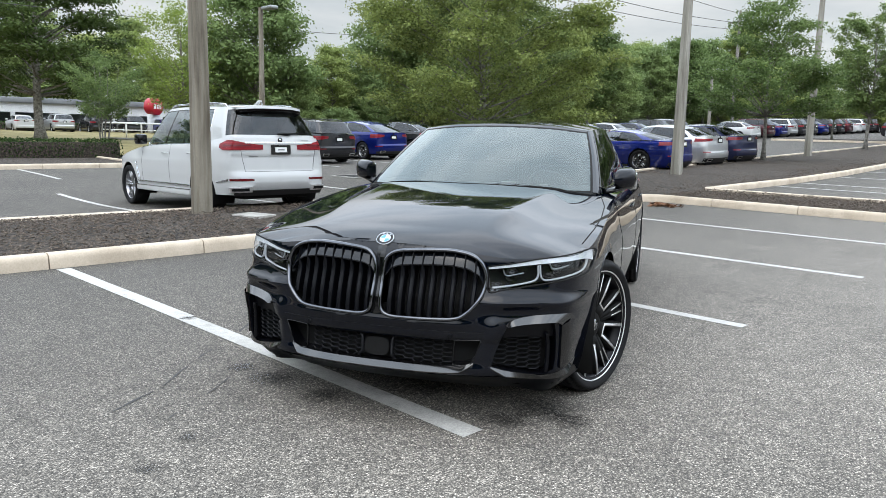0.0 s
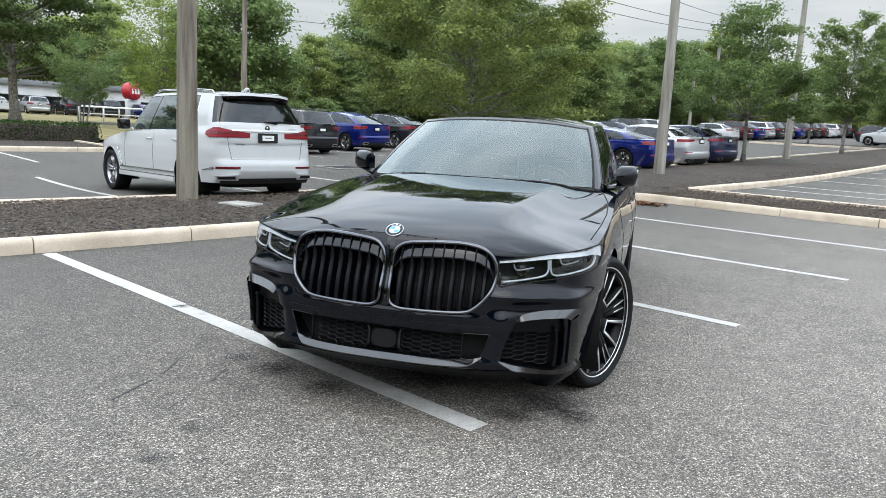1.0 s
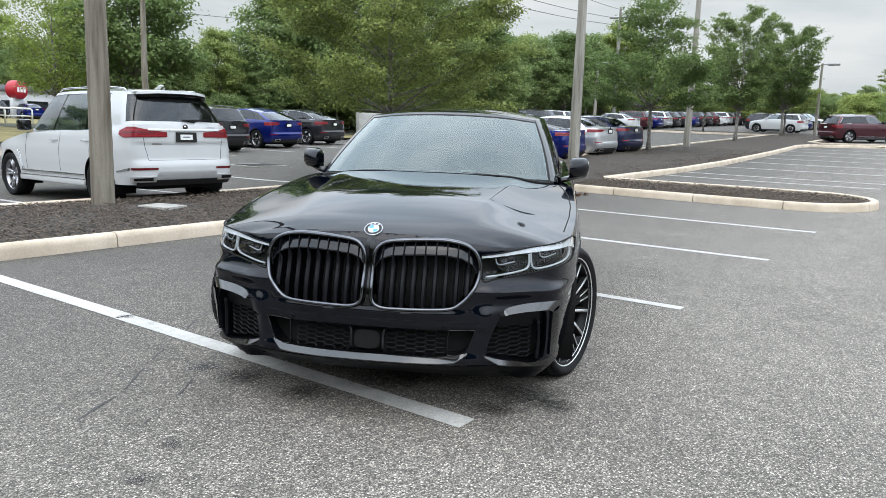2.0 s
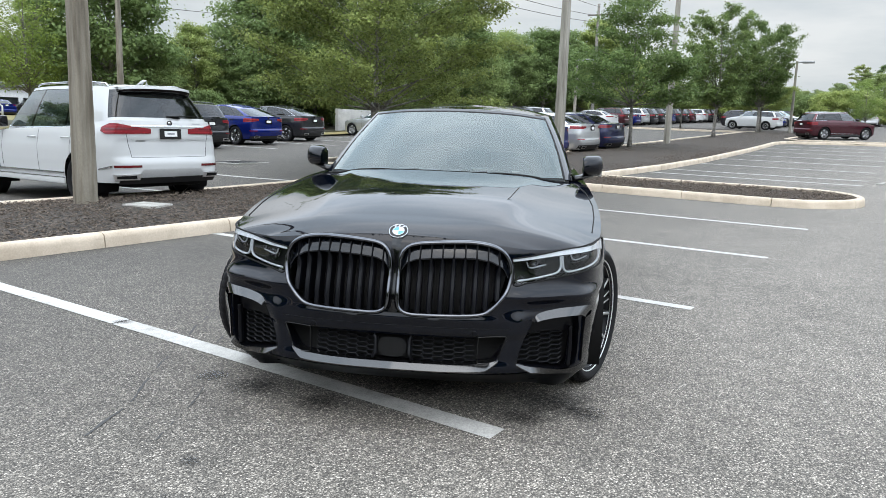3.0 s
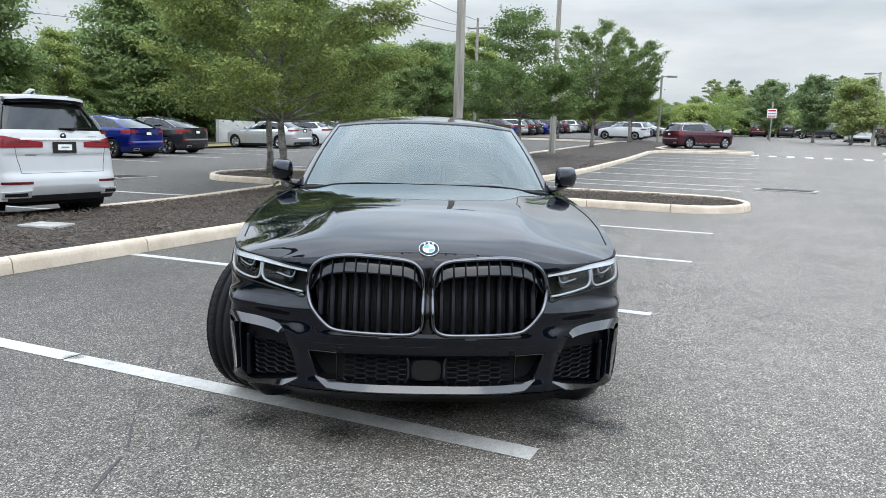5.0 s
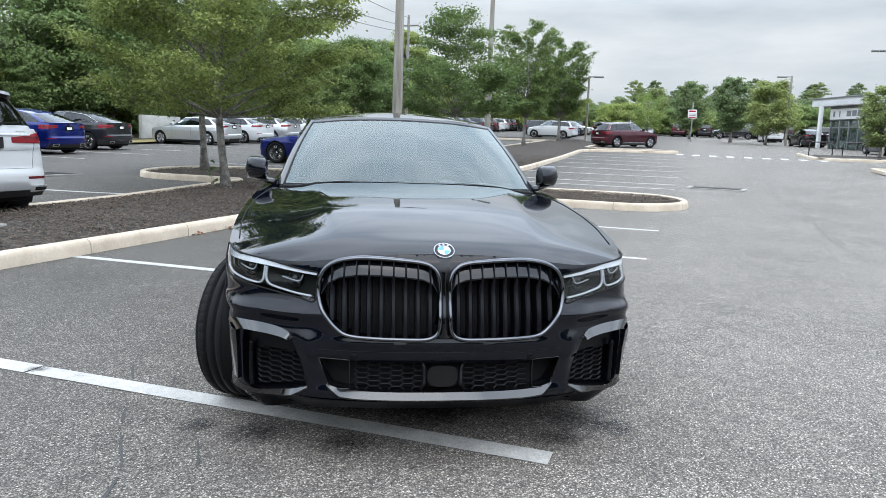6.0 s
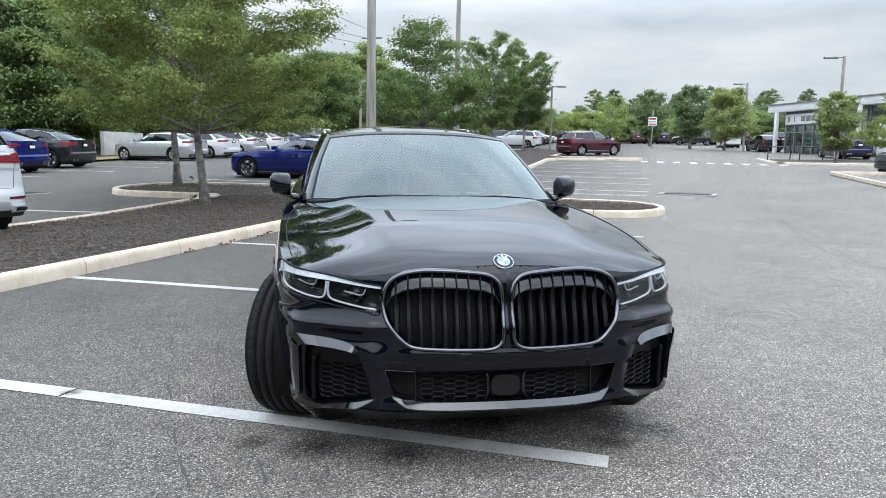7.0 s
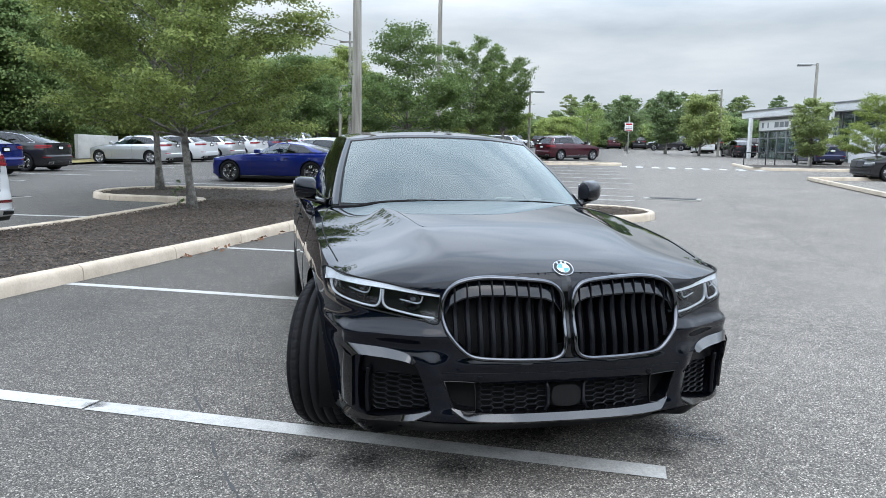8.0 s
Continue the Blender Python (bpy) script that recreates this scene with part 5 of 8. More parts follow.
    # lamps
    for side in (1, -1):
        lamp = new("headlight")
        lamp.parent = car
        lamp["label"] = "slim twin headlight with a white brow and dark inside"
        part("housing", flat_fill(sh, LAMP, side, 0.055), M["matt_black"], lamp)
        pts, ups = outline3(sh, LAMP, side, -0.002, 90)
        part("seal", tube(bmesh.new(), pts, 0.0, 6, True, (0.0035, 0.006), ups), M["matt_black"], lamp)
        def band(top, bot, depth, mat, name, thick=0.01, n=26):
            a, b = spline(top, n), spline(bot, n)
            rows = []
            for (y0, z0), (y1, z1) in zip(a, b):
                p, nn = sh.face(y0, z0)
                q, mm = sh.face(y1, z1)
                rows.append([tuple(v * [1, side, 1]) for v in (p - nn * (depth + thick), p - nn * depth, q - mm * depth, q - mm * (depth + thick))])
            bm = bmesh.new()
            grid(bm, rows)
            bmesh.ops.recalc_face_normals(bm, faces=bm.faces)
            return part(name, bm, M[mat], lamp)
        band([(.49, .754), (.587, .768), (.70, .787), (.80, .798), (.862, .803), (.884, .800)], [(.49, .745), (.587, .755), (.70, .767), (.80, .774), (.862, .771), (.892, .752)], 0.002, "drl", "light_brow")
        def loop(points, r, mat, name, depth):
            pts = spline(points, 40)
            q, u = [], []
            for y, z in pts:
                p, nn = sh.face(y, z)
                q.append((p - nn * depth) * [1, side, 1])
                u.append(nn * [1, side, 1])
            return part(name, tube(bmesh.new(), q, 0.0, 8, False, r, u), M[mat], lamp)
        loop([(.875, .775), (.876, .74), (.862, .718), (.81, .706), (.735, .694), (.712, .702), (.704, .725), (.70, .762)], (0.0046, 0.006), "ring_guide", "light_ring", 0.010)
        loop([(.692, .760), (.695, .718), (.682, .694), (.64, .682), (.57, .671), (.512, .664)], (0.0046, 0.006), "ring_guide", "light_ring", 0.010)
        for cy, cz in ((.79, .742), (.60, .716)):
            p, nn = sh.face(cy, cz)
            yaw = math.degrees(math.atan2(nn[1] * side, nn[0]))
            unit = part("projector", lathe(bmesh.new(), [(0.030, -0.02), (0.034, 0.008), (0.029, 0.010), (0.024, 0.002), (0.016, 0.010), (0.001, 0.014)], 28), M["gloss_black"], lamp, at=Matrix.Translation((p - nn * 0.046) * [1, side, 1]) @ Matrix.Rotation(radians(yaw - 90), 4, "Z"))
            loop([(cy - .045, cz + .024), (cy - .026, cz - .002), (cy + .04, cz + .008)], (0.0032, 0.004), "light_guide", "light_blade", 0.028)
        part("lens", flat_fill(sh, LAMP, side, 0.001), M["lens"], lamp).visible_shadow = False
    # lower vents
    part("lower_backing", quad_patch(sh, [[(y, z) for z in np.linspace(0.24, 0.56, 9)] for y in np.linspace(-.87, .87, 60)], -0.075), M["matt_black"], car)
    def opening_wall(poly, side, depth, name, skip=None):
        rows = []
        for y, z in spline(poly, 90):
            p, nn = sh.face(max(y, 1e-4), z)
            rows.append([tuple((p + nn * d) * [1, side, 1]) for d in (0.001, -depth * 0.5, -depth)])
        bm = bmesh.new()
        grid(bm, rows)
        bmesh.ops.recalc_face_normals(bm, faces=bm.faces)
        part(name, bm, M["slat_black"], car)
    for side in (1, -1):
        opening_wall(VENT + [VENT[0]], side, 0.07, "vent_wall")
        opening_wall(INTAKE, side, 0.07, "intake_wall")
        vent = new("air_vent")
        vent.parent = car
        def rim(points, w, d, mat, name, lift=0.0, n=60, closed=False):
            pts = spline(points, n)
            q, u = [], []
            for y, z in pts:
                p, nn = sh.face(y, z)
                q.append((p + nn * lift) * [1, side, 1])
                u.append(nn * [1, side, 1])
            return part(name, tube(bmesh.new(), q, 0.0, 8, closed, (w, d), u), M[mat], vent)
        bm = bmesh.new()
        pts = spline([(.578, .502), (.606, .529), (.68, .543), (.76, .549), (.82, .549), (.837, .543), (.847, .524)], 40)
        low = spline([(.582, .498), (.612, .506), (.68, .513), (.75, .516), (.776, .515), (.790, .511), (.799, .503)], 40)
        rows = []
        for k, ((y0, z0), (y1, z1)) in enumerate(zip(pts, low)):
            p, nn = sh.face(y0, z0)
            q, mm = sh.face(y1, z1)
            jut = 0.026 - 0.012 * min(1.0, max(0.0, (k - 24) / 15))
            rows.append([tuple(v * [1, side, 1]) for v in (p - nn * 0.006, p + nn * 0.004, q + mm * jut, q - mm * 0.035)])
        grid(bm, rows)
        bmesh.ops.recalc_face_normals(bm, faces=bm.faces)
        part("vent_brow", bm, M["lip_black"], vent, "gloss black brow of the air vent", 25)
        rows = []
        for t in np.linspace(0, 1, 24):
            z0, z1 = .522 - .212 * t, .503 - .205 * t
            y0, y1 = .834 + .004 * math.sin(math.pi * t), .800 - .004 * t
            p, nn = sh.face(y0, z0)
            q, mm = sh.face(y1, z1)
            up = 0.014 - 0.003 * min(1.0, t * 4)
            rows.append([tuple(v * [1, side, 1]) for v in (p - nn * 0.006, p + nn * 0.005, (p + q) / 2 + nn * 0.015, q + mm * up, q - mm * 0.035)])
        bm = bmesh.new()
        grid(bm, rows)
        bmesh.ops.recalc_face_normals(bm, faces=bm.faces)
        part("vent_frame", bm, M["gloss_black"], vent, "gloss black side frame of the air vent", 50)
        rim([(.748, .462), (.752, .40), (.752, .33), (.748, .285)], 0.010, 0.012, "slat_black", "slot_divider", -0.010)
        bm = bmesh.new()
        pts = spline([(.846, .312), (.825, .291), (.79, .277), (.755, .271), (.70, .271), (.60, .291), (.522, .316)], 50)
        rows = []
        for k, (y0, z0) in enumerate(pts):
            f = min(1.0, k / 6, (49 - k) / 8)
            p, nn = sh.face(y0, z0)
            q, mm = sh.face(y0, z0 - 0.005 - 0.017 * f)
            rows.append([tuple(v * [1, side, 1]) for v in (p - nn * 0.045, p + nn * 0.001, q + mm * (0.001 + 0.019 * f), q + mm * (0.001 + 0.016 * f) - np.array([0, 0, .005]), q - mm * 0.01 - np.array([0, 0, .008]))])
        grid(bm, rows)
        bmesh.ops.recalc_face_normals(bm, faces=bm.faces)
        part("vent_fin", bm, M["lip_black"], vent, "gloss black fin under the vent", 25)
        keep = lambda y, z: inside_poly([(.745, .445), (.568, .45), (.545, .40), (.528, .322), (.60, .298), (.72, .276), (.745, .28)], y, z)
        part("vent_mesh", hex_mesh(bmesh.new(), sh, .52 * side if side > 0 else -.80, .80 if side > 0 else -.52, .28, .45, keep, 0.03), M["mesh_black"], vent)
        rim([(.478, .434), (.374, .430), (.362, .42), (.360, .33), (.372, .318), (.436, .324), (.46, .38)], 0.003, 0.008, "gloss_black", "intake_frame", -0.004, 70, True)
        part("vent_panel", quad_patch(sh, [[(side * y, z) for z in (.44, .46, .48, .505)] for y in np.linspace(.575, .80, 14)], -0.03), M["slat_black"], vent)
    for y0, y1 in ((-.36, -.06), (.06, .36)):
        part("intake_mesh", hex_mesh(bmesh.new(), sh, y0, y1, .312, .425, lambda y, z: .072 < y < .354 and .31 < z < .426, 0.026), M["mesh_black"], car, "black honeycomb intake mesh")
    part("radar_cover", quad_patch(sh, [[(y, .368 + f * .041 * (1 - abs(y / .0615) ** 4) ** .5) for f in np.linspace(-1, 1, 5)] for y in np.linspace(-.0605, .0605, 17)], -0.008), M["matt_black"], car)
    for y in (-.072, .072):
        bm = bmesh.new()
        tube(bm, [sh.face(abs(y) * k, z)[0] * [1, math.copysign(1, y), 1] - np.array([0.012, 0, 0]) for k, z in ((1.15, .42), (1.0, .40), (1.0, .34), (1.2, .315))], 0.008, 8)
        part("radar_bracket", bm, M["mesh_black"], car)
    # lip, bumper seam, parking sensors
    bm = bmesh.new()
    pts = spline([(0, .309), (.15, .309), (.30, .311), (.36, .314), (.41, .321), (.447, .331)], 40)
    rows = []
    for sg in (-1, 1):
        seq = list(enumerate(pts))
        for k, (y0, z0) in (seq[::-1] if sg < 0 else seq[1:]):
            f = min(1.0, (39 - k) / 5)
            p, nn = sh.face(max(y0, 1e-4), z0)
            q, mm = sh.face(max(y0, 1e-4), z0 - 0.006 - 0.016 * f)
            rows.append([tuple(v * [1, sg, 1]) for v in (p - nn * 0.05, p + nn * 0.001, q + mm * (0.001 + 0.026 * f), q + mm * (0.001 + 0.022 * f) - np.array([0, 0, .006]), q - mm * 0.02 - np.array([0, 0, .009]))])
    grid(bm, rows)
    bmesh.ops.recalc_face_normals(bm, faces=bm.faces)
    part("front_lip", bm, M["lip_black"], car, "gloss black front lip", 25)
    part("front_apron", quad_patch(sh, [[(y, z) for z in np.linspace(.145, .268, 6)] for y in np.linspace(-.84, .84, 50)], 0.004), M["slat_black"], car, "dark plastic front apron")
    seam = [sh.face(abs(y), .468)[0] * [1, math.copysign(1, y), 1] + np.array([0.001, 0, 0]) for y in np.linspace(-.49, .49, 40)]
    part("bumper_seam", tube(bmesh.new(), seam, 0.0014, 6), M["slat_black"], car)
    for y in (-.345, .345):
        p, n = sh.face(y, .447)
        yaw = math.degrees(math.atan2(n[1], n[0]))
        part("parking_sensor", lathe(bmesh.new(), [(0.012, -0.01), (0.012, 0.002), (0.010, 0.003), (0.001, 0.003)], 20), M["slat_black"], car, at=Matrix.Translation(p) @ Matrix.Rotation(radians(yaw - 90), 4, "Z"))
    # shut lines
    def seamline(pts, r=0.003, name="shut_line"):
        part(name, tube(bmesh.new(), pts, r, 6), M["matt_black"], car)
    for side in (1, -1):
        ln = []
        for t in np.linspace(0, 1, 40):
            x = -0.50 - 1.12 * t
            y = curve1([(-.50, .838), (-.75, .862), (-1.0, .870), (-1.3, .855), (-1.62, .80)], x)
            ln.append((x, side * y, sh.lid_at(x, y) + 0.0004))
        seamline(ln)
        for xd in (-1.72, -2.98, -4.05):
            ln = []
            for z in np.linspace(0.26, 0.955, 26):
                s = np.linspace(0.15, 0.85, 300)
                w = sh.wall(s, np.full(300, z))
                xx = xd + (0.12 * math.sin((z - .26) * 2.2) if xd > -2 else 0.0)
                k = np.argmin(abs(w[:, 0] - xx))
                ln.append((w[k, 0], side * (w[k, 1] + 0.0002), z))
            seamline(ln, 0.0016)
        for xh in (-2.72, -3.86):
            s = np.linspace(0.15, 0.85, 300)
            w = sh.wall(s, np.full(300, 0.845))
            k = np.argmin(abs(w[:, 0] - xh))
            bm = bmesh.new()
            tube(bm, [(xh - 0.12, side * (w[k, 1] - 0.004), .845), (xh - 0.11, side * (w[k, 1] + 0.010), .847), (xh + 0.09, side * (w[k, 1] + 0.010), .843), (xh + 0.11, side * (w[k, 1] - 0.004), .841)], 0.007, 8)
            part("door_handle", bm, M["black_paint"], car)
        # mirrors
        mirror = new("door_mirror")
        mirror.parent = car
        bm = bmesh.new()
        rows = []
        for t in np.linspace(0, 1, 12):
            y = 0.862 + 0.128 * t
            hh = 0.078 * math.sqrt(max(0.0, 1 - (2 * t - 0.92) ** 6 * 0.62)) * (1 - 0.10 * t)
            xc = -1.90 - 0.05 * t
            row = []
            for k in range(17):
                a = 2 * math.pi * k / 16
                d = 0.115 if math.cos(a) > 0 else 0.06
                row.append((xc + d * math.copysign(abs(math.cos(a)) ** 0.8, math.cos(a)) * (1 - 0.45 * t ** 3), side * y, 1.064 + (1 - 0.35 * (1 - t) * (math.sin(a) < 0)) * hh * math.copysign(abs(math.sin(a)) ** 0.85, math.sin(a)) + 0.012 * t))
            rows.append(row)
        vs = grid(bm, rows)
        bm.faces.new(vs[0][:-1])
        bm.faces.new(vs[-1][:-1][::-1])
        bmesh.ops.remove_doubles(bm, verts=bm.verts, dist=0.0005)
        bmesh.ops.recalc_face_normals(bm, faces=bm.faces)
        part("mirror_cap", bm, M["black_paint"], mirror, "", 50)
        bm = bmesh.new()
        tube(bm, [(-1.84, side * 0.79, 0.99), (-1.87, side * 0.84, 1.0), (-1.90, side * 0.91, 1.02)], 0.0, 8, False, (0.05, 0.018))
        part("mirror_foot", bm, M["gloss_black"], mirror)
        bm = bmesh.new()
        box(bm, -1.985, -1.972, *sorted((side * 0.868, side * 0.99)), 1.005, 1.115, 0.004)
        part("mirror_glass", bm, M["chrome"], mirror)
    # bonnet's rear edge and the cowl behind it
    edge, cowl = [], []
    for y in np.linspace(-.76, .76, 60):
        k = abs(y) / .76
        x = -1.315 - 0.05 * k - 0.29 * k ** 4
        edge.append((x, y, sh.lid_at(x, y) + 0.001))
        cowl.append([(x - 0.004, y, sh.lid_at(x, y) + 0.001), (x - 0.05, y, sh.lid_at(x - 0.05, y) + 0.0022), (-1.41 - 0.245 * k ** 1.6, y, sh.lid_at(-1.40 - 0.245 * k ** 1.6, y) + 0.003)])
    part("bonnet_edge", tube(bmesh.new(), edge, [0.0015 + 0.008 * (abs(p[1]) / .76) ** 3 for p in edge], 6), M["matt_black"], car)
    bm = bmesh.new()
    grid(bm, cowl)
    bmesh.ops.recalc_face_normals(bm, faces=bm.faces)
    part("cowl", bm, M["gloss_black"], car)
    # wheel housings and floor
    bm = bmesh.new()
    box(bm, -5.0, -0.25, -0.62, 0.62, 0.17, 0.30, 0.02)
    part("underbody", bm, M["matt_black"], car)
    for ax in (FX, RX):
        for side in (1, -1):
            bm = bmesh.new()
            rows = []
            for a in np.linspace(-0.5, math.pi + 0.5, 30):
                rows.append([(ax + 0.380 * math.cos(a), side * y, 0.36 + 0.380 * math.sin(a)) for y in (0.55, 0.75, 0.915)])
            grid(bm, rows, side < 0)
            box(bm, ax - 0.39, ax + 0.39, *sorted((side * 0.53, side * 0.56)), 0.2, 0.75)
            part("wheel_housing", bm, M["matt_black"], car)
            steer = -23 if ax == FX else 0
            at = pose(ax, side * 0.803, R, 0, 0, steer) @ (Matrix.Identity(4) if side > 0 else pose(0, 0, 0, 0, 0, 180))
            wheel(car, "multi", R, 0.265, 0.287, at, body="matt_black")
    # cabin: dashboard, wheel, seats
    bm = bmesh.new()
    rows = []
    for y in np.linspace(-.74, .74, 13):
        rows.append([(-1.50 - 0.1 * (y / .74) ** 2, y, 0.985), (-1.7, y, 1.005), (-1.95, y, 0.985 + (0.03 if y > 0.15 else 0)), (-2.05, y, 0.94), (-2.08, y, 0.78)])
    grid(bm, rows)
    part("dashboard", bm, M["seat"], car)
    bm = bmesh.new()
    box(bm, -4.3, -1.5, -.78, .78, 0.30, 0.36)
    part("cabin_floor", bm, M["matt_black"], car)
    for y in (-.4, .4):
        for x in (-2.75, -3.75):
            bm = bmesh.new()
            box(bm, x - 0.02, x + 0.5, y - .26, y + .26, .36, .56, 0.05)
            part("seat_cushion", bm, M["seat"], car)
            bm = bmesh.new()
            box(bm, -0.07, 0.07, -.25, .25, 0, .64, 0.06)
            part("seat_back", bm, M["seat"], car, at=pose(x, y, .5, 0, -14, 0))
            bm = bmesh.new()
            box(bm, -0.045, 0.045, -.13, .13, 0, .17, 0.04)
            part("headrest", bm, M["seat"], car, at=pose(x - 0.17, y, 1.13, 0, -8, 0))
    part("steering_wheel", lathe(bmesh.new(), [(0.185, -0.012), (0.197, 0.0), (0.185, 0.012), (0.173, 0.0), (0.185, -0.012)], 40), M["seat"], car, at=pose(-2.12, 0.38, 0.93, 0, 0, 90) @ pose(0, 0, 0, 24, 0, 0))
    bm = bmesh.new()
    box(bm, -0.015, 0.015, -.11, .11, -.025, .025, 0.012)
    part("rear_view_mirror", bm, M["trim_black"], car, at=pose(-2.25, 0, 1.315))
    bm = bmesh.new()
    box(bm, -0.05, 0.04, -.04, .04, -.012, .012, 0.006)
    part("camera_housing", bm, M["trim_black"], car, at=pose(-2.30, 0, 1.365))
    for y, l in ((.22, .09), (.44, .05)):
        bm = bmesh.new()
        box(bm, -0.012, 0.012, -l / 2, l / 2, 0, 0.002)
        part("paper_tag", bm, M["white"], car, at=pose(-1.56 - 0.12 * (y / .74) ** 2, y, sh.lid_at(-1.5, y) + 0.012, 0, -20, 4))
    # wipers in the cowl
    for y in (-.35, .3):
        pts = [(-1.47 - 0.14 * abs(yy / .74) ** 2, yy, sh.lid_at(-1.47, yy) - 0.002) for yy in np.linspace(y - .32, y + .3, 12)]
        part("wiper", tube(bmesh.new(), pts, 0.008, 6), M["matt_black"], car)
    # tail
    for side in (1, -1):
        bm = bmesh.new()
        box(bm, -5.19, -5.0, *sorted((side * .45, side * .84)), .86, .93, 0.01)
        part("tail_lamp", bm, M["red_lens"], car)
    return car


main_car()

# ---- the other parked cars ----
def scaled_shell(L, W, kz, tail_e=None, floor=0.2, drop=0.0, tail=None, belt=None, rear_rise=0.55):
    """The saloon's shell stretched to another length, width and height."""
    fx, fy = L / 5.26, W / 0.951
    out = [(x * fx, y * fy, e * (belt or kz)) for x, y, e in ((0.06, 0, .835), (.05, .25, .829), (.012, .46, .808), (-.06, .62, .80), (-.20, .80, .80), (-.44, .888, .82), (-.80, .93, .88), (-1.3, .945, .935),
           (-1.7, .947, .965), (-2.4, .951, .985), (-3.2, .951, 1.0), (-4.0, .945, 1.02), (-4.6, .925, 1.045), (-4.95, .87, 1.055), (-5.12, .74, 1.06), (-5.18, .42, 1.065), (-5.2, 0, 1.07))]
    if tail_e:
        out = [(x, y, e + (tail_e - e) * max(0.0, min(1.0, (-x / L - rear_rise) / (0.95 - rear_rise)))) for x, y, e in out]
    low = lambda x: 1 - drop * max(0.0, 1 + x / 1.7) ** 1.2
    out = [(x, y, e * low(x)) for x, y, e in out]
    z = lambda t: [(a * kz, b) for a, b in t]
    rear = [(.14, .16), (.2, .1), (.3, .03), (.42, .0), (.52, .0), (.56, .03), (.8, .04), (.95, .06), (1.05, .05), (1.4, .12)]
    lid = [(x * fx, a * kz * low(x * fx)) for x, a in ((0.06, .835), (-.05, .836), (-.13, .862), (-.25, .888), (-.5, .925), (-.8, .957), (-1.1, .983), (-1.45, 1.007), (-1.8, 1.015), (-4.2, 1.03))]
    te = tail_e or 1.07 * kz
    lid += [(-4.6 * fx, te * 1.02 if tail_e is None else te * 0.99), (-5.2 * fx, te)]
    return Shell(out, z(SEDAN.front), z(SEDAN.side), tail or z(rear), lid, floor)


def ring(pts, fx, fy, kz, dz=0.0):
    return [(x * fx, y * fy, z * kz + dz) for x, y, z in pts]


KINDS = {}


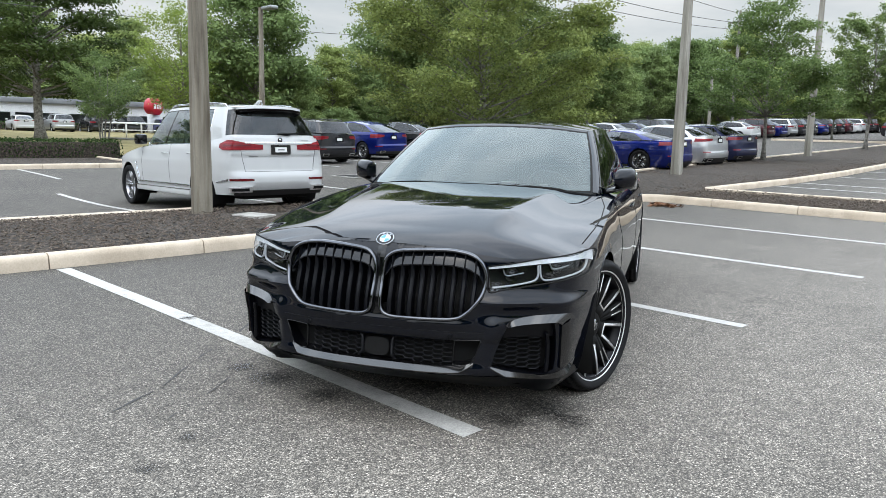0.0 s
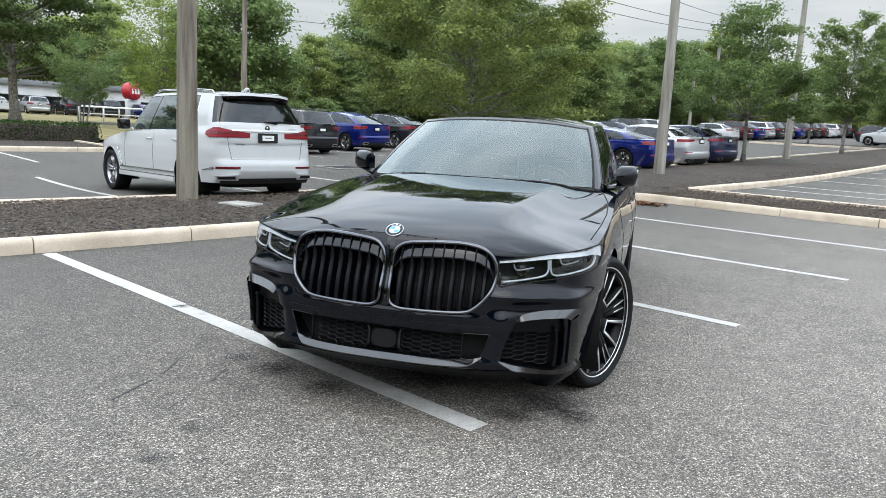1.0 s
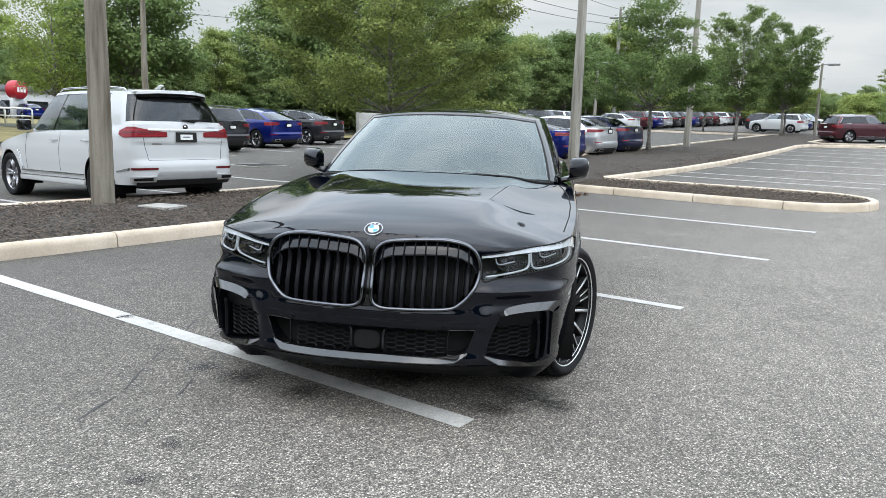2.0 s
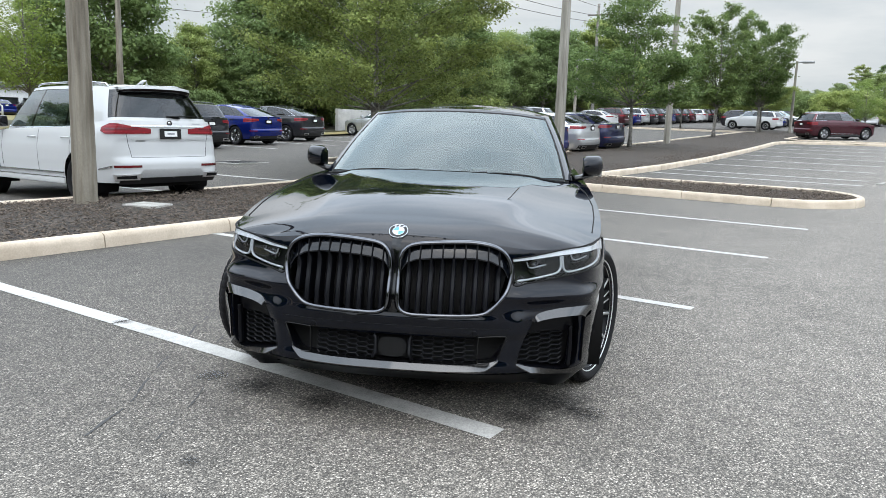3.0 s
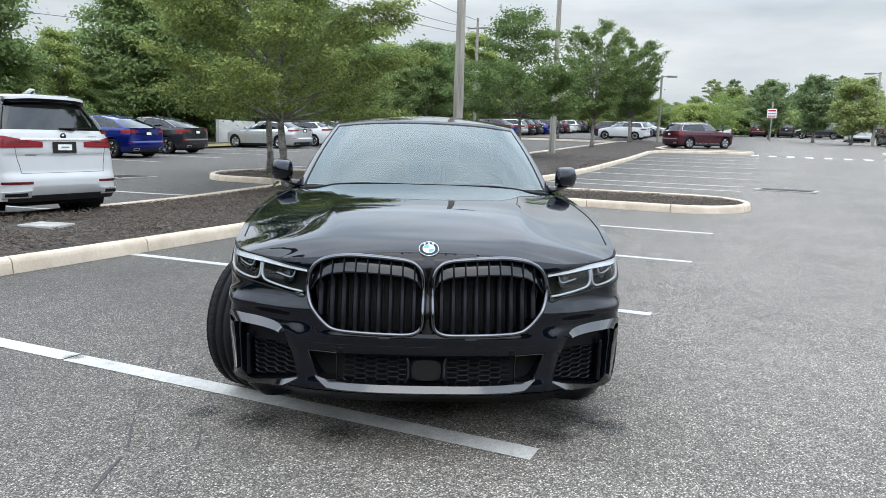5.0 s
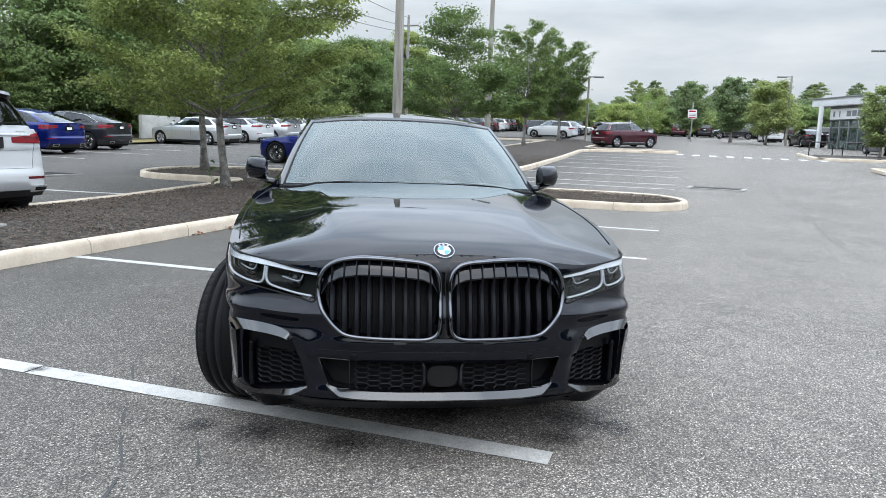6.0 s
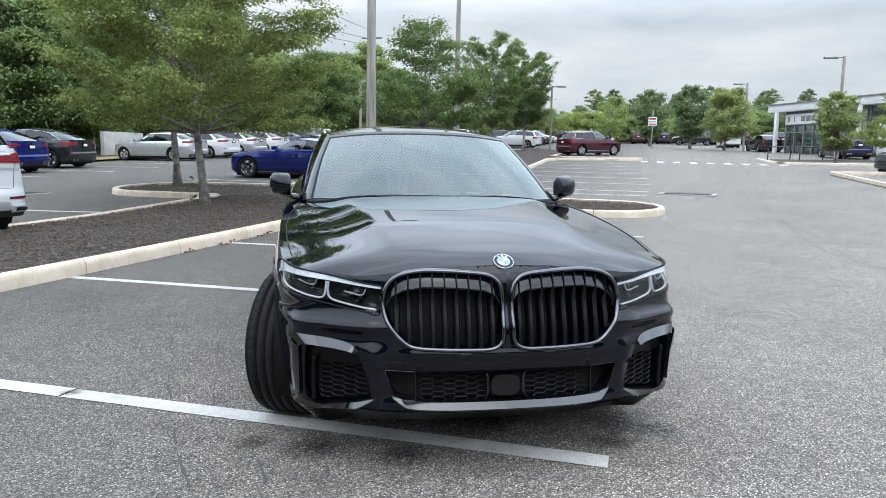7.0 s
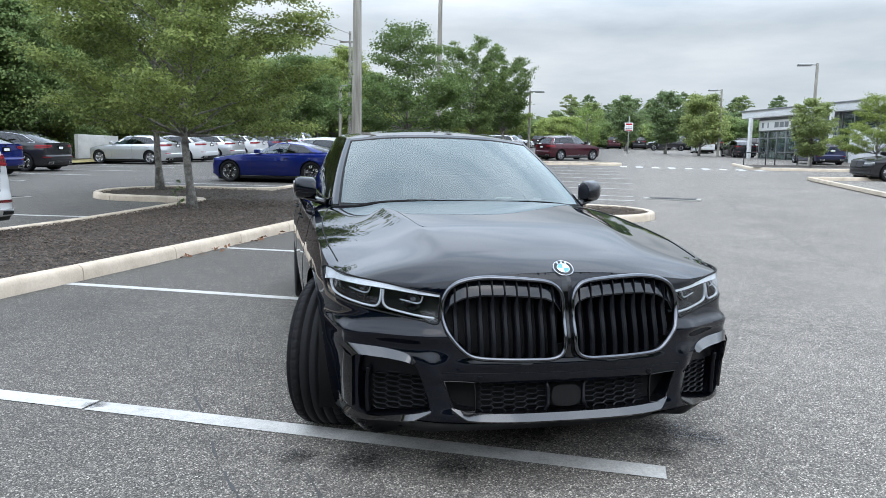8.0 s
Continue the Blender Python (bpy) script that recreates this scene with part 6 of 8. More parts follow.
def kind_of_car(kind):
    if kind in KINDS:
        return KINDS[kind]
    if kind == "suv":
        L, W, kz = 5.13, 0.99, 1.22
        sh = scaled_shell(L, W, kz, 1.28, 0.38, 0.06, [(.3, .10), (.38, .05), (.44, .012), (.52, .0), (.66, .0), (.71, .018), (.75, .045), (.98, .066), (1.02, .052), (1.12, .055), (1.2, .062), (1.28, .085), (1.4, .12)], 1.165, 0.78)
        base = [(-1.32, 0, 1.225), (-1.38, .42, 1.22), (-1.55, .78, 1.18), (-1.8, .86, 1.13), (-2.6, .88, 1.135), (-3.6, .88, 1.145), (-4.42, .855, 1.20), (-4.78, .80, 1.27), (-4.915, .5, 1.275), (-4.955, 0, 1.275)]
        top = [(-2.02, 0, 1.825), (-2.05, .36, 1.815), (-2.14, .60, 1.785), (-2.35, .645, 1.80), (-2.8, .665, 1.81), (-3.6, .66, 1.80), (-4.25, .64, 1.78), (-4.52, .61, 1.76), (-4.66, .36, 1.78), (-4.69, 0, 1.785)]
        roof = [(-2.02, 1.825), (-2.5, 1.858), (-3.2, 1.872), (-4.0, 1.848), (-4.4, 1.82), (-4.69, 1.785)]
        axles, R, w = (-0.90, -4.12), 0.385, 0.28
    elif kind == "crossover":
        L, W, kz = 4.8, 0.955, 1.17
        sh = scaled_shell(L, W, kz, 1.10, 0.25, 0.08)
        base = [(-1.28, 0, 1.17), (-1.34, .42, 1.165), (-1.5, .76, 1.14), (-1.75, .83, 1.11), (-2.5, .85, 1.11), (-3.4, .85, 1.12), (-4.1, .82, 1.14), (-4.5, .75, 1.14), (-4.62, .48, 1.14), (-4.66, 0, 1.14)]
        top = [(-1.95, 0, 1.625), (-1.98, .36, 1.615), (-2.05, .61, 1.59), (-2.25, .65, 1.605), (-2.7, .66, 1.61), (-3.3, .66, 1.60), (-3.9, .64, 1.575), (-4.2, .61, 1.555), (-4.28, .35, 1.57), (-4.3, 0, 1.575)]
        roof = [(-1.95, 1.625), (-2.4, 1.66), (-3.0, 1.67), (-3.8, 1.63), (-4.3, 1.575)]
        axles, R, w = (-0.86, -3.74), 0.37, 0.26
    elif kind == "suv_coupe":
        L, W, kz = 4.85, 0.97, 1.17
        sh = scaled_shell(L, W, kz, 1.13, 0.25, 0.08)
        base = [(-1.28, 0, 1.17), (-1.34, .42, 1.165), (-1.5, .76, 1.14), (-1.75, .83, 1.11), (-2.5, .85, 1.11), (-3.3, .85, 1.12), (-4.0, .82, 1.14), (-4.42, .74, 1.15), (-4.66, .48, 1.15), (-4.70, 0, 1.15)]
        top = [(-1.98, 0, 1.60), (-2.01, .36, 1.59), (-2.08, .61, 1.565), (-2.25, .64, 1.58), (-2.6, .65, 1.585), (-2.95, .64, 1.565), (-3.35, .61, 1.50), (-3.6, .58, 1.455), (-3.7, .34, 1.465), (-3.72, 0, 1.47)]
        roof = [(-1.98, 1.60), (-2.4, 1.635), (-2.8, 1.63), (-3.3, 1.56), (-3.72, 1.47)]
        axles, R, w = (-0.88, -3.8), 0.37, 0.28
    elif kind == "coupe":
        L, W, kz = 4.85, 0.95, 0.95
        sh = scaled_shell(L, W, kz, None, 0.15)
        base = [(-1.50, 0, .955), (-1.57, .42, .95), (-1.74, .73, .935), (-1.95, .78, .925), (-2.4, .79, .93), (-3.0, .785, .95), (-3.6, .74, .98), (-3.95, .64, 1.0), (-4.3, .42, 1.015), (-4.35, 0, 1.02)]
        top = [(-2.35, 0, 1.31), (-2.37, .33, 1.30), (-2.42, .56, 1.28), (-2.5, .58, 1.285), (-2.7, .59, 1.285), (-2.95, .57, 1.265), (-3.2, .53, 1.23), (-3.35, .49, 1.205), (-3.42, .3, 1.215), (-3.43, 0, 1.22)]
        roof = [(-2.35, 1.31), (-2.7, 1.335), (-3.0, 1.31), (-3.43, 1.22)]
        axles, R, w = (-0.83, -3.66), 0.35, 0.27
    else:
        L, W, kz = 4.94, 0.934, 1.0
        sh = scaled_shell(L, W, kz, None, 0.17)
        fx = L / 5.26
        base = ring([(-1.40, 0, 1.005), (-1.47, .42, 1.0), (-1.645, .745, .995), (-1.86, .79, .975), (-2.5, .80, .98), (-3.4, .80, .995), (-4.1, .765, 1.015), (-4.45, .69, 1.06), (-4.62, .42, 1.085), (-4.66, 0, 1.09)], fx, 0.985, 1)
        top = ring([(-2.30, 0, 1.424), (-2.325, .35, 1.414), (-2.39, .600, 1.388), (-2.55, .632, 1.398), (-2.9, .648, 1.412), (-3.4, .632, 1.398), (-3.8, .585, 1.36), (-3.95, .52, 1.335), (-4.02, .3, 1.35), (-4.03, 0, 1.355)], fx, 1, 1)
        roof = [(x * fx, z) for x, z in ((-2.30, 1.424), (-2.45, 1.442), (-2.7, 1.462), (-3.0, 1.472), (-3.4, 1.456), (-3.8, 1.40), (-4.03, 1.355))]
        axles, R, w = (-0.82, -3.8), 0.345, 0.25
    KINDS[kind] = (L, W, sh, Cabin(base, top, roof), axles, R, w)
    return KINDS[kind]


def tail_at(sh, y, z):
    s = np.linspace(0.8, 1.0, 200)
    w = sh.wall(s, np.full(200, float(z)))
    k = np.argmin(abs(w[:, 1] - abs(y)))
    return np.array([w[k, 0], math.copysign(w[k, 1], y) if y else 0.0, z])


def tail_patch(sh, ys, zs, lift):
    rows = []
    for y in ys:
        rows.append([tuple(tail_at(sh, y, z) + np.array([-lift * math.cos(min(1.3, abs(y) * 0.9)), math.copysign(lift * math.sin(min(1.3, abs(y) * 0.9)), y), 0])) for z in zs])
    bm = bmesh.new()
    grid(bm, rows)
    bmesh.ops.recalc_face_normals(bm, faces=bm.faces)
    return bm


def tail_lamp(sh, car, side, W, inner, zl, lite):
    """A red lamp that tapers towards the middle, a dark band through it and a paler edge."""
    def lens(y0, y1, cut0, cut1, lift, n=14):
        rows = []
        for v in np.linspace(y0, y1, n):
            t = (v - inner) / (0.955 - inner)
            lo, hi = zl[0] + (zl[1] - zl[0]) * 0.38 * (1 - t) ** 1.5, zl[1] - (zl[1] - zl[0]) * 0.12 * (1 - t)
            zs = lo + (hi - lo) * np.linspace(cut0, cut1, 4)
            row = []
            for z in zs:
                p = tail_at(sh, v * W, z)
                a = min(1.3, v * W * 0.9)
                row.append((p[0] - lift * math.cos(a), side * (p[1] + lift * math.sin(a)), p[2]))
            rows.append(row)
        bm = bmesh.new()
        grid(bm, rows)
        bmesh.ops.recalc_face_normals(bm, faces=bm.faces)
        return bm
    lamp = part("tail_lamp", lens(inner, 0.955, 0, 1, 0.012), M["red_lens"], car, "red tail lamp")
    if not lite:
        part("lamp_band", lens(inner + 0.03, 0.94, 0.40, 0.52, 0.015), M["dark_red"], lamp)
        part("light_bar", lens(inner + 0.05, 0.93, 0.70, 0.78, 0.015), M["pale_red"], lamp)


def tail_run(sh, side, ss, lo, hi, lift, nz=4):
    """A raised band on the tail wall that may run round the corner; lo and hi give its heights along 0 to 1."""
    ss = np.asarray(ss, float)
    rows = []
    for k, s in enumerate(ss):
        t = k / (len(ss) - 1)
        zs = np.linspace(lo(t), hi(t), nz)
        p = sh.wall(np.full(nz, s), zs)
        a, b = sh.wall(max(s - 0.004, 0), zs.mean()), sh.wall(min(s + 0.004, 1), zs.mean())
        d = b - a
        n = np.array([d[1], -d[0], 0.0])
        n /= max(np.linalg.norm(n), 1e-9)
        if n[1] < -1e-6 or (abs(n[1]) < 1e-6 and n[0] > 0):
            n = -n
        if n[0] > 0.2:
            n = -n
        up = lift * (1.0 if 0 < k < len(ss) - 1 else 0.25)
        row = [p[0] - n * 0.004] + [q + n * up for q in p] + [p[-1] - n * 0.004]
        rows.append([tuple(q * [1, side, 1]) for q in row])
    bm = bmesh.new()
    grid(bm, rows)
    bmesh.ops.recalc_face_normals(bm, faces=bm.faces)
    return bm


def s_at(sh, z, y=None, x=None):
    """Where along the wall the tail reaches a distance y from the middle, or the flank reaches x."""
    s = np.linspace(0.55, 1.0, 900)
    w = sh.wall(s, np.full(900, float(z)))
    if y is not None:
        k = np.argmin(abs(w[:, 1] - y) + (w[:, 0] > -3.5) * 9)
    else:
        k = np.argmin(abs(w[:, 0] - x) + (s > 0.97) * 9)
    return float(s[k])


def large_suv_tail(sh, cb, car, W, mat):
    """Tailgate and bumper of the large sport utility car."""
    const = lambda v: (lambda t: v)
    for side in (1, -1):
        ss = np.linspace(s_at(sh, 1.15, y=0.31), s_at(sh, 1.15, x=-4.66), 30)
        lamp = part("tail_lamp", tail_run(sh, side, ss, lambda t: 1.08 + 0.012 * (1 - t) + 0.05 * max(0, t - 0.85) / 0.15, lambda t: 1.165 + 0.075 * min(1, t / 0.62) ** 1.3 - 0.06 * max(0, t - 0.8) / 0.2, 0.012), M["red_lens"], car, "slim red tail lamp that wraps the corner")
        part("light_bar", tail_run(sh, side, ss[1:-2], lambda t: 1.108, lambda t: 1.118, 0.0145, 2), M["pale_red"], lamp)
        part("light_bar", tail_run(sh, side, ss[8:-3], lambda t: 1.19, lambda t: 1.203, 0.0145, 2), M["pale_red"], lamp)
        part("lamp_band", tail_run(sh, side, ss[6:-3], lambda t: 1.15, lambda t: 1.166, 0.0145, 2), M["dark_red"], lamp)
        ss = np.linspace(s_at(sh, 0.61, y=0.50), s_at(sh, 0.61, y=0.86), 10)
        part("reflector", tail_run(sh, side, ss, const(0.60), const(0.635), 0.008, 2), M["dark_red"], car)
        ss = np.linspace(s_at(sh, 0.61, y=0.87), s_at(sh, 0.61, x=-4.62), 16)
        part("bumper_trim", tail_run(sh, side, ss, lambda t: 0.60 - 0.035 * t, lambda t: 0.635 - 0.055 * t, 0.012, 2), M["chrome"], car, "bright chrome bumper blade")
        ss = np.linspace(s_at(sh, 0.47, y=0.53), s_at(sh, 0.47, y=0.86), 12)
        part("exhaust", tail_run(sh, side, ss, lambda t: 0.42, lambda t: 0.51 - 0.012 * t, 0.022, 3), M["polished"], car, "chrome exhaust surround")
        part("exhaust_hole", tail_run(sh, side, ss[1:-1], lambda t: 0.44, lambda t: 0.49 - 0.012 * t, 0.028, 3), M["matt_black"], car)
        part("tailgate_script", tail_patch(sh, [side * v for v in np.linspace(0.40, 0.55, 4)], (0.975, 0.995) if side > 0 else (1.235, 1.25), 0.004), M["steel"], car, "small unreadable grey script")
    both = lambda y0, z0, z1, lift, nz=3: tail_patch(sh, np.linspace(-y0, y0, 24), np.linspace(z0, z1, nz), lift)
    part("tailgate_strip", both(0.60, 1.188, 1.215, 0.018), M["chrome"], car, "chrome strip across the tailgate")
    part("bumper_insert", both(0.50, 0.455, 0.575, 0.014), M["silver_paint"], car, "silver bumper insert")
    part("rear_apron", both(0.80, 0.36, 0.45, 0.004), M["trim_black"], car, "dark rear apron")
    part("number_plate", both(0.175, 1.015, 1.165, 0.016), M["gloss_black"], car, "dark dealer plate holder")
    part("plate_card", both(0.105, 1.05, 1.13, 0.020), M["white"], car, "white paper plate")
    part("plate_mark", both(0.06, 1.08, 1.1, 0.022, 2), M["bld_grey"], car)
    for zz in (0.745, 0.985):
        line = [(v, zz + (0.02 if zz > 0.8 else 0.0) * (v / 0.62) ** 2) for v in np.linspace(-0.62, 0.62, 21)]
        part("tailgate_seam", tube(bmesh.new(), [tuple(tail_at(sh, v, z2) + np.array([-0.0005, 0, 0])) for v, z2 in line], 0.004 if zz < 0.8 else 0.0022, 6), M["trim_black"] if zz < 0.8 else M["steel"], car)
    for sg in (1, -1):
        line = [(sg * (0.62 + 0.09 * ((z2 - 0.745) / 0.5)), z2) for z2 in np.linspace(0.745, 1.24, 14)]
        part("tailgate_seam", tube(bmesh.new(), [tuple(tail_at(sh, v, z2) + np.array([-0.0005, 0, 0])) for v, z2 in line], 0.0035, 6), M["trim_black"], car)
    p = tail_at(sh, 0, 1.24)
    part("badge", lathe(bmesh.new(), [(0.04, -0.004), (0.042, 0.006), (0.036, 0.009), (0.02, 0.009), (0.001, 0.009)], 28), M["gloss_black"], car, at=pose(p[0] - 0.004, 0, 1.245, 0, 0, 90))
    part("badge_middle", lathe(bmesh.new(), [(0.024, 0.0), (0.024, 0.0115), (0.001, 0.0115)], 20), M["chrome"], car, at=pose(p[0] - 0.004, 0, 1.245, 0, 0, 90))
    part("wiper", tube(bmesh.new(), [tuple(cb.at(8.6, 0.09) * [1, -1, 1] + np.array([-0.03, 0, 0])), tuple(cb.at(8.95, 0.11) + np.array([-0.035, 0, 0.01])), tuple(cb.at(8.3, 0.13) * [1, -1, 1] + np.array([-0.03, -0.12, 0.02]))], 0.013, 6), M["matt_black"], car)
    rows = []
    for u, sg in [(7.0, 1), (7.4, 1), (8, 1), (8.5, 1), (9, 1), (8.5, -1), (8, -1), (7.4, -1), (7.0, -1)]:
        q = cb.at(u, 1.0)
        rows.append([(q[0] + 0.06, sg * q[1], q[2] + 0.012), (q[0] - 0.06, sg * q[1] * 0.985, q[2] + 0.022), (q[0] - 0.15, sg * q[1] * 0.97, q[2] + 0.006), (q[0] - 0.162, sg * q[1] * 0.965, q[2] - 0.035), (q[0] - 0.02, sg * q[1] * 0.95, q[2] - 0.07)])
    bm = bmesh.new()
    grid(bm, rows)
    bmesh.ops.recalc_face_normals(bm, faces=bm.faces)
    part("roof_spoiler", bm, mat, car, "white roof spoiler")
    rows = [[tuple(np.array(r[3]) + [0.001, 0, 0]), tuple(np.array(r[3]) + [0.012, 0, -0.045]), tuple(np.array(r[4]) + [0.01, 0, -0.05])] for r in rows]
    bm = bmesh.new()
    grid(bm, rows)
    part("spoiler_blade", bm, M["gloss_black"], car, "gloss black blade under the spoiler")
    bm = bmesh.new()
    tube(bm, [(-4.22, 0, 1.82), (-4.36, 0, 1.885), (-4.44, 0, 1.888), (-4.45, 0, 1.83)], [0.035, 0.024, 0.012, 0.02], 8)
    part("roof_aerial", bm, mat, car)


def parked_car(kind, paint_name, x, y, heading, label, name="parked_car", rim=("polished", "gloss_black"), tags=(), group="parked cars", chrome=False, lite=False):
    """A car with its nose at local x = 0, placed by the middle of its length."""
    L, W, sh, cb, axles, R, w = kind_of_car(kind)
    z = G(x, y)
    ch, sn = math.cos(radians(heading)), math.sin(radians(heading))
    zf, zr = G(x + 1.5 * ch, y + 1.5 * sn), G(x - 1.5 * ch, y - 1.5 * sn)
    zl, zr2 = G(x - sn * 0.8, y + ch * 0.8), G(x + sn * 0.8, y - ch * 0.8)
    at = pose(x, y, (zf + zr) / 2, 0, 0, heading) @ pose(0, 0, 0, math.degrees(math.atan2(zl - zr2, 1.6)), -math.degrees(math.atan2(zf - zr, 3.0)), 0)
    car = thing(name, label, "car", at @ pose(L / 2, 0, 0), group)
    mat = M[paint_name]
    suv = kind in ("suv", "crossover", "suv_coupe")
    Ra = R + (0.05 if suv else 0.035)
    arches = [(a, R + 0.01, Ra) for a in axles]
    part("body", lower_body(sh, arches, (), 40, 60 if lite else 120, 22 if lite else 34, 8), mat, car, "", 30)
    part("roof", cb.roof_skin(6), mat, car)
    rear_u, glass_u = (6.55, 7.12) if kind != "suv" else (5.72, 6.85)
    bands = [(2.0, 2.28, 0, 1, 2, 6), (rear_u, glass_u, 0, 1, 5, 6), (2.28, rear_u, 0.92, 1.0, 24, 1), (2.28, rear_u, 0.0, 0.06, 24, 1), (0, 2.0, 0.97, 1.0, 12, 1), (glass_u, 9, 0.93, 1.0, 10, 1), (glass_u, 9, 0.0, 0.05 if kind != "suv" else 0.1, 10, 1)]
    if lite:
        part("cabin_frame", frame_band(cb, bands), mat, car)
    else:
        for nm, bd in zip(("front_pillar", "rear_pillar", "roof_rail", "window_sill", "windscreen_header", "rear_header", "rear_sill"), bands):
            for sides in ((1,), (-1,)) if bd[0] > 1 and bd[1] < 8 else ((1, -1),):
                part(nm, frame_band(cb, [bd], sides), mat, car)
    part("windscreen", cb.both(0, 2.0, 0.0, 0.97, 14, 8), M["screen"], car)
    part("rear_window", cb.both(glass_u, 9, 0.10 if kind == "suv" else 0.05, 0.93, 14, 6), M["dark_glass"], car)
    cuts = ((2.32, 3.85), (3.93, 4.98), (5.04, rear_u)) if kind == "suv" else ((2.32, 4.0), (4.1, 5.55), (5.65, rear_u)) if kind != "coupe" else ((2.32, 4.6), (4.75, 6.2))
    for side in (1, -1):
        for u0, u1 in cuts:
            part("side_window", cb.patch(u0, u1, 0.06, 0.92, 10, 6, side), M["side_glass" if u0 < 3 or kind == "suv" else "dark_glass"], car)
        for (a, u0), (u1, b) in zip(cuts, cuts[1:]):
            part("door_pillar", cb.patch(u0, u1, 0.06, 0.92, 2, 6, side), M["gloss_black"], car)
        if kind == "coupe":
            part("quarter_panel", cb.patch(6.2, rear_u, 0.06, 0.92, 4, 6, side), mat, car)
        rail = [cb.at(u, 0.05) * [1, side, 1] for u in np.linspace(2.3, rear_u, 30)]
        part("window_trim", tube(bmesh.new(), rail, 0.009, 6), M["chrome" if chrome else "gloss_black"], car)
        if chrome:
            rail = [cb.at(u, 0.93) * [1, side, 1] for u in np.linspace(2.3, rear_u, 30)] + [cb.at(rear_u, v) * [1, side, 1] for v in np.linspace(0.9, 0.06, 10)]
            part("window_trim", tube(bmesh.new(), rail, 0.009, 6), M["chrome"], car)
        if kind in ("suv", "crossover"):
            pts = [cb.at(u, 1.0) * [1, side * 0.94, 1] + np.array([0, 0, h]) for u, h in ((2.5, 0.0), (2.7, 0.04), (3.5, 0.055), (5.0, 0.055), (6.2, 0.045), (6.5, 0.0))]
            part("roof_rail", tube(bmesh.new(), [tuple(p) for p in spline(pts, 24)], 0.015, 8), M["chrome" if chrome else "gloss_black"], car)
        # mirror
        p = cb.at(2.45, 0.0)
        bm = bmesh.new()
        box(bm, p[0] - 0.10, p[0] + 0.08, *sorted((side * (p[1] + 0.04), side * (p[1] + 0.24))), p[2] + 0.01, p[2] + (0.20 if kind == "suv" else 0.15), 0.04)
        part("door_mirror", bm, mat if not chrome else M["gloss_black"], car)
        # headlight on the front corner
        zf = sh.edge(0.12)
        rows = []
        for t in np.linspace(0.075, 0.145, 10):
            rows.append([tuple(sh.wall(t, zz) * [1, side, 1] + np.array([0.004, 0.003 * side, 0])) for zz in np.linspace(zf * 0.84, zf * 0.965, 4)])
        bm = bmesh.new()
        grid(bm, rows)
        bmesh.ops.recalc_face_normals(bm, faces=bm.faces)
        part("headlight", bm, M["chrome"], car)
        # door seams and handles
        for xd in () if lite else (0.32, 0.565, 0.76) if kind != "coupe" else (0.33, 0.64):
            s = np.linspace(0.2, 0.85, 300)
            ln = []
            for zz in np.linspace(sh.floor + 0.1, float(sh.edge(0.5)) - 0.01, 16):
                ww = sh.wall(s, np.full(300, zz))
                k = np.argmin(abs(ww[:, 0] + xd * L))
                ln.append((ww[k, 0], side * (ww[k, 1] + 0.0005), zz))
            part("shut_line", tube(bmesh.new(), ln, 0.003, 5), M["matt_black"], car)
        for xh in () if lite else ((0.53, 0.735) if kind != "coupe" else (0.58,)):
            zz = float(sh.edge(0.5)) - 0.13
            ww = sh.wall(s, np.full(300, zz))
            k = np.argmin(abs(ww[:, 0] + xh * L))
            bm = bmesh.new()
            tube(bm, [(-xh * L - .11, side * (ww[k, 1] - .004), zz), (-xh * L - .09, side * (ww[k, 1] + .03), zz), (-xh * L + .09, side * (ww[k, 1] + .03), zz), (-xh * L + .11, side * (ww[k, 1] - .004), zz)], 0.012, 6)
            part("door_handle", bm, mat, car)
        # sill
        bm = bmesh.new()
        box(bm, axles[1] + Ra, axles[0] - Ra, *sorted((side * (W - 0.10), side * (W - 0.005))), sh.floor - (0.06 if suv else 0.02), sh.floor + (0.05 if suv else 0.09), 0.02)
        part("sill", bm, mat if kind == "suv" else M["trim_black" if suv else "gloss_black"], car)
        if chrome:
            bm = bmesh.new()
            box(bm, axles[1] + Ra, axles[0] - Ra - 0.1, *sorted((side * (W - 0.02), side * (W + 0.006))), sh.floor + 0.10, sh.floor + 0.125, 0.005)
            part("sill_strip", bm, M["chrome"], car)
    # tail lamps, plate, bumper
    te = float(sh.edge(1.0))
    if kind == "suv":
        large_suv_tail(sh, cb, car, W, mat)
    else:
        ex = 0.05
        zl = (te - 0.17, te - 0.06) if not suv else (te - 0.20, te - 0.055)
        for side in (1, -1):
            tail_lamp(sh, car, side, W, 0.50, zl, lite)
            if lite:
                continue
            part("reflector", tail_patch(sh, [side * v for v in np.linspace(0.62 * W, 0.9 * W, 6)], (0.50 * te, 0.53 * te), 0.006), M["red_lens"], car)
            part("exhaust", tail_patch(sh, [side * v for v in np.linspace(0.48 * W, 0.74 * W, 6)], np.linspace(sh.floor + ex, sh.floor + ex + 0.09, 3), 0.02), M["polished"], car, "chrome exhaust surround")
            part("exhaust_hole", tail_patch(sh, [side * v for v in np.linspace(0.51 * W, 0.71 * W, 6)], np.linspace(sh.floor + ex + 0.015, sh.floor + ex + 0.075, 3), 0.026), M["matt_black"], car)
        part("rear_apron", tail_patch(sh, np.linspace(-0.86 * W, 0.86 * W, 30), np.linspace(sh.floor, sh.floor + (0.12 if suv else 0.17), 4), 0.006), M["trim_black"], car, "dark rear apron")
        zp = te - 0.27 if suv else te - 0.22
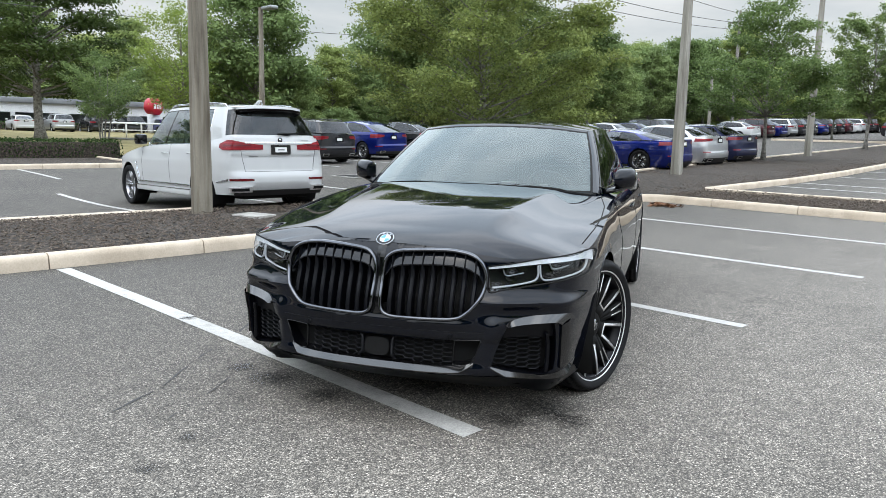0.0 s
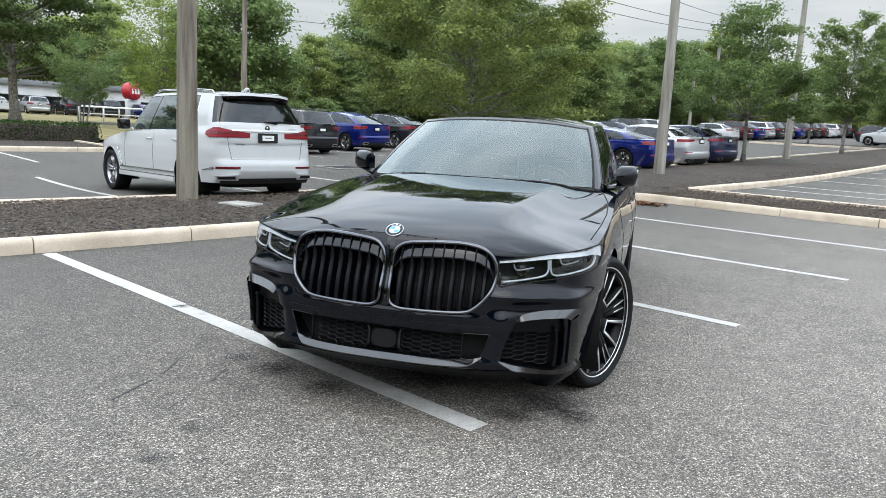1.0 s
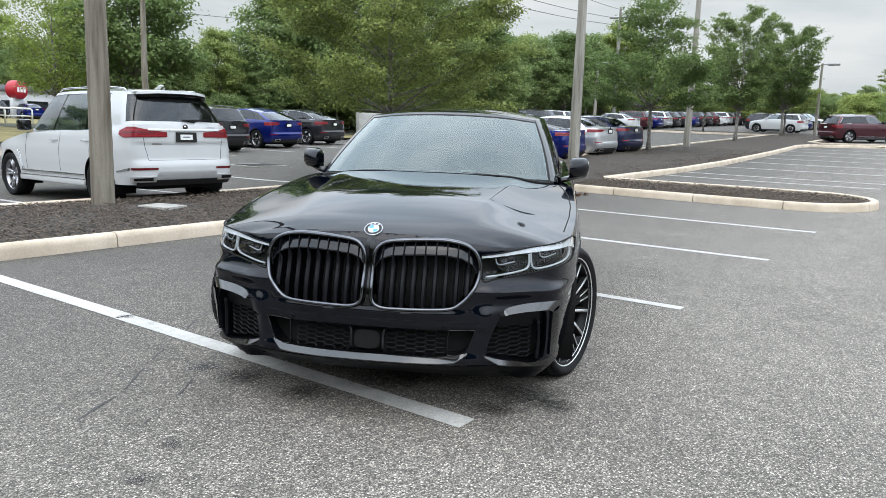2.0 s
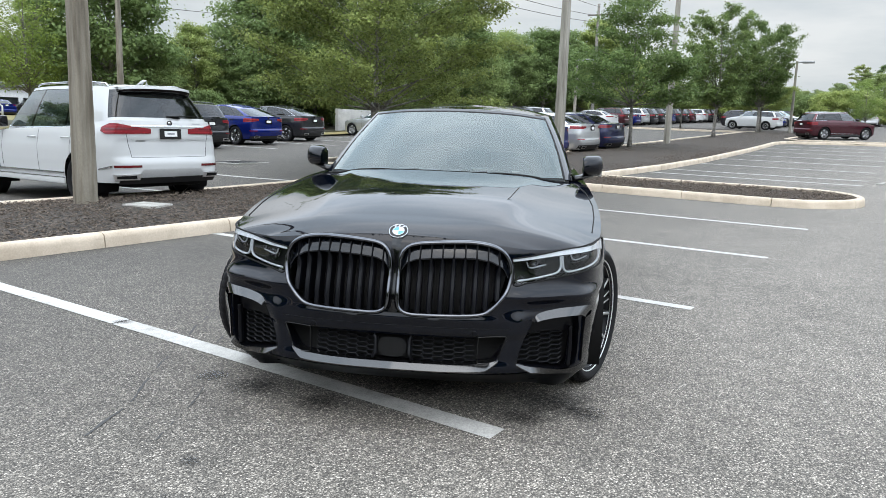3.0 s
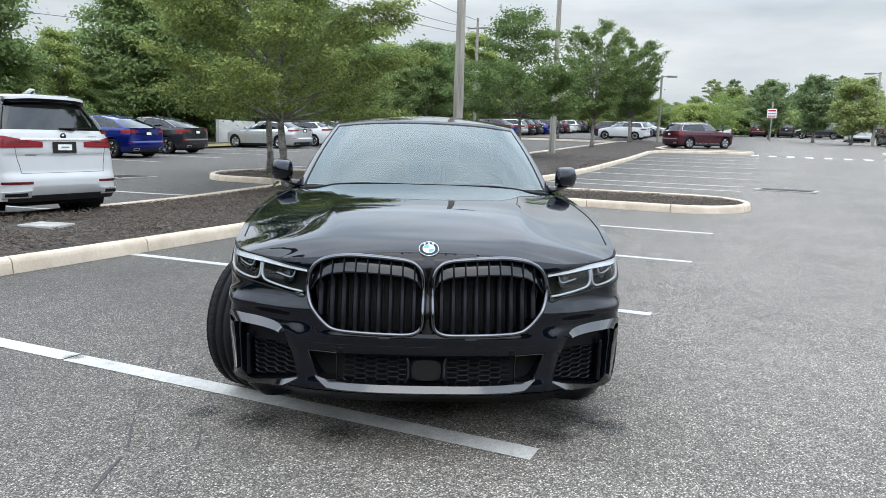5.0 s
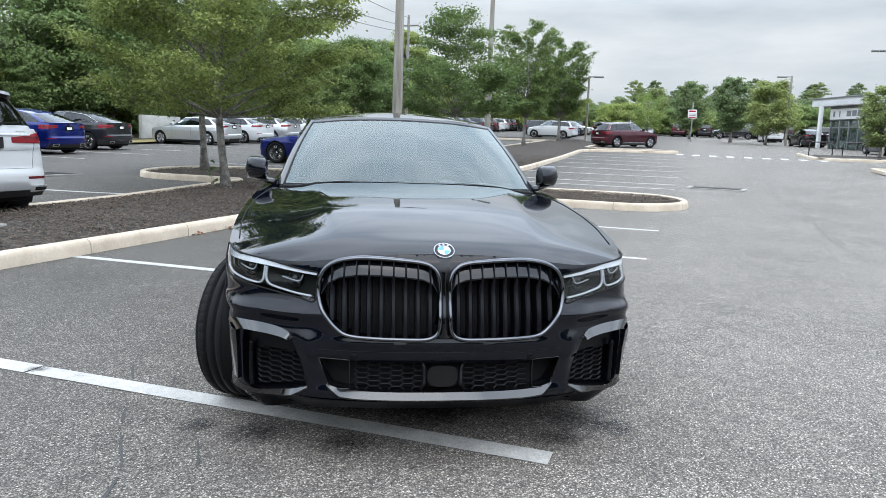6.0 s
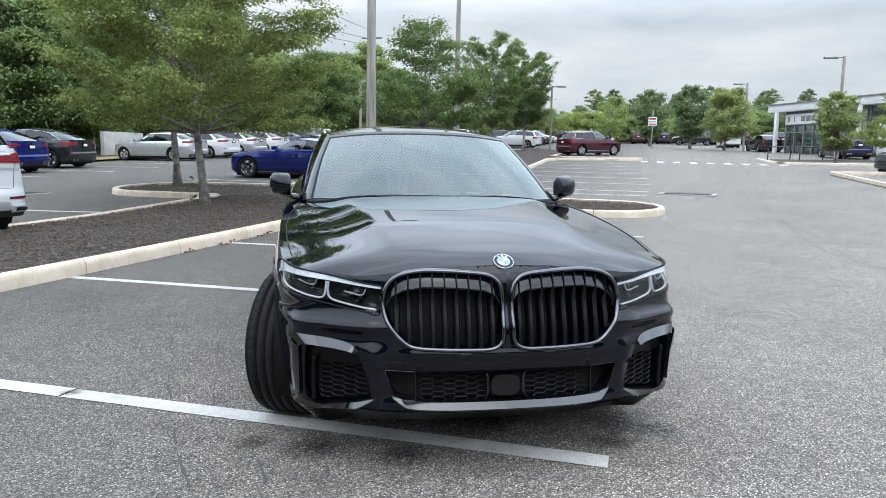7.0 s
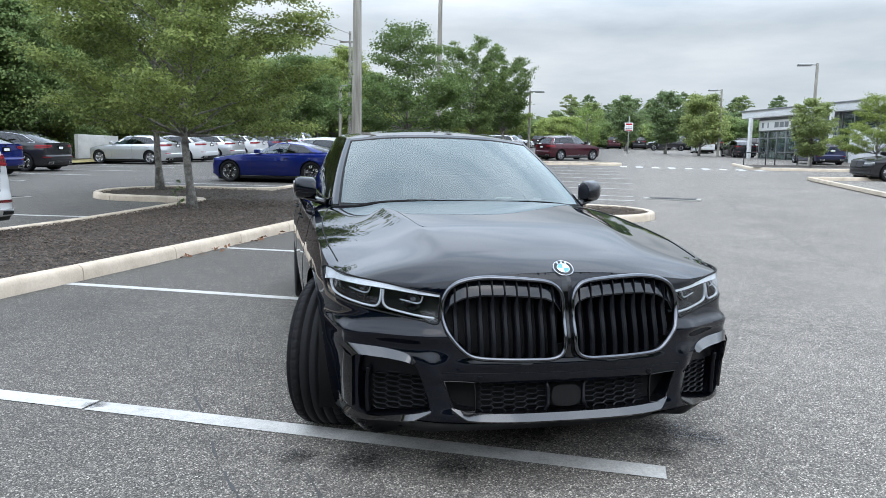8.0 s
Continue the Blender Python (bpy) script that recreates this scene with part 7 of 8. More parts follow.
        part("number_plate", tail_patch(sh, np.linspace(-0.17, 0.17, 5), np.linspace(zp, zp + 0.17, 3), 0.016), M["gloss_black"], car, "dark dealer plate holder")
        part("plate_card", tail_patch(sh, np.linspace(-0.115, 0.115, 5), np.linspace(zp + 0.035, zp + 0.13, 3), 0.02), M["white"], car, "white paper plate")
        bm = bmesh.new()
        p = tail_at(sh, 0, te - 0.05)
        part("badge", lathe(bmesh.new(), [(0.04, -0.004), (0.042, 0.004), (0.036, 0.006), (0.02, 0.006), (0.001, 0.006)], 24), M["gloss_black"], car, at=pose(p[0] - 0.004, 0, te - 0.035, 0, 0, 90))
    # grille
    zg = sh.edge(0.0)
    for side in (1, -1):
        rows = []
        for yy in np.linspace(0.02, 0.40, 6):
            rows.append([tuple(sh.face(yy, zz)[0] * [1, side, 1] + np.array([0.006, 0, 0])) for zz in np.linspace(zg * 0.66, zg * 0.96, 4)])
        bm = bmesh.new()
        grid(bm, rows)
        bmesh.ops.recalc_face_normals(bm, faces=bm.faces)
        part("grille", bm, M["trim_black"], car)
    rows = [[tuple(sh.face(abs(yy), zz)[0] * [1, math.copysign(1, yy), 1] + np.array([0.004, 0, 0])) for zz in np.linspace(zg * 0.36, zg * 0.52, 4)] for yy in np.linspace(-.7, .7, 16)]
    bm = bmesh.new()
    grid(bm, rows)
    bmesh.ops.recalc_face_normals(bm, faces=bm.faces)
    part("lower_grille", bm, M["trim_black"], car)
    bm = bmesh.new()
    box(bm, -L + 0.25, -0.25, -0.6, 0.6, sh.floor - 0.08, sh.floor + 0.12, 0.02)
    box(bm, -L + 0.3, -1.4, -W + 0.15, W - 0.15, sh.floor + 0.45, sh.floor + 0.50)
    part("underbody", bm, M["matt_black"], car)
    for ax in axles:
        for side in (1, -1):
            bm = bmesh.new()
            rows = [[(ax + (Ra - 0.002) * math.cos(a), side * yy, R + 0.01 + (Ra - 0.002) * math.sin(a)) for yy in (W - 0.40, W - 0.2, W - 0.035)] for a in np.linspace(-0.4, math.pi + 0.4, 22)]
            grid(bm, rows, side < 0)
            part("wheel_housing", bm, M["matt_black"], car)
            wheel(car, "five", R, w, R * 0.73, pose(ax, side * (W - 0.155), R, 0, 0, 0 if side > 0 else 180), *rim)
    # seats as seen through the glass
    for xs in () if lite else (-0.55 * L, -0.72 * L):
        for yy in (-.4, .4):
            bm = bmesh.new()
            box(bm, -0.07, 0.07, -.24, .24, 0, .62, 0.06)
            zs = cb.base[30][2]
            part("seat_back", bm, M["seat"], car, at=pose(xs, yy, zs - 0.45, 0, -12, 0))
    if "sticker" in tags:
        for side in (1, -1):
            a = cb.patch(2.75, 3.15, 0.3, 0.72, 2, 2, side, 0.0)
            bmesh.ops.translate(a, verts=a.verts, vec=(0, side * 0.006, 0))
            part("window_sticker", a, M["white"], car, "white price sticker in the window")
    if kind == "suv":
        for sg in (1, -1):
            # the vent behind the front wheel and chrome sill lines
            s2 = np.linspace(0.2, 0.4, 200)
            for dx in (0.0, -0.06):
                ln = []
                for zz in np.linspace(sh.floor + 0.12, sh.floor + 0.46, 8):
                    ww = sh.wall(s2, np.full(200, zz))
                    kk = np.argmin(abs(ww[:, 0] - (axles[0] - Ra - 0.16 + dx + (zz - sh.floor) * 0.36)))
                    ln.append((ww[kk, 0], sg * (ww[kk, 1] + 0.004), zz))
                part("fender_vent", tube(bmesh.new(), ln, 0.009, 6), M["chrome"], car)
            bm = bmesh.new()
            box(bm, axles[1] + Ra, axles[0] - Ra, *sorted((sg * (W - 0.03), sg * (W + 0.002))), sh.floor + 0.03, sh.floor + 0.045, 0.004)
            part("sill_strip", bm, M["chrome"], car)
    return car


parked_car("suv", "white_paint", -10.66, 4.45, 177.4, "large white sport utility car with chrome trim beyond the mulch island", chrome=True, rim=("polished", "alloy"))
parked_car("coupe", "blue_paint", -11.32, 19.7, 183, "vivid blue sports coupe with black wheels, backed up to the island")
parked_car("sedan", "silver_paint", -11.45, 22.7, 177, "silver saloon with red tail lamps", tags=("sticker",))
parked_car("sedan", "navy_paint", -11.5, 25.4, 175, "dark navy saloon with red tail lamps")
parked_car("suv_coupe", "blue_paint", -23.7, 18.4, 180, "bright blue coupe-roofed sport utility car seen from behind", tags=("sticker",))
parked_car("suv_coupe", "grey_paint", -25.0, 22.2, 186, "dark grey coupe-roofed sport utility car seen from behind", tags=("sticker",), chrome=True)
parked_car("crossover", "grey_paint", -22.4, 14.6, 179, "black compact sport utility car seen from behind")
parked_car("sedan", "silver_paint", -24.8, 30.2, 179.5, "long silver saloon parked near a low wall", tags=("sticker",), rim=("polished", "alloy"))
parked_car("sedan", "white_paint", -24.9, 33.5, 180, "white saloon in the far row", tags=("sticker",))
parked_car("sedan", "silver_paint", -25.0, 36.7, 180, "pale silver saloon in the far row")
parked_car("sedan", "white_paint", -25.1, 39.9, 180, "white saloon with dark windows in the far row")
parked_car("sedan", "navy_paint", -25.2, 43.1, 180, "navy saloon in the far row", tags=("sticker",))
parked_car("crossover", "red_paint", -4.3, 49.2, 45, "dark maroon sport utility car parked across the far bay", chrome=True, rim=("polished", "alloy"))
parked_car("crossover", "white_paint", -12.7, 67.4, 172, "white sport utility car far along the lot", lite=True)
parked_car("suv", "grey_paint", 4.6, 93, 180, "black large sport utility car parked far off")
parked_car("crossover", "navy_paint", 11.9, 49.9, 99, "navy sport utility car beside the showroom")
parked_car("sedan", "grey_paint", 9.2, 66, 100, "dark grey saloon near the showroom entrance")
parked_car("sedan", "grey_paint", 11.2, 30.6, 195, "dark saloon half hidden behind a small tree")

# ---- trees ----
def tree_data(name, seed, height, radius, base, trunk_r, limbs, sprays, leaves, leaf, leaf_mat, form="oval", rise=0.5, spread=0.16, droop=0.15, stems=1, open_=0.0):
    """Meshes of a trunk with limbs and twigs, and of a crown whose leaves sit along the twigs.
    form: oval, tiered, vase or dome; rise: how steeply limbs climb; spread: thickness of a spray of leaves."""
    rng = np.random.default_rng(seed)
    env = {"oval": [(0, .55), (.25, .92), (.5, 1), (.75, .80), (.92, .48), (1, .2)],
           "tiered": [(0, .72), (.18, 1), (.40, .96), (.50, .62), (.70, .52), (.88, .40), (1, .18)],
           "vase": [(0, .38), (.25, .62), (.5, .86), (.72, 1), (.88, .78), (1, .3)],
           "dome": [(0, .85), (.2, 1), (.5, .97), (.75, .75), (.92, .42), (1, .15)]}[form]
    bm = bmesh.new()
    top = base + (height - base) * 0.86
    pts_all, dirs_all, n_all = [], [], []
    for st in range(stems):
        a = 2 * math.pi * st / stems + 0.5
        off = np.array([math.cos(a), math.sin(a), 0]) * (0.05 * radius if stems > 1 else 0.0)
        lean = rng.uniform(-.05, .05, 2) + off[:2] * (1.6 if stems > 1 else 0) / max(radius, .1)
        axis = lambda t: off + np.array([lean[0] * t * top + 0.012 * height * math.sin(5 * t + seed), lean[1] * t * top + 0.012 * height * math.cos(4 * t + seed), top * t])
        rad = lambda t: trunk_r * (1 - 0.86 * t) * (1 + 0.55 * max(0.0, 0.07 - t) / 0.07) / (1.0 if stems == 1 else 1.5)
        tube(bm, [Vector(axis(k / 12)) - Vector((0, 0, 0.1 if k == 0 else 0)) for k in range(13)], [rad(k / 12) for k in range(13)], 9)
        for i in range(limbs // stems):
            f = (i + rng.uniform(0.1, 0.9)) / (limbs // stems)
            az = 2.39996 * i + rng.uniform(-.45, .45) + st
            tipf = min(1.0, f * 0.92 + rng.uniform(0.0, 0.16))
            reach = radius * np.interp(tipf, *zip(*env)) * rng.uniform(0.80, 1.10)
            reach *= 1 + 0.22 * noise.noise(Vector((math.cos(az) * 1.3 + seed, math.sin(az) * 1.3, tipf * 2.0)))
            z1 = base + (height - base) * tipf
            z0 = max(base * 0.9, min(top * 0.96, z1 - reach * rise * rng.uniform(0.8, 1.3)))
            t0 = z0 / top
            p0 = axis(t0)
            p3 = np.array([math.cos(az) * reach, math.sin(az) * reach, z1]) + off
            bow = (p3 - p0) * 0.5 + np.array([0, 0, (0.10 if form == "vase" else 0.16) * reach]) * (1 if tipf > 0.25 else -0.3)
            p1, p2 = p0 + bow * 0.6, p0 + bow * 1.25
            curve = lambda u: (1 - u) ** 3 * p0 + 3 * u * (1 - u) ** 2 * p1 + 3 * u * u * (1 - u) * p2 + u ** 3 * p3
            r0 = max(0.006 * height / 6, rad(t0) * 0.42)
            tube(bm, [Vector(curve(u)) for u in (0, .25, .5, .75, 1)], [r0, r0 * .78, r0 * .55, r0 * .35, r0 * .12], 5)
            for j in range(sprays):
                u = 0.30 + 0.70 * ((j + rng.uniform(0, 1)) / sprays) ** 0.8
                if rng.uniform() < open_:
                    continue
                q = curve(u)
                d = curve(min(1.0, u + 0.05)) - curve(u - 0.05)
                d /= max(np.linalg.norm(d), 1e-6)
                side = np.cross(d, [0, 0, 1.0]) * (1 if j % 2 else -1) * rng.uniform(0.5, 1.2)
                d = d * rng.uniform(0.5, 1.0) + side + [0, 0, rng.uniform(-.25, .45)]
                d /= max(np.linalg.norm(d), 1e-6)
                ln = radius * rng.uniform(0.16, 0.34) * (1.15 - 0.55 * u)
                e = q + d * ln
                tube(bm, [Vector(q), Vector(e)], [r0 * 0.22 + 0.002, 0.0015], 3)
                pts_all.append(q)
                dirs_all.append(d * ln)
                n_all.append(rng.uniform(0.35, 1.6) * (0.42 if form == "tiered" and tipf > 0.48 else 1.0))
    trunk = mesh_of(name + "_trunk", bm, M["bark"], 60)
    q, d, wgt = np.array(pts_all), np.array(dirs_all), np.array(n_all)
    idx = rng.choice(len(q), leaves, p=wgt / wgt.sum())
    n = leaves
    u = rng.uniform(0.0, 1.12, n) ** 0.8
    pos = q[idx] + d[idx] * u[:, None]
    scat = rng.normal(size=(n, 3)) * spread * radius / 2.5 * [1, 1, 0.5]
    pos += scat
    pos[:, 2] -= droop * spread * radius * u ** 2
    pos[:, 2] = np.maximum(pos[:, 2], 0.1)
    nrm = scat / (spread * radius) * 0.9 + [0, 0, 0.75] + rng.normal(size=(n, 3)) * 0.42
    dl = d[idx] / np.linalg.norm(d[idx], axis=1)[:, None] + rng.normal(size=(n, 3)) * 0.7
    dl[:, 2] -= 0.25
    s = np.cross(nrm, dl)
    s /= np.maximum(np.linalg.norm(s, axis=1), 1e-6)[:, None]
    dl = np.cross(s, nrm)
    dl /= np.maximum(np.linalg.norm(dl, axis=1), 1e-6)[:, None]
    l = rng.uniform(0.7, 1.3, n)[:, None] * leaf
    vs = np.empty((n, 4, 3))
    bend = np.cross(dl, s) * l * 0.14
    vs[:, 0], vs[:, 2] = pos - dl * l * 0.5, pos + dl * l * 0.5
    vs[:, 1], vs[:, 3] = pos + s * l * 0.30 + bend, pos - s * l * 0.30 + bend
    me = bpy.data.meshes.new(name + "_crown")
    me.vertices.add(n * 4)
    me.vertices.foreach_set("co", vs.reshape(-1).astype(np.float32))
    me.loops.add(n * 4)
    me.loops.foreach_set("vertex_index", np.arange(n * 4, dtype=np.int32))
    me.polygons.add(n)
    me.polygons.foreach_set("loop_start", np.arange(0, n * 4, 4, dtype=np.int32))
    me.update(calc_edges=True)
    me.materials.append(M[leaf_mat])
    return trunk, me


TREES = {
    "oak": tree_data("oak", 3, 6.7, 3.0, 1.7, 0.092, 58, 10, 105000, 0.068, "leaf_oak", "dome", 0.45, 0.115),
    "oak2": tree_data("oak2", 11, 7.3, 2.9, 1.9, 0.105, 54, 9, 76000, 0.080, "leaf_oak", "dome", 0.5, 0.12),
    "elm": tree_data("elm", 21, 5.9, 2.8, 1.9, 0.085, 54, 8, 25000, 0.112, "leaf_elm", "tiered", 0.6, 0.14),
    "elm2": tree_data("elm2", 27, 7.6, 2.7, 2.0, 0.11, 56, 8, 34000, 0.125, "leaf_elm", "vase", 1.2, 0.13),
    "wood": tree_data("wood", 31, 12, 4.2, 2.6, 0.26, 60, 8, 26000, 0.29, "leaf_wood", "oval", 0.6, 0.32),
    "wood2": tree_data("wood2", 37, 15, 4.0, 3.4, 0.28, 64, 8, 28000, 0.30, "leaf_wood", "oval", 0.55, 0.32),
    "bush": tree_data("bush", 41, 5.8, 2.3, 2.2, 0.09, 40, 7, 13000, 0.11, "leaf_elm", "vase", 1.0, 0.18, stems=4),
    "live_oak": tree_data("live_oak", 61, 11.5, 4.6, 2.8, 0.27, 60, 10, 44000, 0.20, "leaf_live", "dome", 0.35, 0.17),
    "pale": tree_data("pale", 67, 7.6, 2.8, 2.0, 0.11, 38, 8, 9500, 0.14, "leaf_pale", "vase", 1.0, 0.20),
    "thicket": tree_data("thicket", 49, 5.2, 3.0, 0.4, 0.1, 42, 6, 13000, 0.24, "leaf_wood", "dome", 0.5, 0.34, stems=3),
    "sprout": tree_data("sprout", 71, 0.85, 0.22, 0.15, 0.008, 9, 4, 300, 0.05, "leaf_elm", "vase", 0.9, 0.2, stems=3),
    "scrub": tree_data("scrub", 47, 5.0, 3.2, 0.3, 0.1, 42, 6, 14000, 0.24, "leaf_wood", "dome", 0.45, 0.34, stems=3),
    "far": tree_data("far", 83, 11, 4.0, 1.6, 0.2, 48, 7, 14000, 0.36, "leaf_far_hazed", "oval", 0.6, 0.30),
    "far2": tree_data("far2", 89, 10, 3.4, 1.8, 0.2, 44, 7, 12000, 0.34, "leaf_far_hazed", "vase", 0.9, 0.26),
    "pine": tree_data("pine", 53, 22, 3.8, 15.5, 0.2, 26, 6, 4200, 0.42, "leaf_far_hazed", "dome", 0.4, 0.20),
}


def tree(kind, x, y, scale=1.0, turn=0.0, lift=0.09, label="leafy green tree", name="tree", group="trees"):
    trunk, crown = TREES[kind]
    top = thing(name, label, "tree", pose(x, y, G(x, y) + lift, 0, 0, turn) @ Matrix.Diagonal((scale, scale, scale, 1)), group)
    for n, me in (("trunk", trunk), ("crown", crown)):
        ob = new(n, me)
        ob.parent = top
    return top


tree("oak", -8.35, 9.6, 0.93, 20, label="young oak with a grey trunk and loose green crown")
tree("sprout", -8.55, 9.42, 0.7, 0, label="thin green suckers at the foot of a young oak", name="sapling", group="")
tree("oak2", -12.2, 14.0, 0.93, 140, label="young oak with a lichen-grey trunk in a finger island")
tree("elm", -9.15, 26.4, 0.98, 60, label="small round-headed tree in the mulch island")
tree("elm2", -9.4, 41, 0.93, 200, label="feathery upright tree in the mulch island")
tree("elm2", -9.8, 54, 1.0, 20, label="feathery upright tree in the mulch island")
tree("elm", -10.5, 58.5, 0.9, 80, label="small tree in a far planted island")
tree("elm", -16.5, 58.5, 0.9, 180, label="small tree in a far planted island")
tree("bush", -26.3, 8.4, 0.62, 30, label="multi-stemmed crape myrtle beside the hedge")
tree("live_oak", -45, 11.9, 1.0, 100, label="spreading dark live oak on the lawn")
tree("live_oak", -58, 8.5, 0.9, 220, label="spreading dark live oak on the lawn")
tree("pale", -34.5, 15.5, 0.95, 250, label="pale green tree at the edge of the lawn")
tree("far2", 9.5, 41.0, 0.36, 0, label="small tree in the entrance bed")
tree("elm", 9.9, 31.4, 0.56, 50, label="small tree beside the showroom drive")
tree("far2", 3.4, 73, 0.58, 50, label="small tree in a far island")
tree("far", 6.1, 67.2, 0.5, 120, label="small tree in a far island")
tree("pale", -3.5, 59.5, 0.52, 200, label="small pale tree in a far island")
tree("far2", -0.5, 84, 0.6, 10, label="small tree in a far island")
rng = random.Random(8)
for k in range(39):
    y = 19.2 + k * 2.2
    x = -33 - rng.uniform(0, 5) + (2 if y > 40 else 0)
    s = rng.uniform(0.52, 0.74) * (0.56 if 21 < y < 28.5 else 1.0)
    tree(rng.choice(("wood", "wood2", "wood")), x, y, s, rng.uniform(0, 360), label="tall dense tree at the edge of the woods", group="edge of the woods")
for k in range(32):
    y = 22.5 + k * 2.5
    near = k % 4 == 1
    tree(("scrub", "thicket")[k % 2], (-31.5 if near else -38.5) - rng.uniform(0, 2.5), y, rng.uniform(0.3, 0.5) if near else rng.uniform(0.7, 1.0), rng.uniform(0, 360), label="dense green scrub at the edge of the woods", name="shrub", group="scrub")
for k in range(20):
    y = 25 + k * 3.5
    tree(("wood", "wood2")[k % 2], -41 - rng.uniform(0, 5), y, rng.uniform(0.5, 0.7) * (0.58 if y < 34 else 0.75 if y < 42 else 1.0), rng.uniform(0, 360), label="tall dense tree deep in the woods", group="deep woods")
for k in range(30):
    x = -32 + k * 2.6
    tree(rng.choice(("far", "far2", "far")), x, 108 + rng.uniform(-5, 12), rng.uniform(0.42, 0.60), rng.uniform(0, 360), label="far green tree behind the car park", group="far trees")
for k in range(30):
    x = -30 + k * 2.7
    tree(("scrub", "thicket")[k % 2], x, 104 + rng.uniform(-3, 3), rng.uniform(0.6, 0.9), rng.uniform(0, 360), label="far green shrub behind the car park", name="shrub", group="far scrub")
for k in range(12):
    tree(("wood", "wood2")[k % 2], -93 - rng.uniform(0, 6), -12 + k * 5.5, rng.uniform(0.75, 0.95), rng.uniform(0, 360), label="dense tree behind the far showroom", group="trees behind the far showroom")
for k in range(22):
    tree("pine", -14 + k * 1.9 + rng.uniform(-2, 2), 150 + rng.uniform(-8, 8), rng.uniform(0.40, 0.51), rng.uniform(0, 360), label="far tall pine with a high crown", group="far pines")
# added trees, out of view behind the camera, to darken the saloon's reflections
for k in range(30):
    a = radians(190 + k * 160 / 29)
    r = 52 + rng.uniform(-4, 6)
    tree(rng.choice(("far", "far2")), r * math.cos(a), -3 + r * math.sin(a), rng.uniform(1.1, 1.4), rng.uniform(0, 360), label="unseen tree added behind the camera to darken reflections", group="trees behind")

# ---- hedge, walls, showroom, signs, wires ----
def hedge(x0, x1, y0, y1, h, leaf=0.04, dense=2000):
    top = thing("hedge", "low clipped dark green hedge", "hedge", group="hedges")
    rng2 = np.random.default_rng(12)
    n = int((x1 - x0) * (y1 - y0) * h * dense)
    pos = rng2.uniform((x0, y0, 0.02), (x1, y1, h), (n, 3))
    keep = (np.abs(pos[:, 0] - x0) < 0.2) | (np.abs(pos[:, 0] - x1) < 0.2) | (pos[:, 2] > h - 0.2) | (np.abs(pos[:, 1] - y1) < 0.2)
    pos = pos[keep]
    n = len(pos)
    pos[:, 2] += [G(a, b) + 0.09 for a, b in pos[:, :2]] + rng2.normal(0, 0.02, n)
    d, u = rng2.normal(size=(n, 3)), rng2.normal(size=(n, 3))
    d /= np.linalg.norm(d, axis=1)[:, None]
    s = np.cross(d, u)
    s /= np.linalg.norm(s, axis=1)[:, None]
    vs = np.stack([pos - d * leaf, pos + s * leaf * 0.6, pos + d * leaf, pos - s * leaf * 0.6], 1).reshape(-1, 3)
    me = bpy.data.meshes.new("foliage")
    me.from_pydata(vs.tolist(), [], [(4 * k, 4 * k + 1, 4 * k + 2, 4 * k + 3) for k in range(n)])
    me.materials.append(M["leaf_hedge"])
    ob = new("foliage", me)
    ob.parent = top
    bm = bmesh.new()
    rows = [[(a, y, G((x0 + x1) / 2, y) + z) for a, z in ((x0 + .1, 0.0), (x0 + .1, h - .03), (x1 - .1, h - .03), (x1 - .1, 0.0))] for y in np.linspace(y0 + .05, y1 - .1, 24)]
    vsb = grid(bm, rows)
    bm.faces.new(vsb[0])
    bm.faces.new(vsb[-1])
    part("hedge_core", bm, M["mulch"], top)
    return top


hedge(-26.2, -24.9, -16, 8.5, 0.64)
hedge(-75.5, -74.3, -4, 31, 0.75, 0.13, 260)


def barrier_rail(x, y, turn):
    bm = bmesh.new()
    tube(bm, [(-1.3, 0, -0.05), (-1.3, 0, 0.95), (-1.2, 0, 1.05), (1.2, 0, 1.05), (1.3, 0, 0.95), (1.3, 0, -0.05)], 0.06, 8)
    tube(bm, [(-1.3, 0, 0.55), (1.3, 0, 0.55)], 0.04, 8)
    solid("barrier_rail", bm, M["white"], "white tubular barrier rail on the lawn", "rail", pose(x, y, G(x, y) + 0.08, 0, 0, turn), "barrier rails")


barrier_rail(-52.0, 19.3, 65)
barrier_rail(-51.0, 20.6, 65)

bm = bmesh.new()
for y0, y1 in ((32.6, 36.0),):
    box(bm, -30.75, -30.5, y0, y1, G(-30.5, 34) - 0.2, G(-30.5, 34) + 1.45, 0.01)
solid("boundary_wall_block", bm, M["wall_block"], "low grey concrete enclosure wall in front of the woods", "wall", kind="structure")


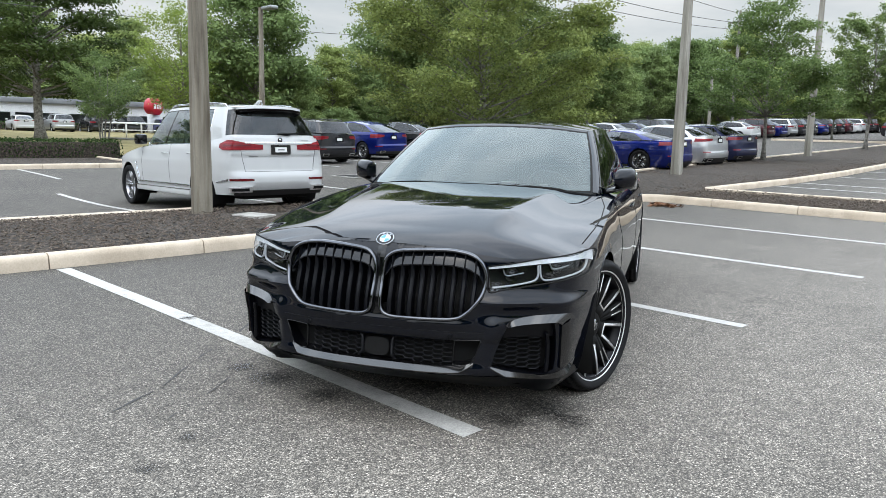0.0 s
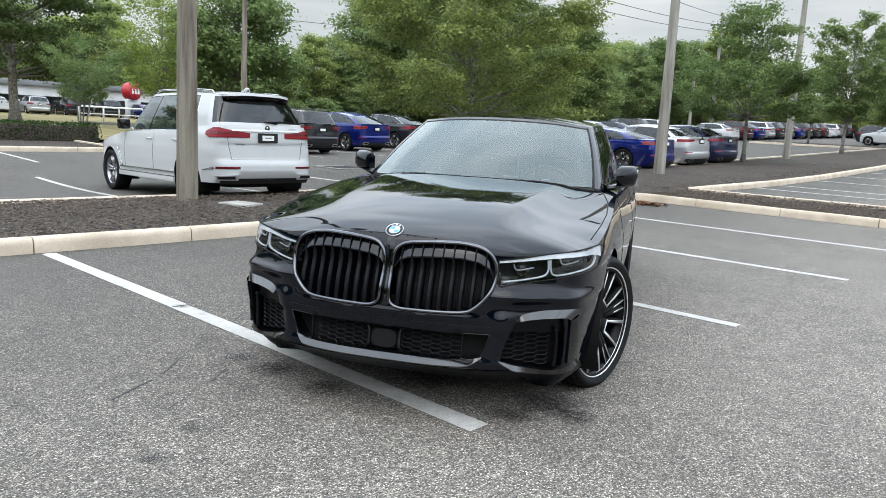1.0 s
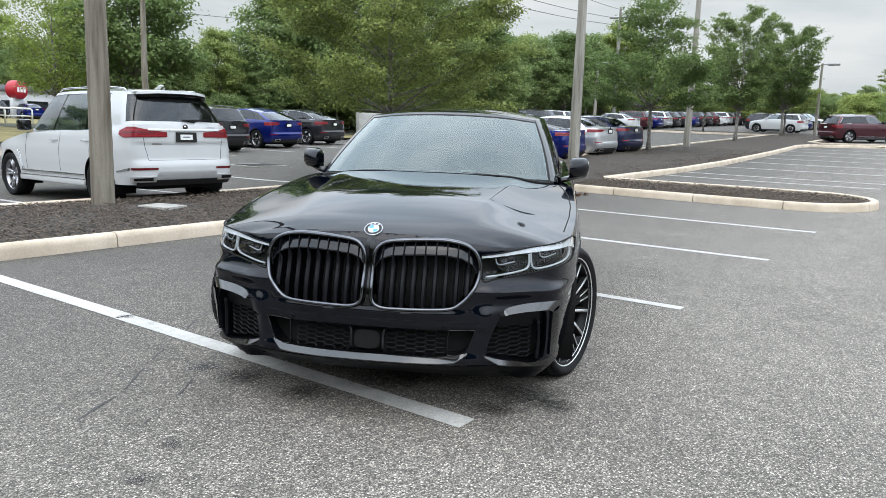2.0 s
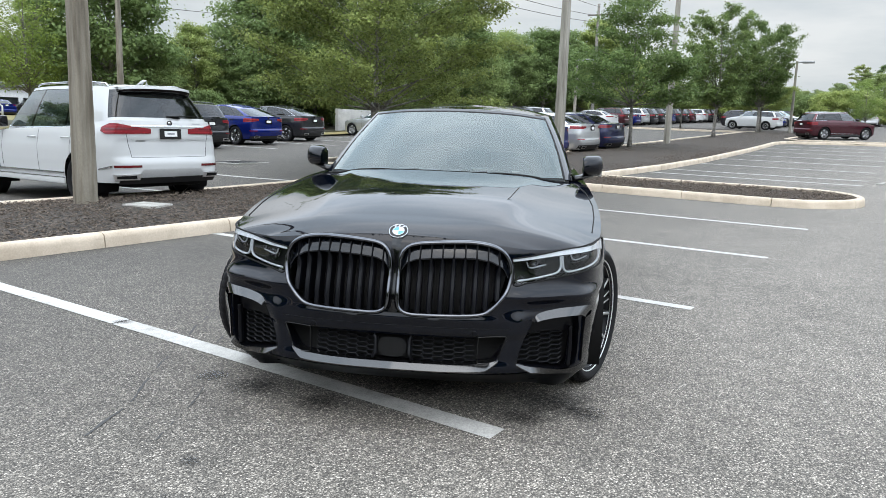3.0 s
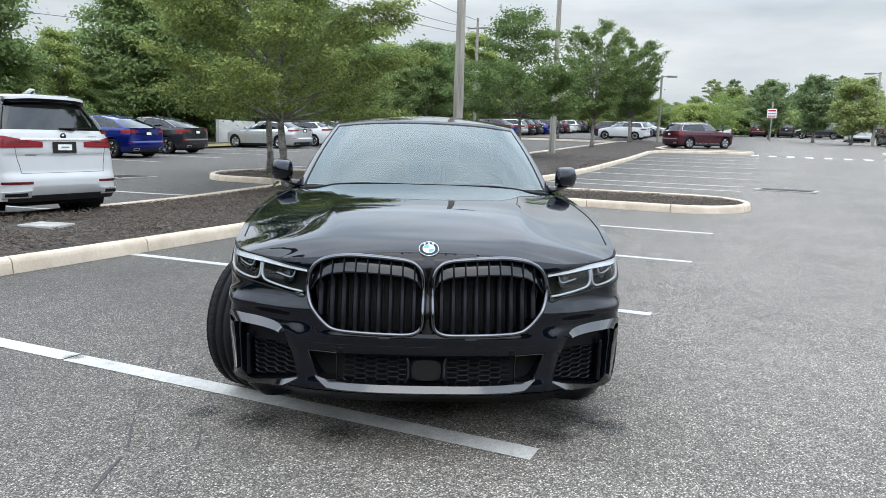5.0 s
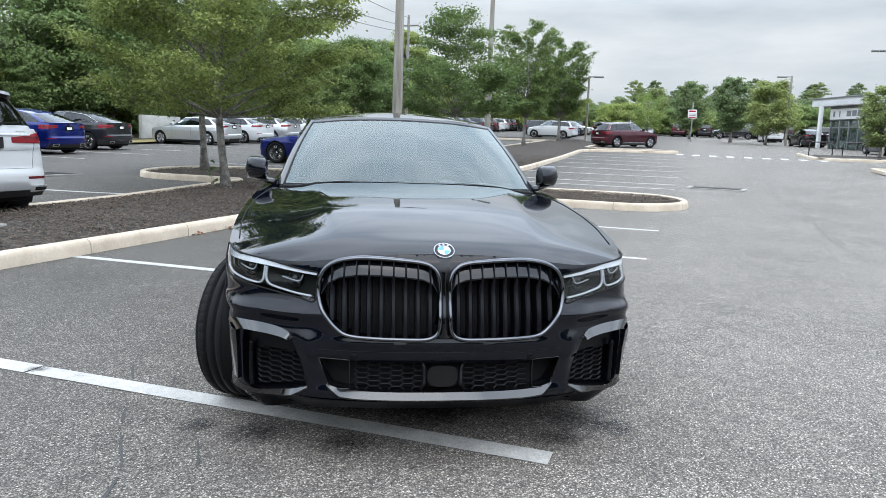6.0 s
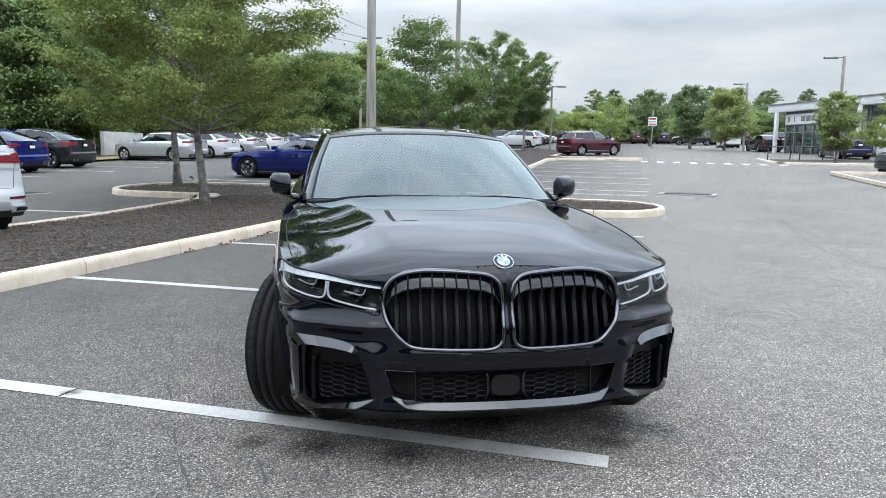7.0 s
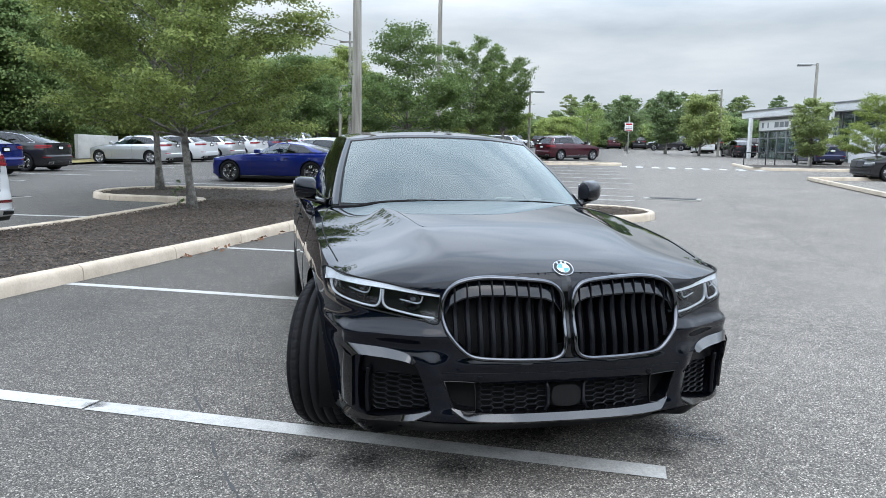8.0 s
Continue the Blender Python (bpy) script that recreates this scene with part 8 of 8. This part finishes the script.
def showroom():
    a, b = Vector((10.25, 62.3)), Vector((21.6, 38.8))
    d = (b - a).normalized()
    n = Vector((d.y, -d.x))
    yaw = math.degrees(math.atan2(d.y, d.x))
    z0 = 1.25
    top = thing("showroom", "glass-fronted car showroom with a white roof fascia", "building", pose(a.x, a.y, z0, 0, 0, yaw) @ Matrix.Diagonal((1.1, 1.1, 1.1, 1)), kind="")
    L = (b - a).length / 1.1
    def slab(name, x0, x1, y0, y1, z1, z2, mat, label="", bev=0.01):
        bm = bmesh.new()
        box(bm, x0, x1, y0, y1, z1, z2, bev)
        return part(name, bm, M[mat], top, label)
    slab("roof", -1.3, L, -0.7, 9, 3.55, 4.05, "wall_white", "white flat roof fascia")
    slab("roof_edge", -1.4, L, -0.8, 9.1, 4.05, 4.13, "bld_grey")
    slab("floor_slab", -0.3, L, -0.3, 9, -0.5, 0.12, "paver")
    slab("rear_wall", 0, L, 7.0, 7.2, 0.1, 0.9, "wall_white")
    slab("rear_glazing", 0, L, 7.08, 7.12, 0.9, 3.55, "glass")
    slab("end_glazing", 0.0, 0.04, 0.1, 7, 0.1, 3.55, "glass")
    slab("header", 0, 8.2, -0.1, 0.1, 2.55, 3.55, "bld_grey", "dark grey cladding over the doors")
    sign = slab("sign_board", 0.2, 4.6, -0.22, -0.1, 2.62, 3.35, "white", "white sign board with unreadable dark marks")
    for x0, x1 in ((0.55, 0.75), (1.2, 1.32), (2.0, 2.45), (2.55, 3.0), (3.1, 3.5), (3.75, 4.2)):
        slab("sign_mark", x0, x1, -0.235, -0.215, 2.8, 3.18, "bld_grey", "", 0.0)
    for k in range(9):
        x = 0.1 + k * 1.0
        slab("mullion", x - 0.035, x + 0.035, -0.08, 0.08, 0.1, 2.55, "steel")
        if k < 8:
            slab("window_pane", x + 0.035, x + 0.965, -0.01, 0.01, 0.15, 2.5, "glass")
            slab("transom", x + 0.035, x + 0.965, -0.04, 0.04, 2.02, 2.08, "steel")
    slab("wall_panel", 9.3, 13.2, -0.15, 0.15, 0.1, 2.45, "wall_white", "plain white wall panel")
    for k in range(14):
        x = 8.4 + k * 1.05
        slab("upper_mullion", x - 0.03, x + 0.03, -0.06, 0.06, 2.45, 3.55, "steel")
        slab("upper_pane", x + 0.03, x + 1.02, -0.01, 0.01, 2.5, 3.5, "glass")
    slab("wall_panel", 14.3, L, -0.15, 0.15, 0.1, 2.45, "wall_white", "plain white wall panel")
    slab("column", -0.12, 0.12, -0.9, -0.68, -0.3, 3.55, "wall_white")
    slab("column", 8.3, 8.5, -0.9, -0.7, -0.3, 3.55, "wall_white")
    return top


showroom()


def rack(x, y, turn):
    bm = bmesh.new()
    tube(bm, [(-0.6, 0, -0.05), (-0.6, 0, 0.72), (-0.5, 0, 0.82), (0.5, 0, 0.82), (0.6, 0, 0.72), (0.6, 0, -0.05)], 0.03, 8)
    return solid("bike_rack", bm, M["trim_black"], "black tubular bicycle rack beside the entrance bed", "bike rack", pose(x, y, G(x, y), 0, 0, turn), "bike racks")


rack(7.2, 44.3, -10)
rack(8.9, 44.1, -10)


def round_sign():
    x, y = -69.2, 29.3
    top = thing("dealer_sign", "red oval roadside sign on a grey plinth, lettering unreadable", "sign", pose(x, y, G(x, y), 0, 0, 25))
    bm = bmesh.new()
    box(bm, -0.15, 0.15, -0.75, 0.75, 0.0, 1.9, 0.03)
    part("plinth", bm, M["wall_white"], top)
    part("sign_drum", lathe(bmesh.new(), [(0.001, -0.5), (0.78, -0.5), (0.82, -0.44), (0.82, 0.44), (0.78, 0.5), (0.001, 0.5)], 40), M["sign_red"], top, "red drum", at=pose(0, 0, 2.65, 0, 0, -90))
    for k in (-1, 0, 1):
        bm = bmesh.new()
        box(bm, 0.505, 0.52, k * 0.38 - 0.13, k * 0.38 + 0.13, 2.42, 2.88, 0.0)
        part("sign_bar", bm, M["white"], top)


round_sign()


def lot_sign():
    x, y = -0.2, 72
    top = thing("lot_sign", "white and red notice board on a steel post", "sign", pose(x, y, G(x, y), 0, 0, -5) @ Matrix.Diagonal((0.8, 0.8, 0.92, 1)))
    bm = bmesh.new()
    box(bm, -0.06, 0.06, -0.06, 0.06, -0.1, 4.0, 0.01)
    part("post", bm, M["steel"], top)
    bm = bmesh.new()
    box(bm, -0.5, 0.5, -0.1, -0.06, 2.4, 3.3, 0.01)
    part("board", bm, M["white"], top)
    for z0, z1, mat in ((3.05, 3.22, "sign_red"), (2.82, 2.88, "bld_grey"), (2.66, 2.72, "bld_grey"), (2.46, 2.56, "sign_red")):
        bm = bmesh.new()
        box(bm, -0.4, 0.4, -0.112, -0.1, z0, z1)
        part("sign_bar", bm, M[mat], top)


lot_sign()


def far_hall(x, y, turn, L, h, label):
    top = thing("far_building", label, "building", pose(x, y, G(x, y), 0, 0, turn))
    bm = bmesh.new()
    box(bm, 0, L, 0, 12, -1, h, 0.05)
    part("wall", bm, M["wall_white"], top)
    bm = bmesh.new()
    box(bm, -0.3, L + 0.3, -0.4, 12.2, h, h + 0.5, 0.05)
    part("roof", bm, M["bld_grey"], top)
    n = int(L / 2.2)
    for k in range(n):
        bm = bmesh.new()
        box(bm, 0.4 + k * 2.2, 2.2 + k * 2.2, -0.06, 0.02, 0.3, h - 0.9)
        part("window", bm, M["dark_glass"], top)
    return top


far_hall(-79, 8, 75, 34, 2.6, "long low white showroom far beyond the lawn")
far_hall(-14, 175, 0, 46, 9.0, "pale low building far behind the trees")


def cable(a, b, sag):
    a, b = Vector(a), Vector(b)
    pts = []
    for t in np.linspace(0, 1, 30):
        p = a.lerp(b, t)
        pts.append((p.x, p.y, p.z - 4 * sag * t * (1 - t)))
    solid("overhead_cable", tube(bmesh.new(), pts, 0.018, 5), M["wire"], "thin dark overhead cable", "cable", group="cables")


cable((-22.7, 54.7, 11.3), (-17.6, 24, 9.6), 0.3)
cable((-22.7, 54.7, 10.6), (-19.4, 24, 8.6), 0.3)
cable((-22.7, 54.7, 10.1), (-19.6, 24, 8.0), 0.3)
cable((-39.0, 6, 7.2), (-42.5, 40, 9.3), 0.25)


def utility_pole(x, y, h):
    top = thing("utility_pole", "grey wooden utility pole with a crossarm", "utility pole", pose(x, y, G(x, y)))
    part("shaft", tube(bmesh.new(), [(0, 0, -0.3), (0, 0, h * 0.5), (0, 0, h)], [0.15, 0.13, 0.10], 10), M["bark"], top)
    bm = bmesh.new()
    box(bm, -0.9, 0.9, -0.05, 0.05, h - 0.9, h - 0.78, 0.01)
    part("crossarm", bm, M["bark"], top)


utility_pole(-22.7, 54.7, 9.8)

# ---- the crowded far rows ----
random.seed(4)
far_models = {
    "red": parked_car("crossover", "red_paint", -24.2, 61, 180, "maroon sport utility car in the far row", lite=True),
    "blue": parked_car("sedan", "blue_paint", -24.4, 64.2, 180, "blue saloon in the far row", lite=True),
    "silver": parked_car("crossover", "silver_paint", -24.6, 67.4, 180, "silver sport utility car in the far row", lite=True),
    "black": parked_car("crossover", "grey_paint", -24.8, 70.6, 180, "black sport utility car in the far row", lite=True),
    "white": parked_car("sedan", "white_paint", -22.9, 54.5, 180, "white saloon in the far row", lite=True),
}


def far_copy(key, x, y, heading):
    ob = far_models[key]
    L = 4.85
    c, s = math.cos(radians(heading)), math.sin(radians(heading))
    z = (G(x + 1.5 * c, y + 1.5 * s) + G(x - 1.5 * c, y - 1.5 * s)) / 2
    return copy_thing(ob, pose(x + L / 2 * c, y + L / 2 * s, z, 0, 0, heading))


keys = ["black", "black", "silver", "blue", "red", "black", "black", "white"]
for k in range(9):
    far_copy(keys[(k * 3) % 8], -25.0 - 0.1 * k, 74 + 3.1 * k, 180)
for k in range(7):
    far_copy(keys[(k * 5 + 1) % 8], -14.2, 72 + 3.1 * k, 0)
for k in range(8):
    far_copy(keys[(k * 3 + 2) % 8], -27 + 3.0 * k, 98 + 0.2 * k, 90)
for k in range(6):
    far_copy(keys[(k * 5 + 4) % 8], -2 + 3.2 * k, 100, 90)
for k in range(10):
    far_copy(keys[(k * 3 + 1) % 8], -72 + 0.5 * k, 12 + 3.0 * k, 175)
for x, y, key, h in ((-26.0, 46.4, "black", 180), (-26.1, 49.6, "silver", 180), (7.5, 80, "white", 95), (12, 78, "black", 95), (15.5, 77, "silver", 95)):
    far_copy(key, x, y, h)
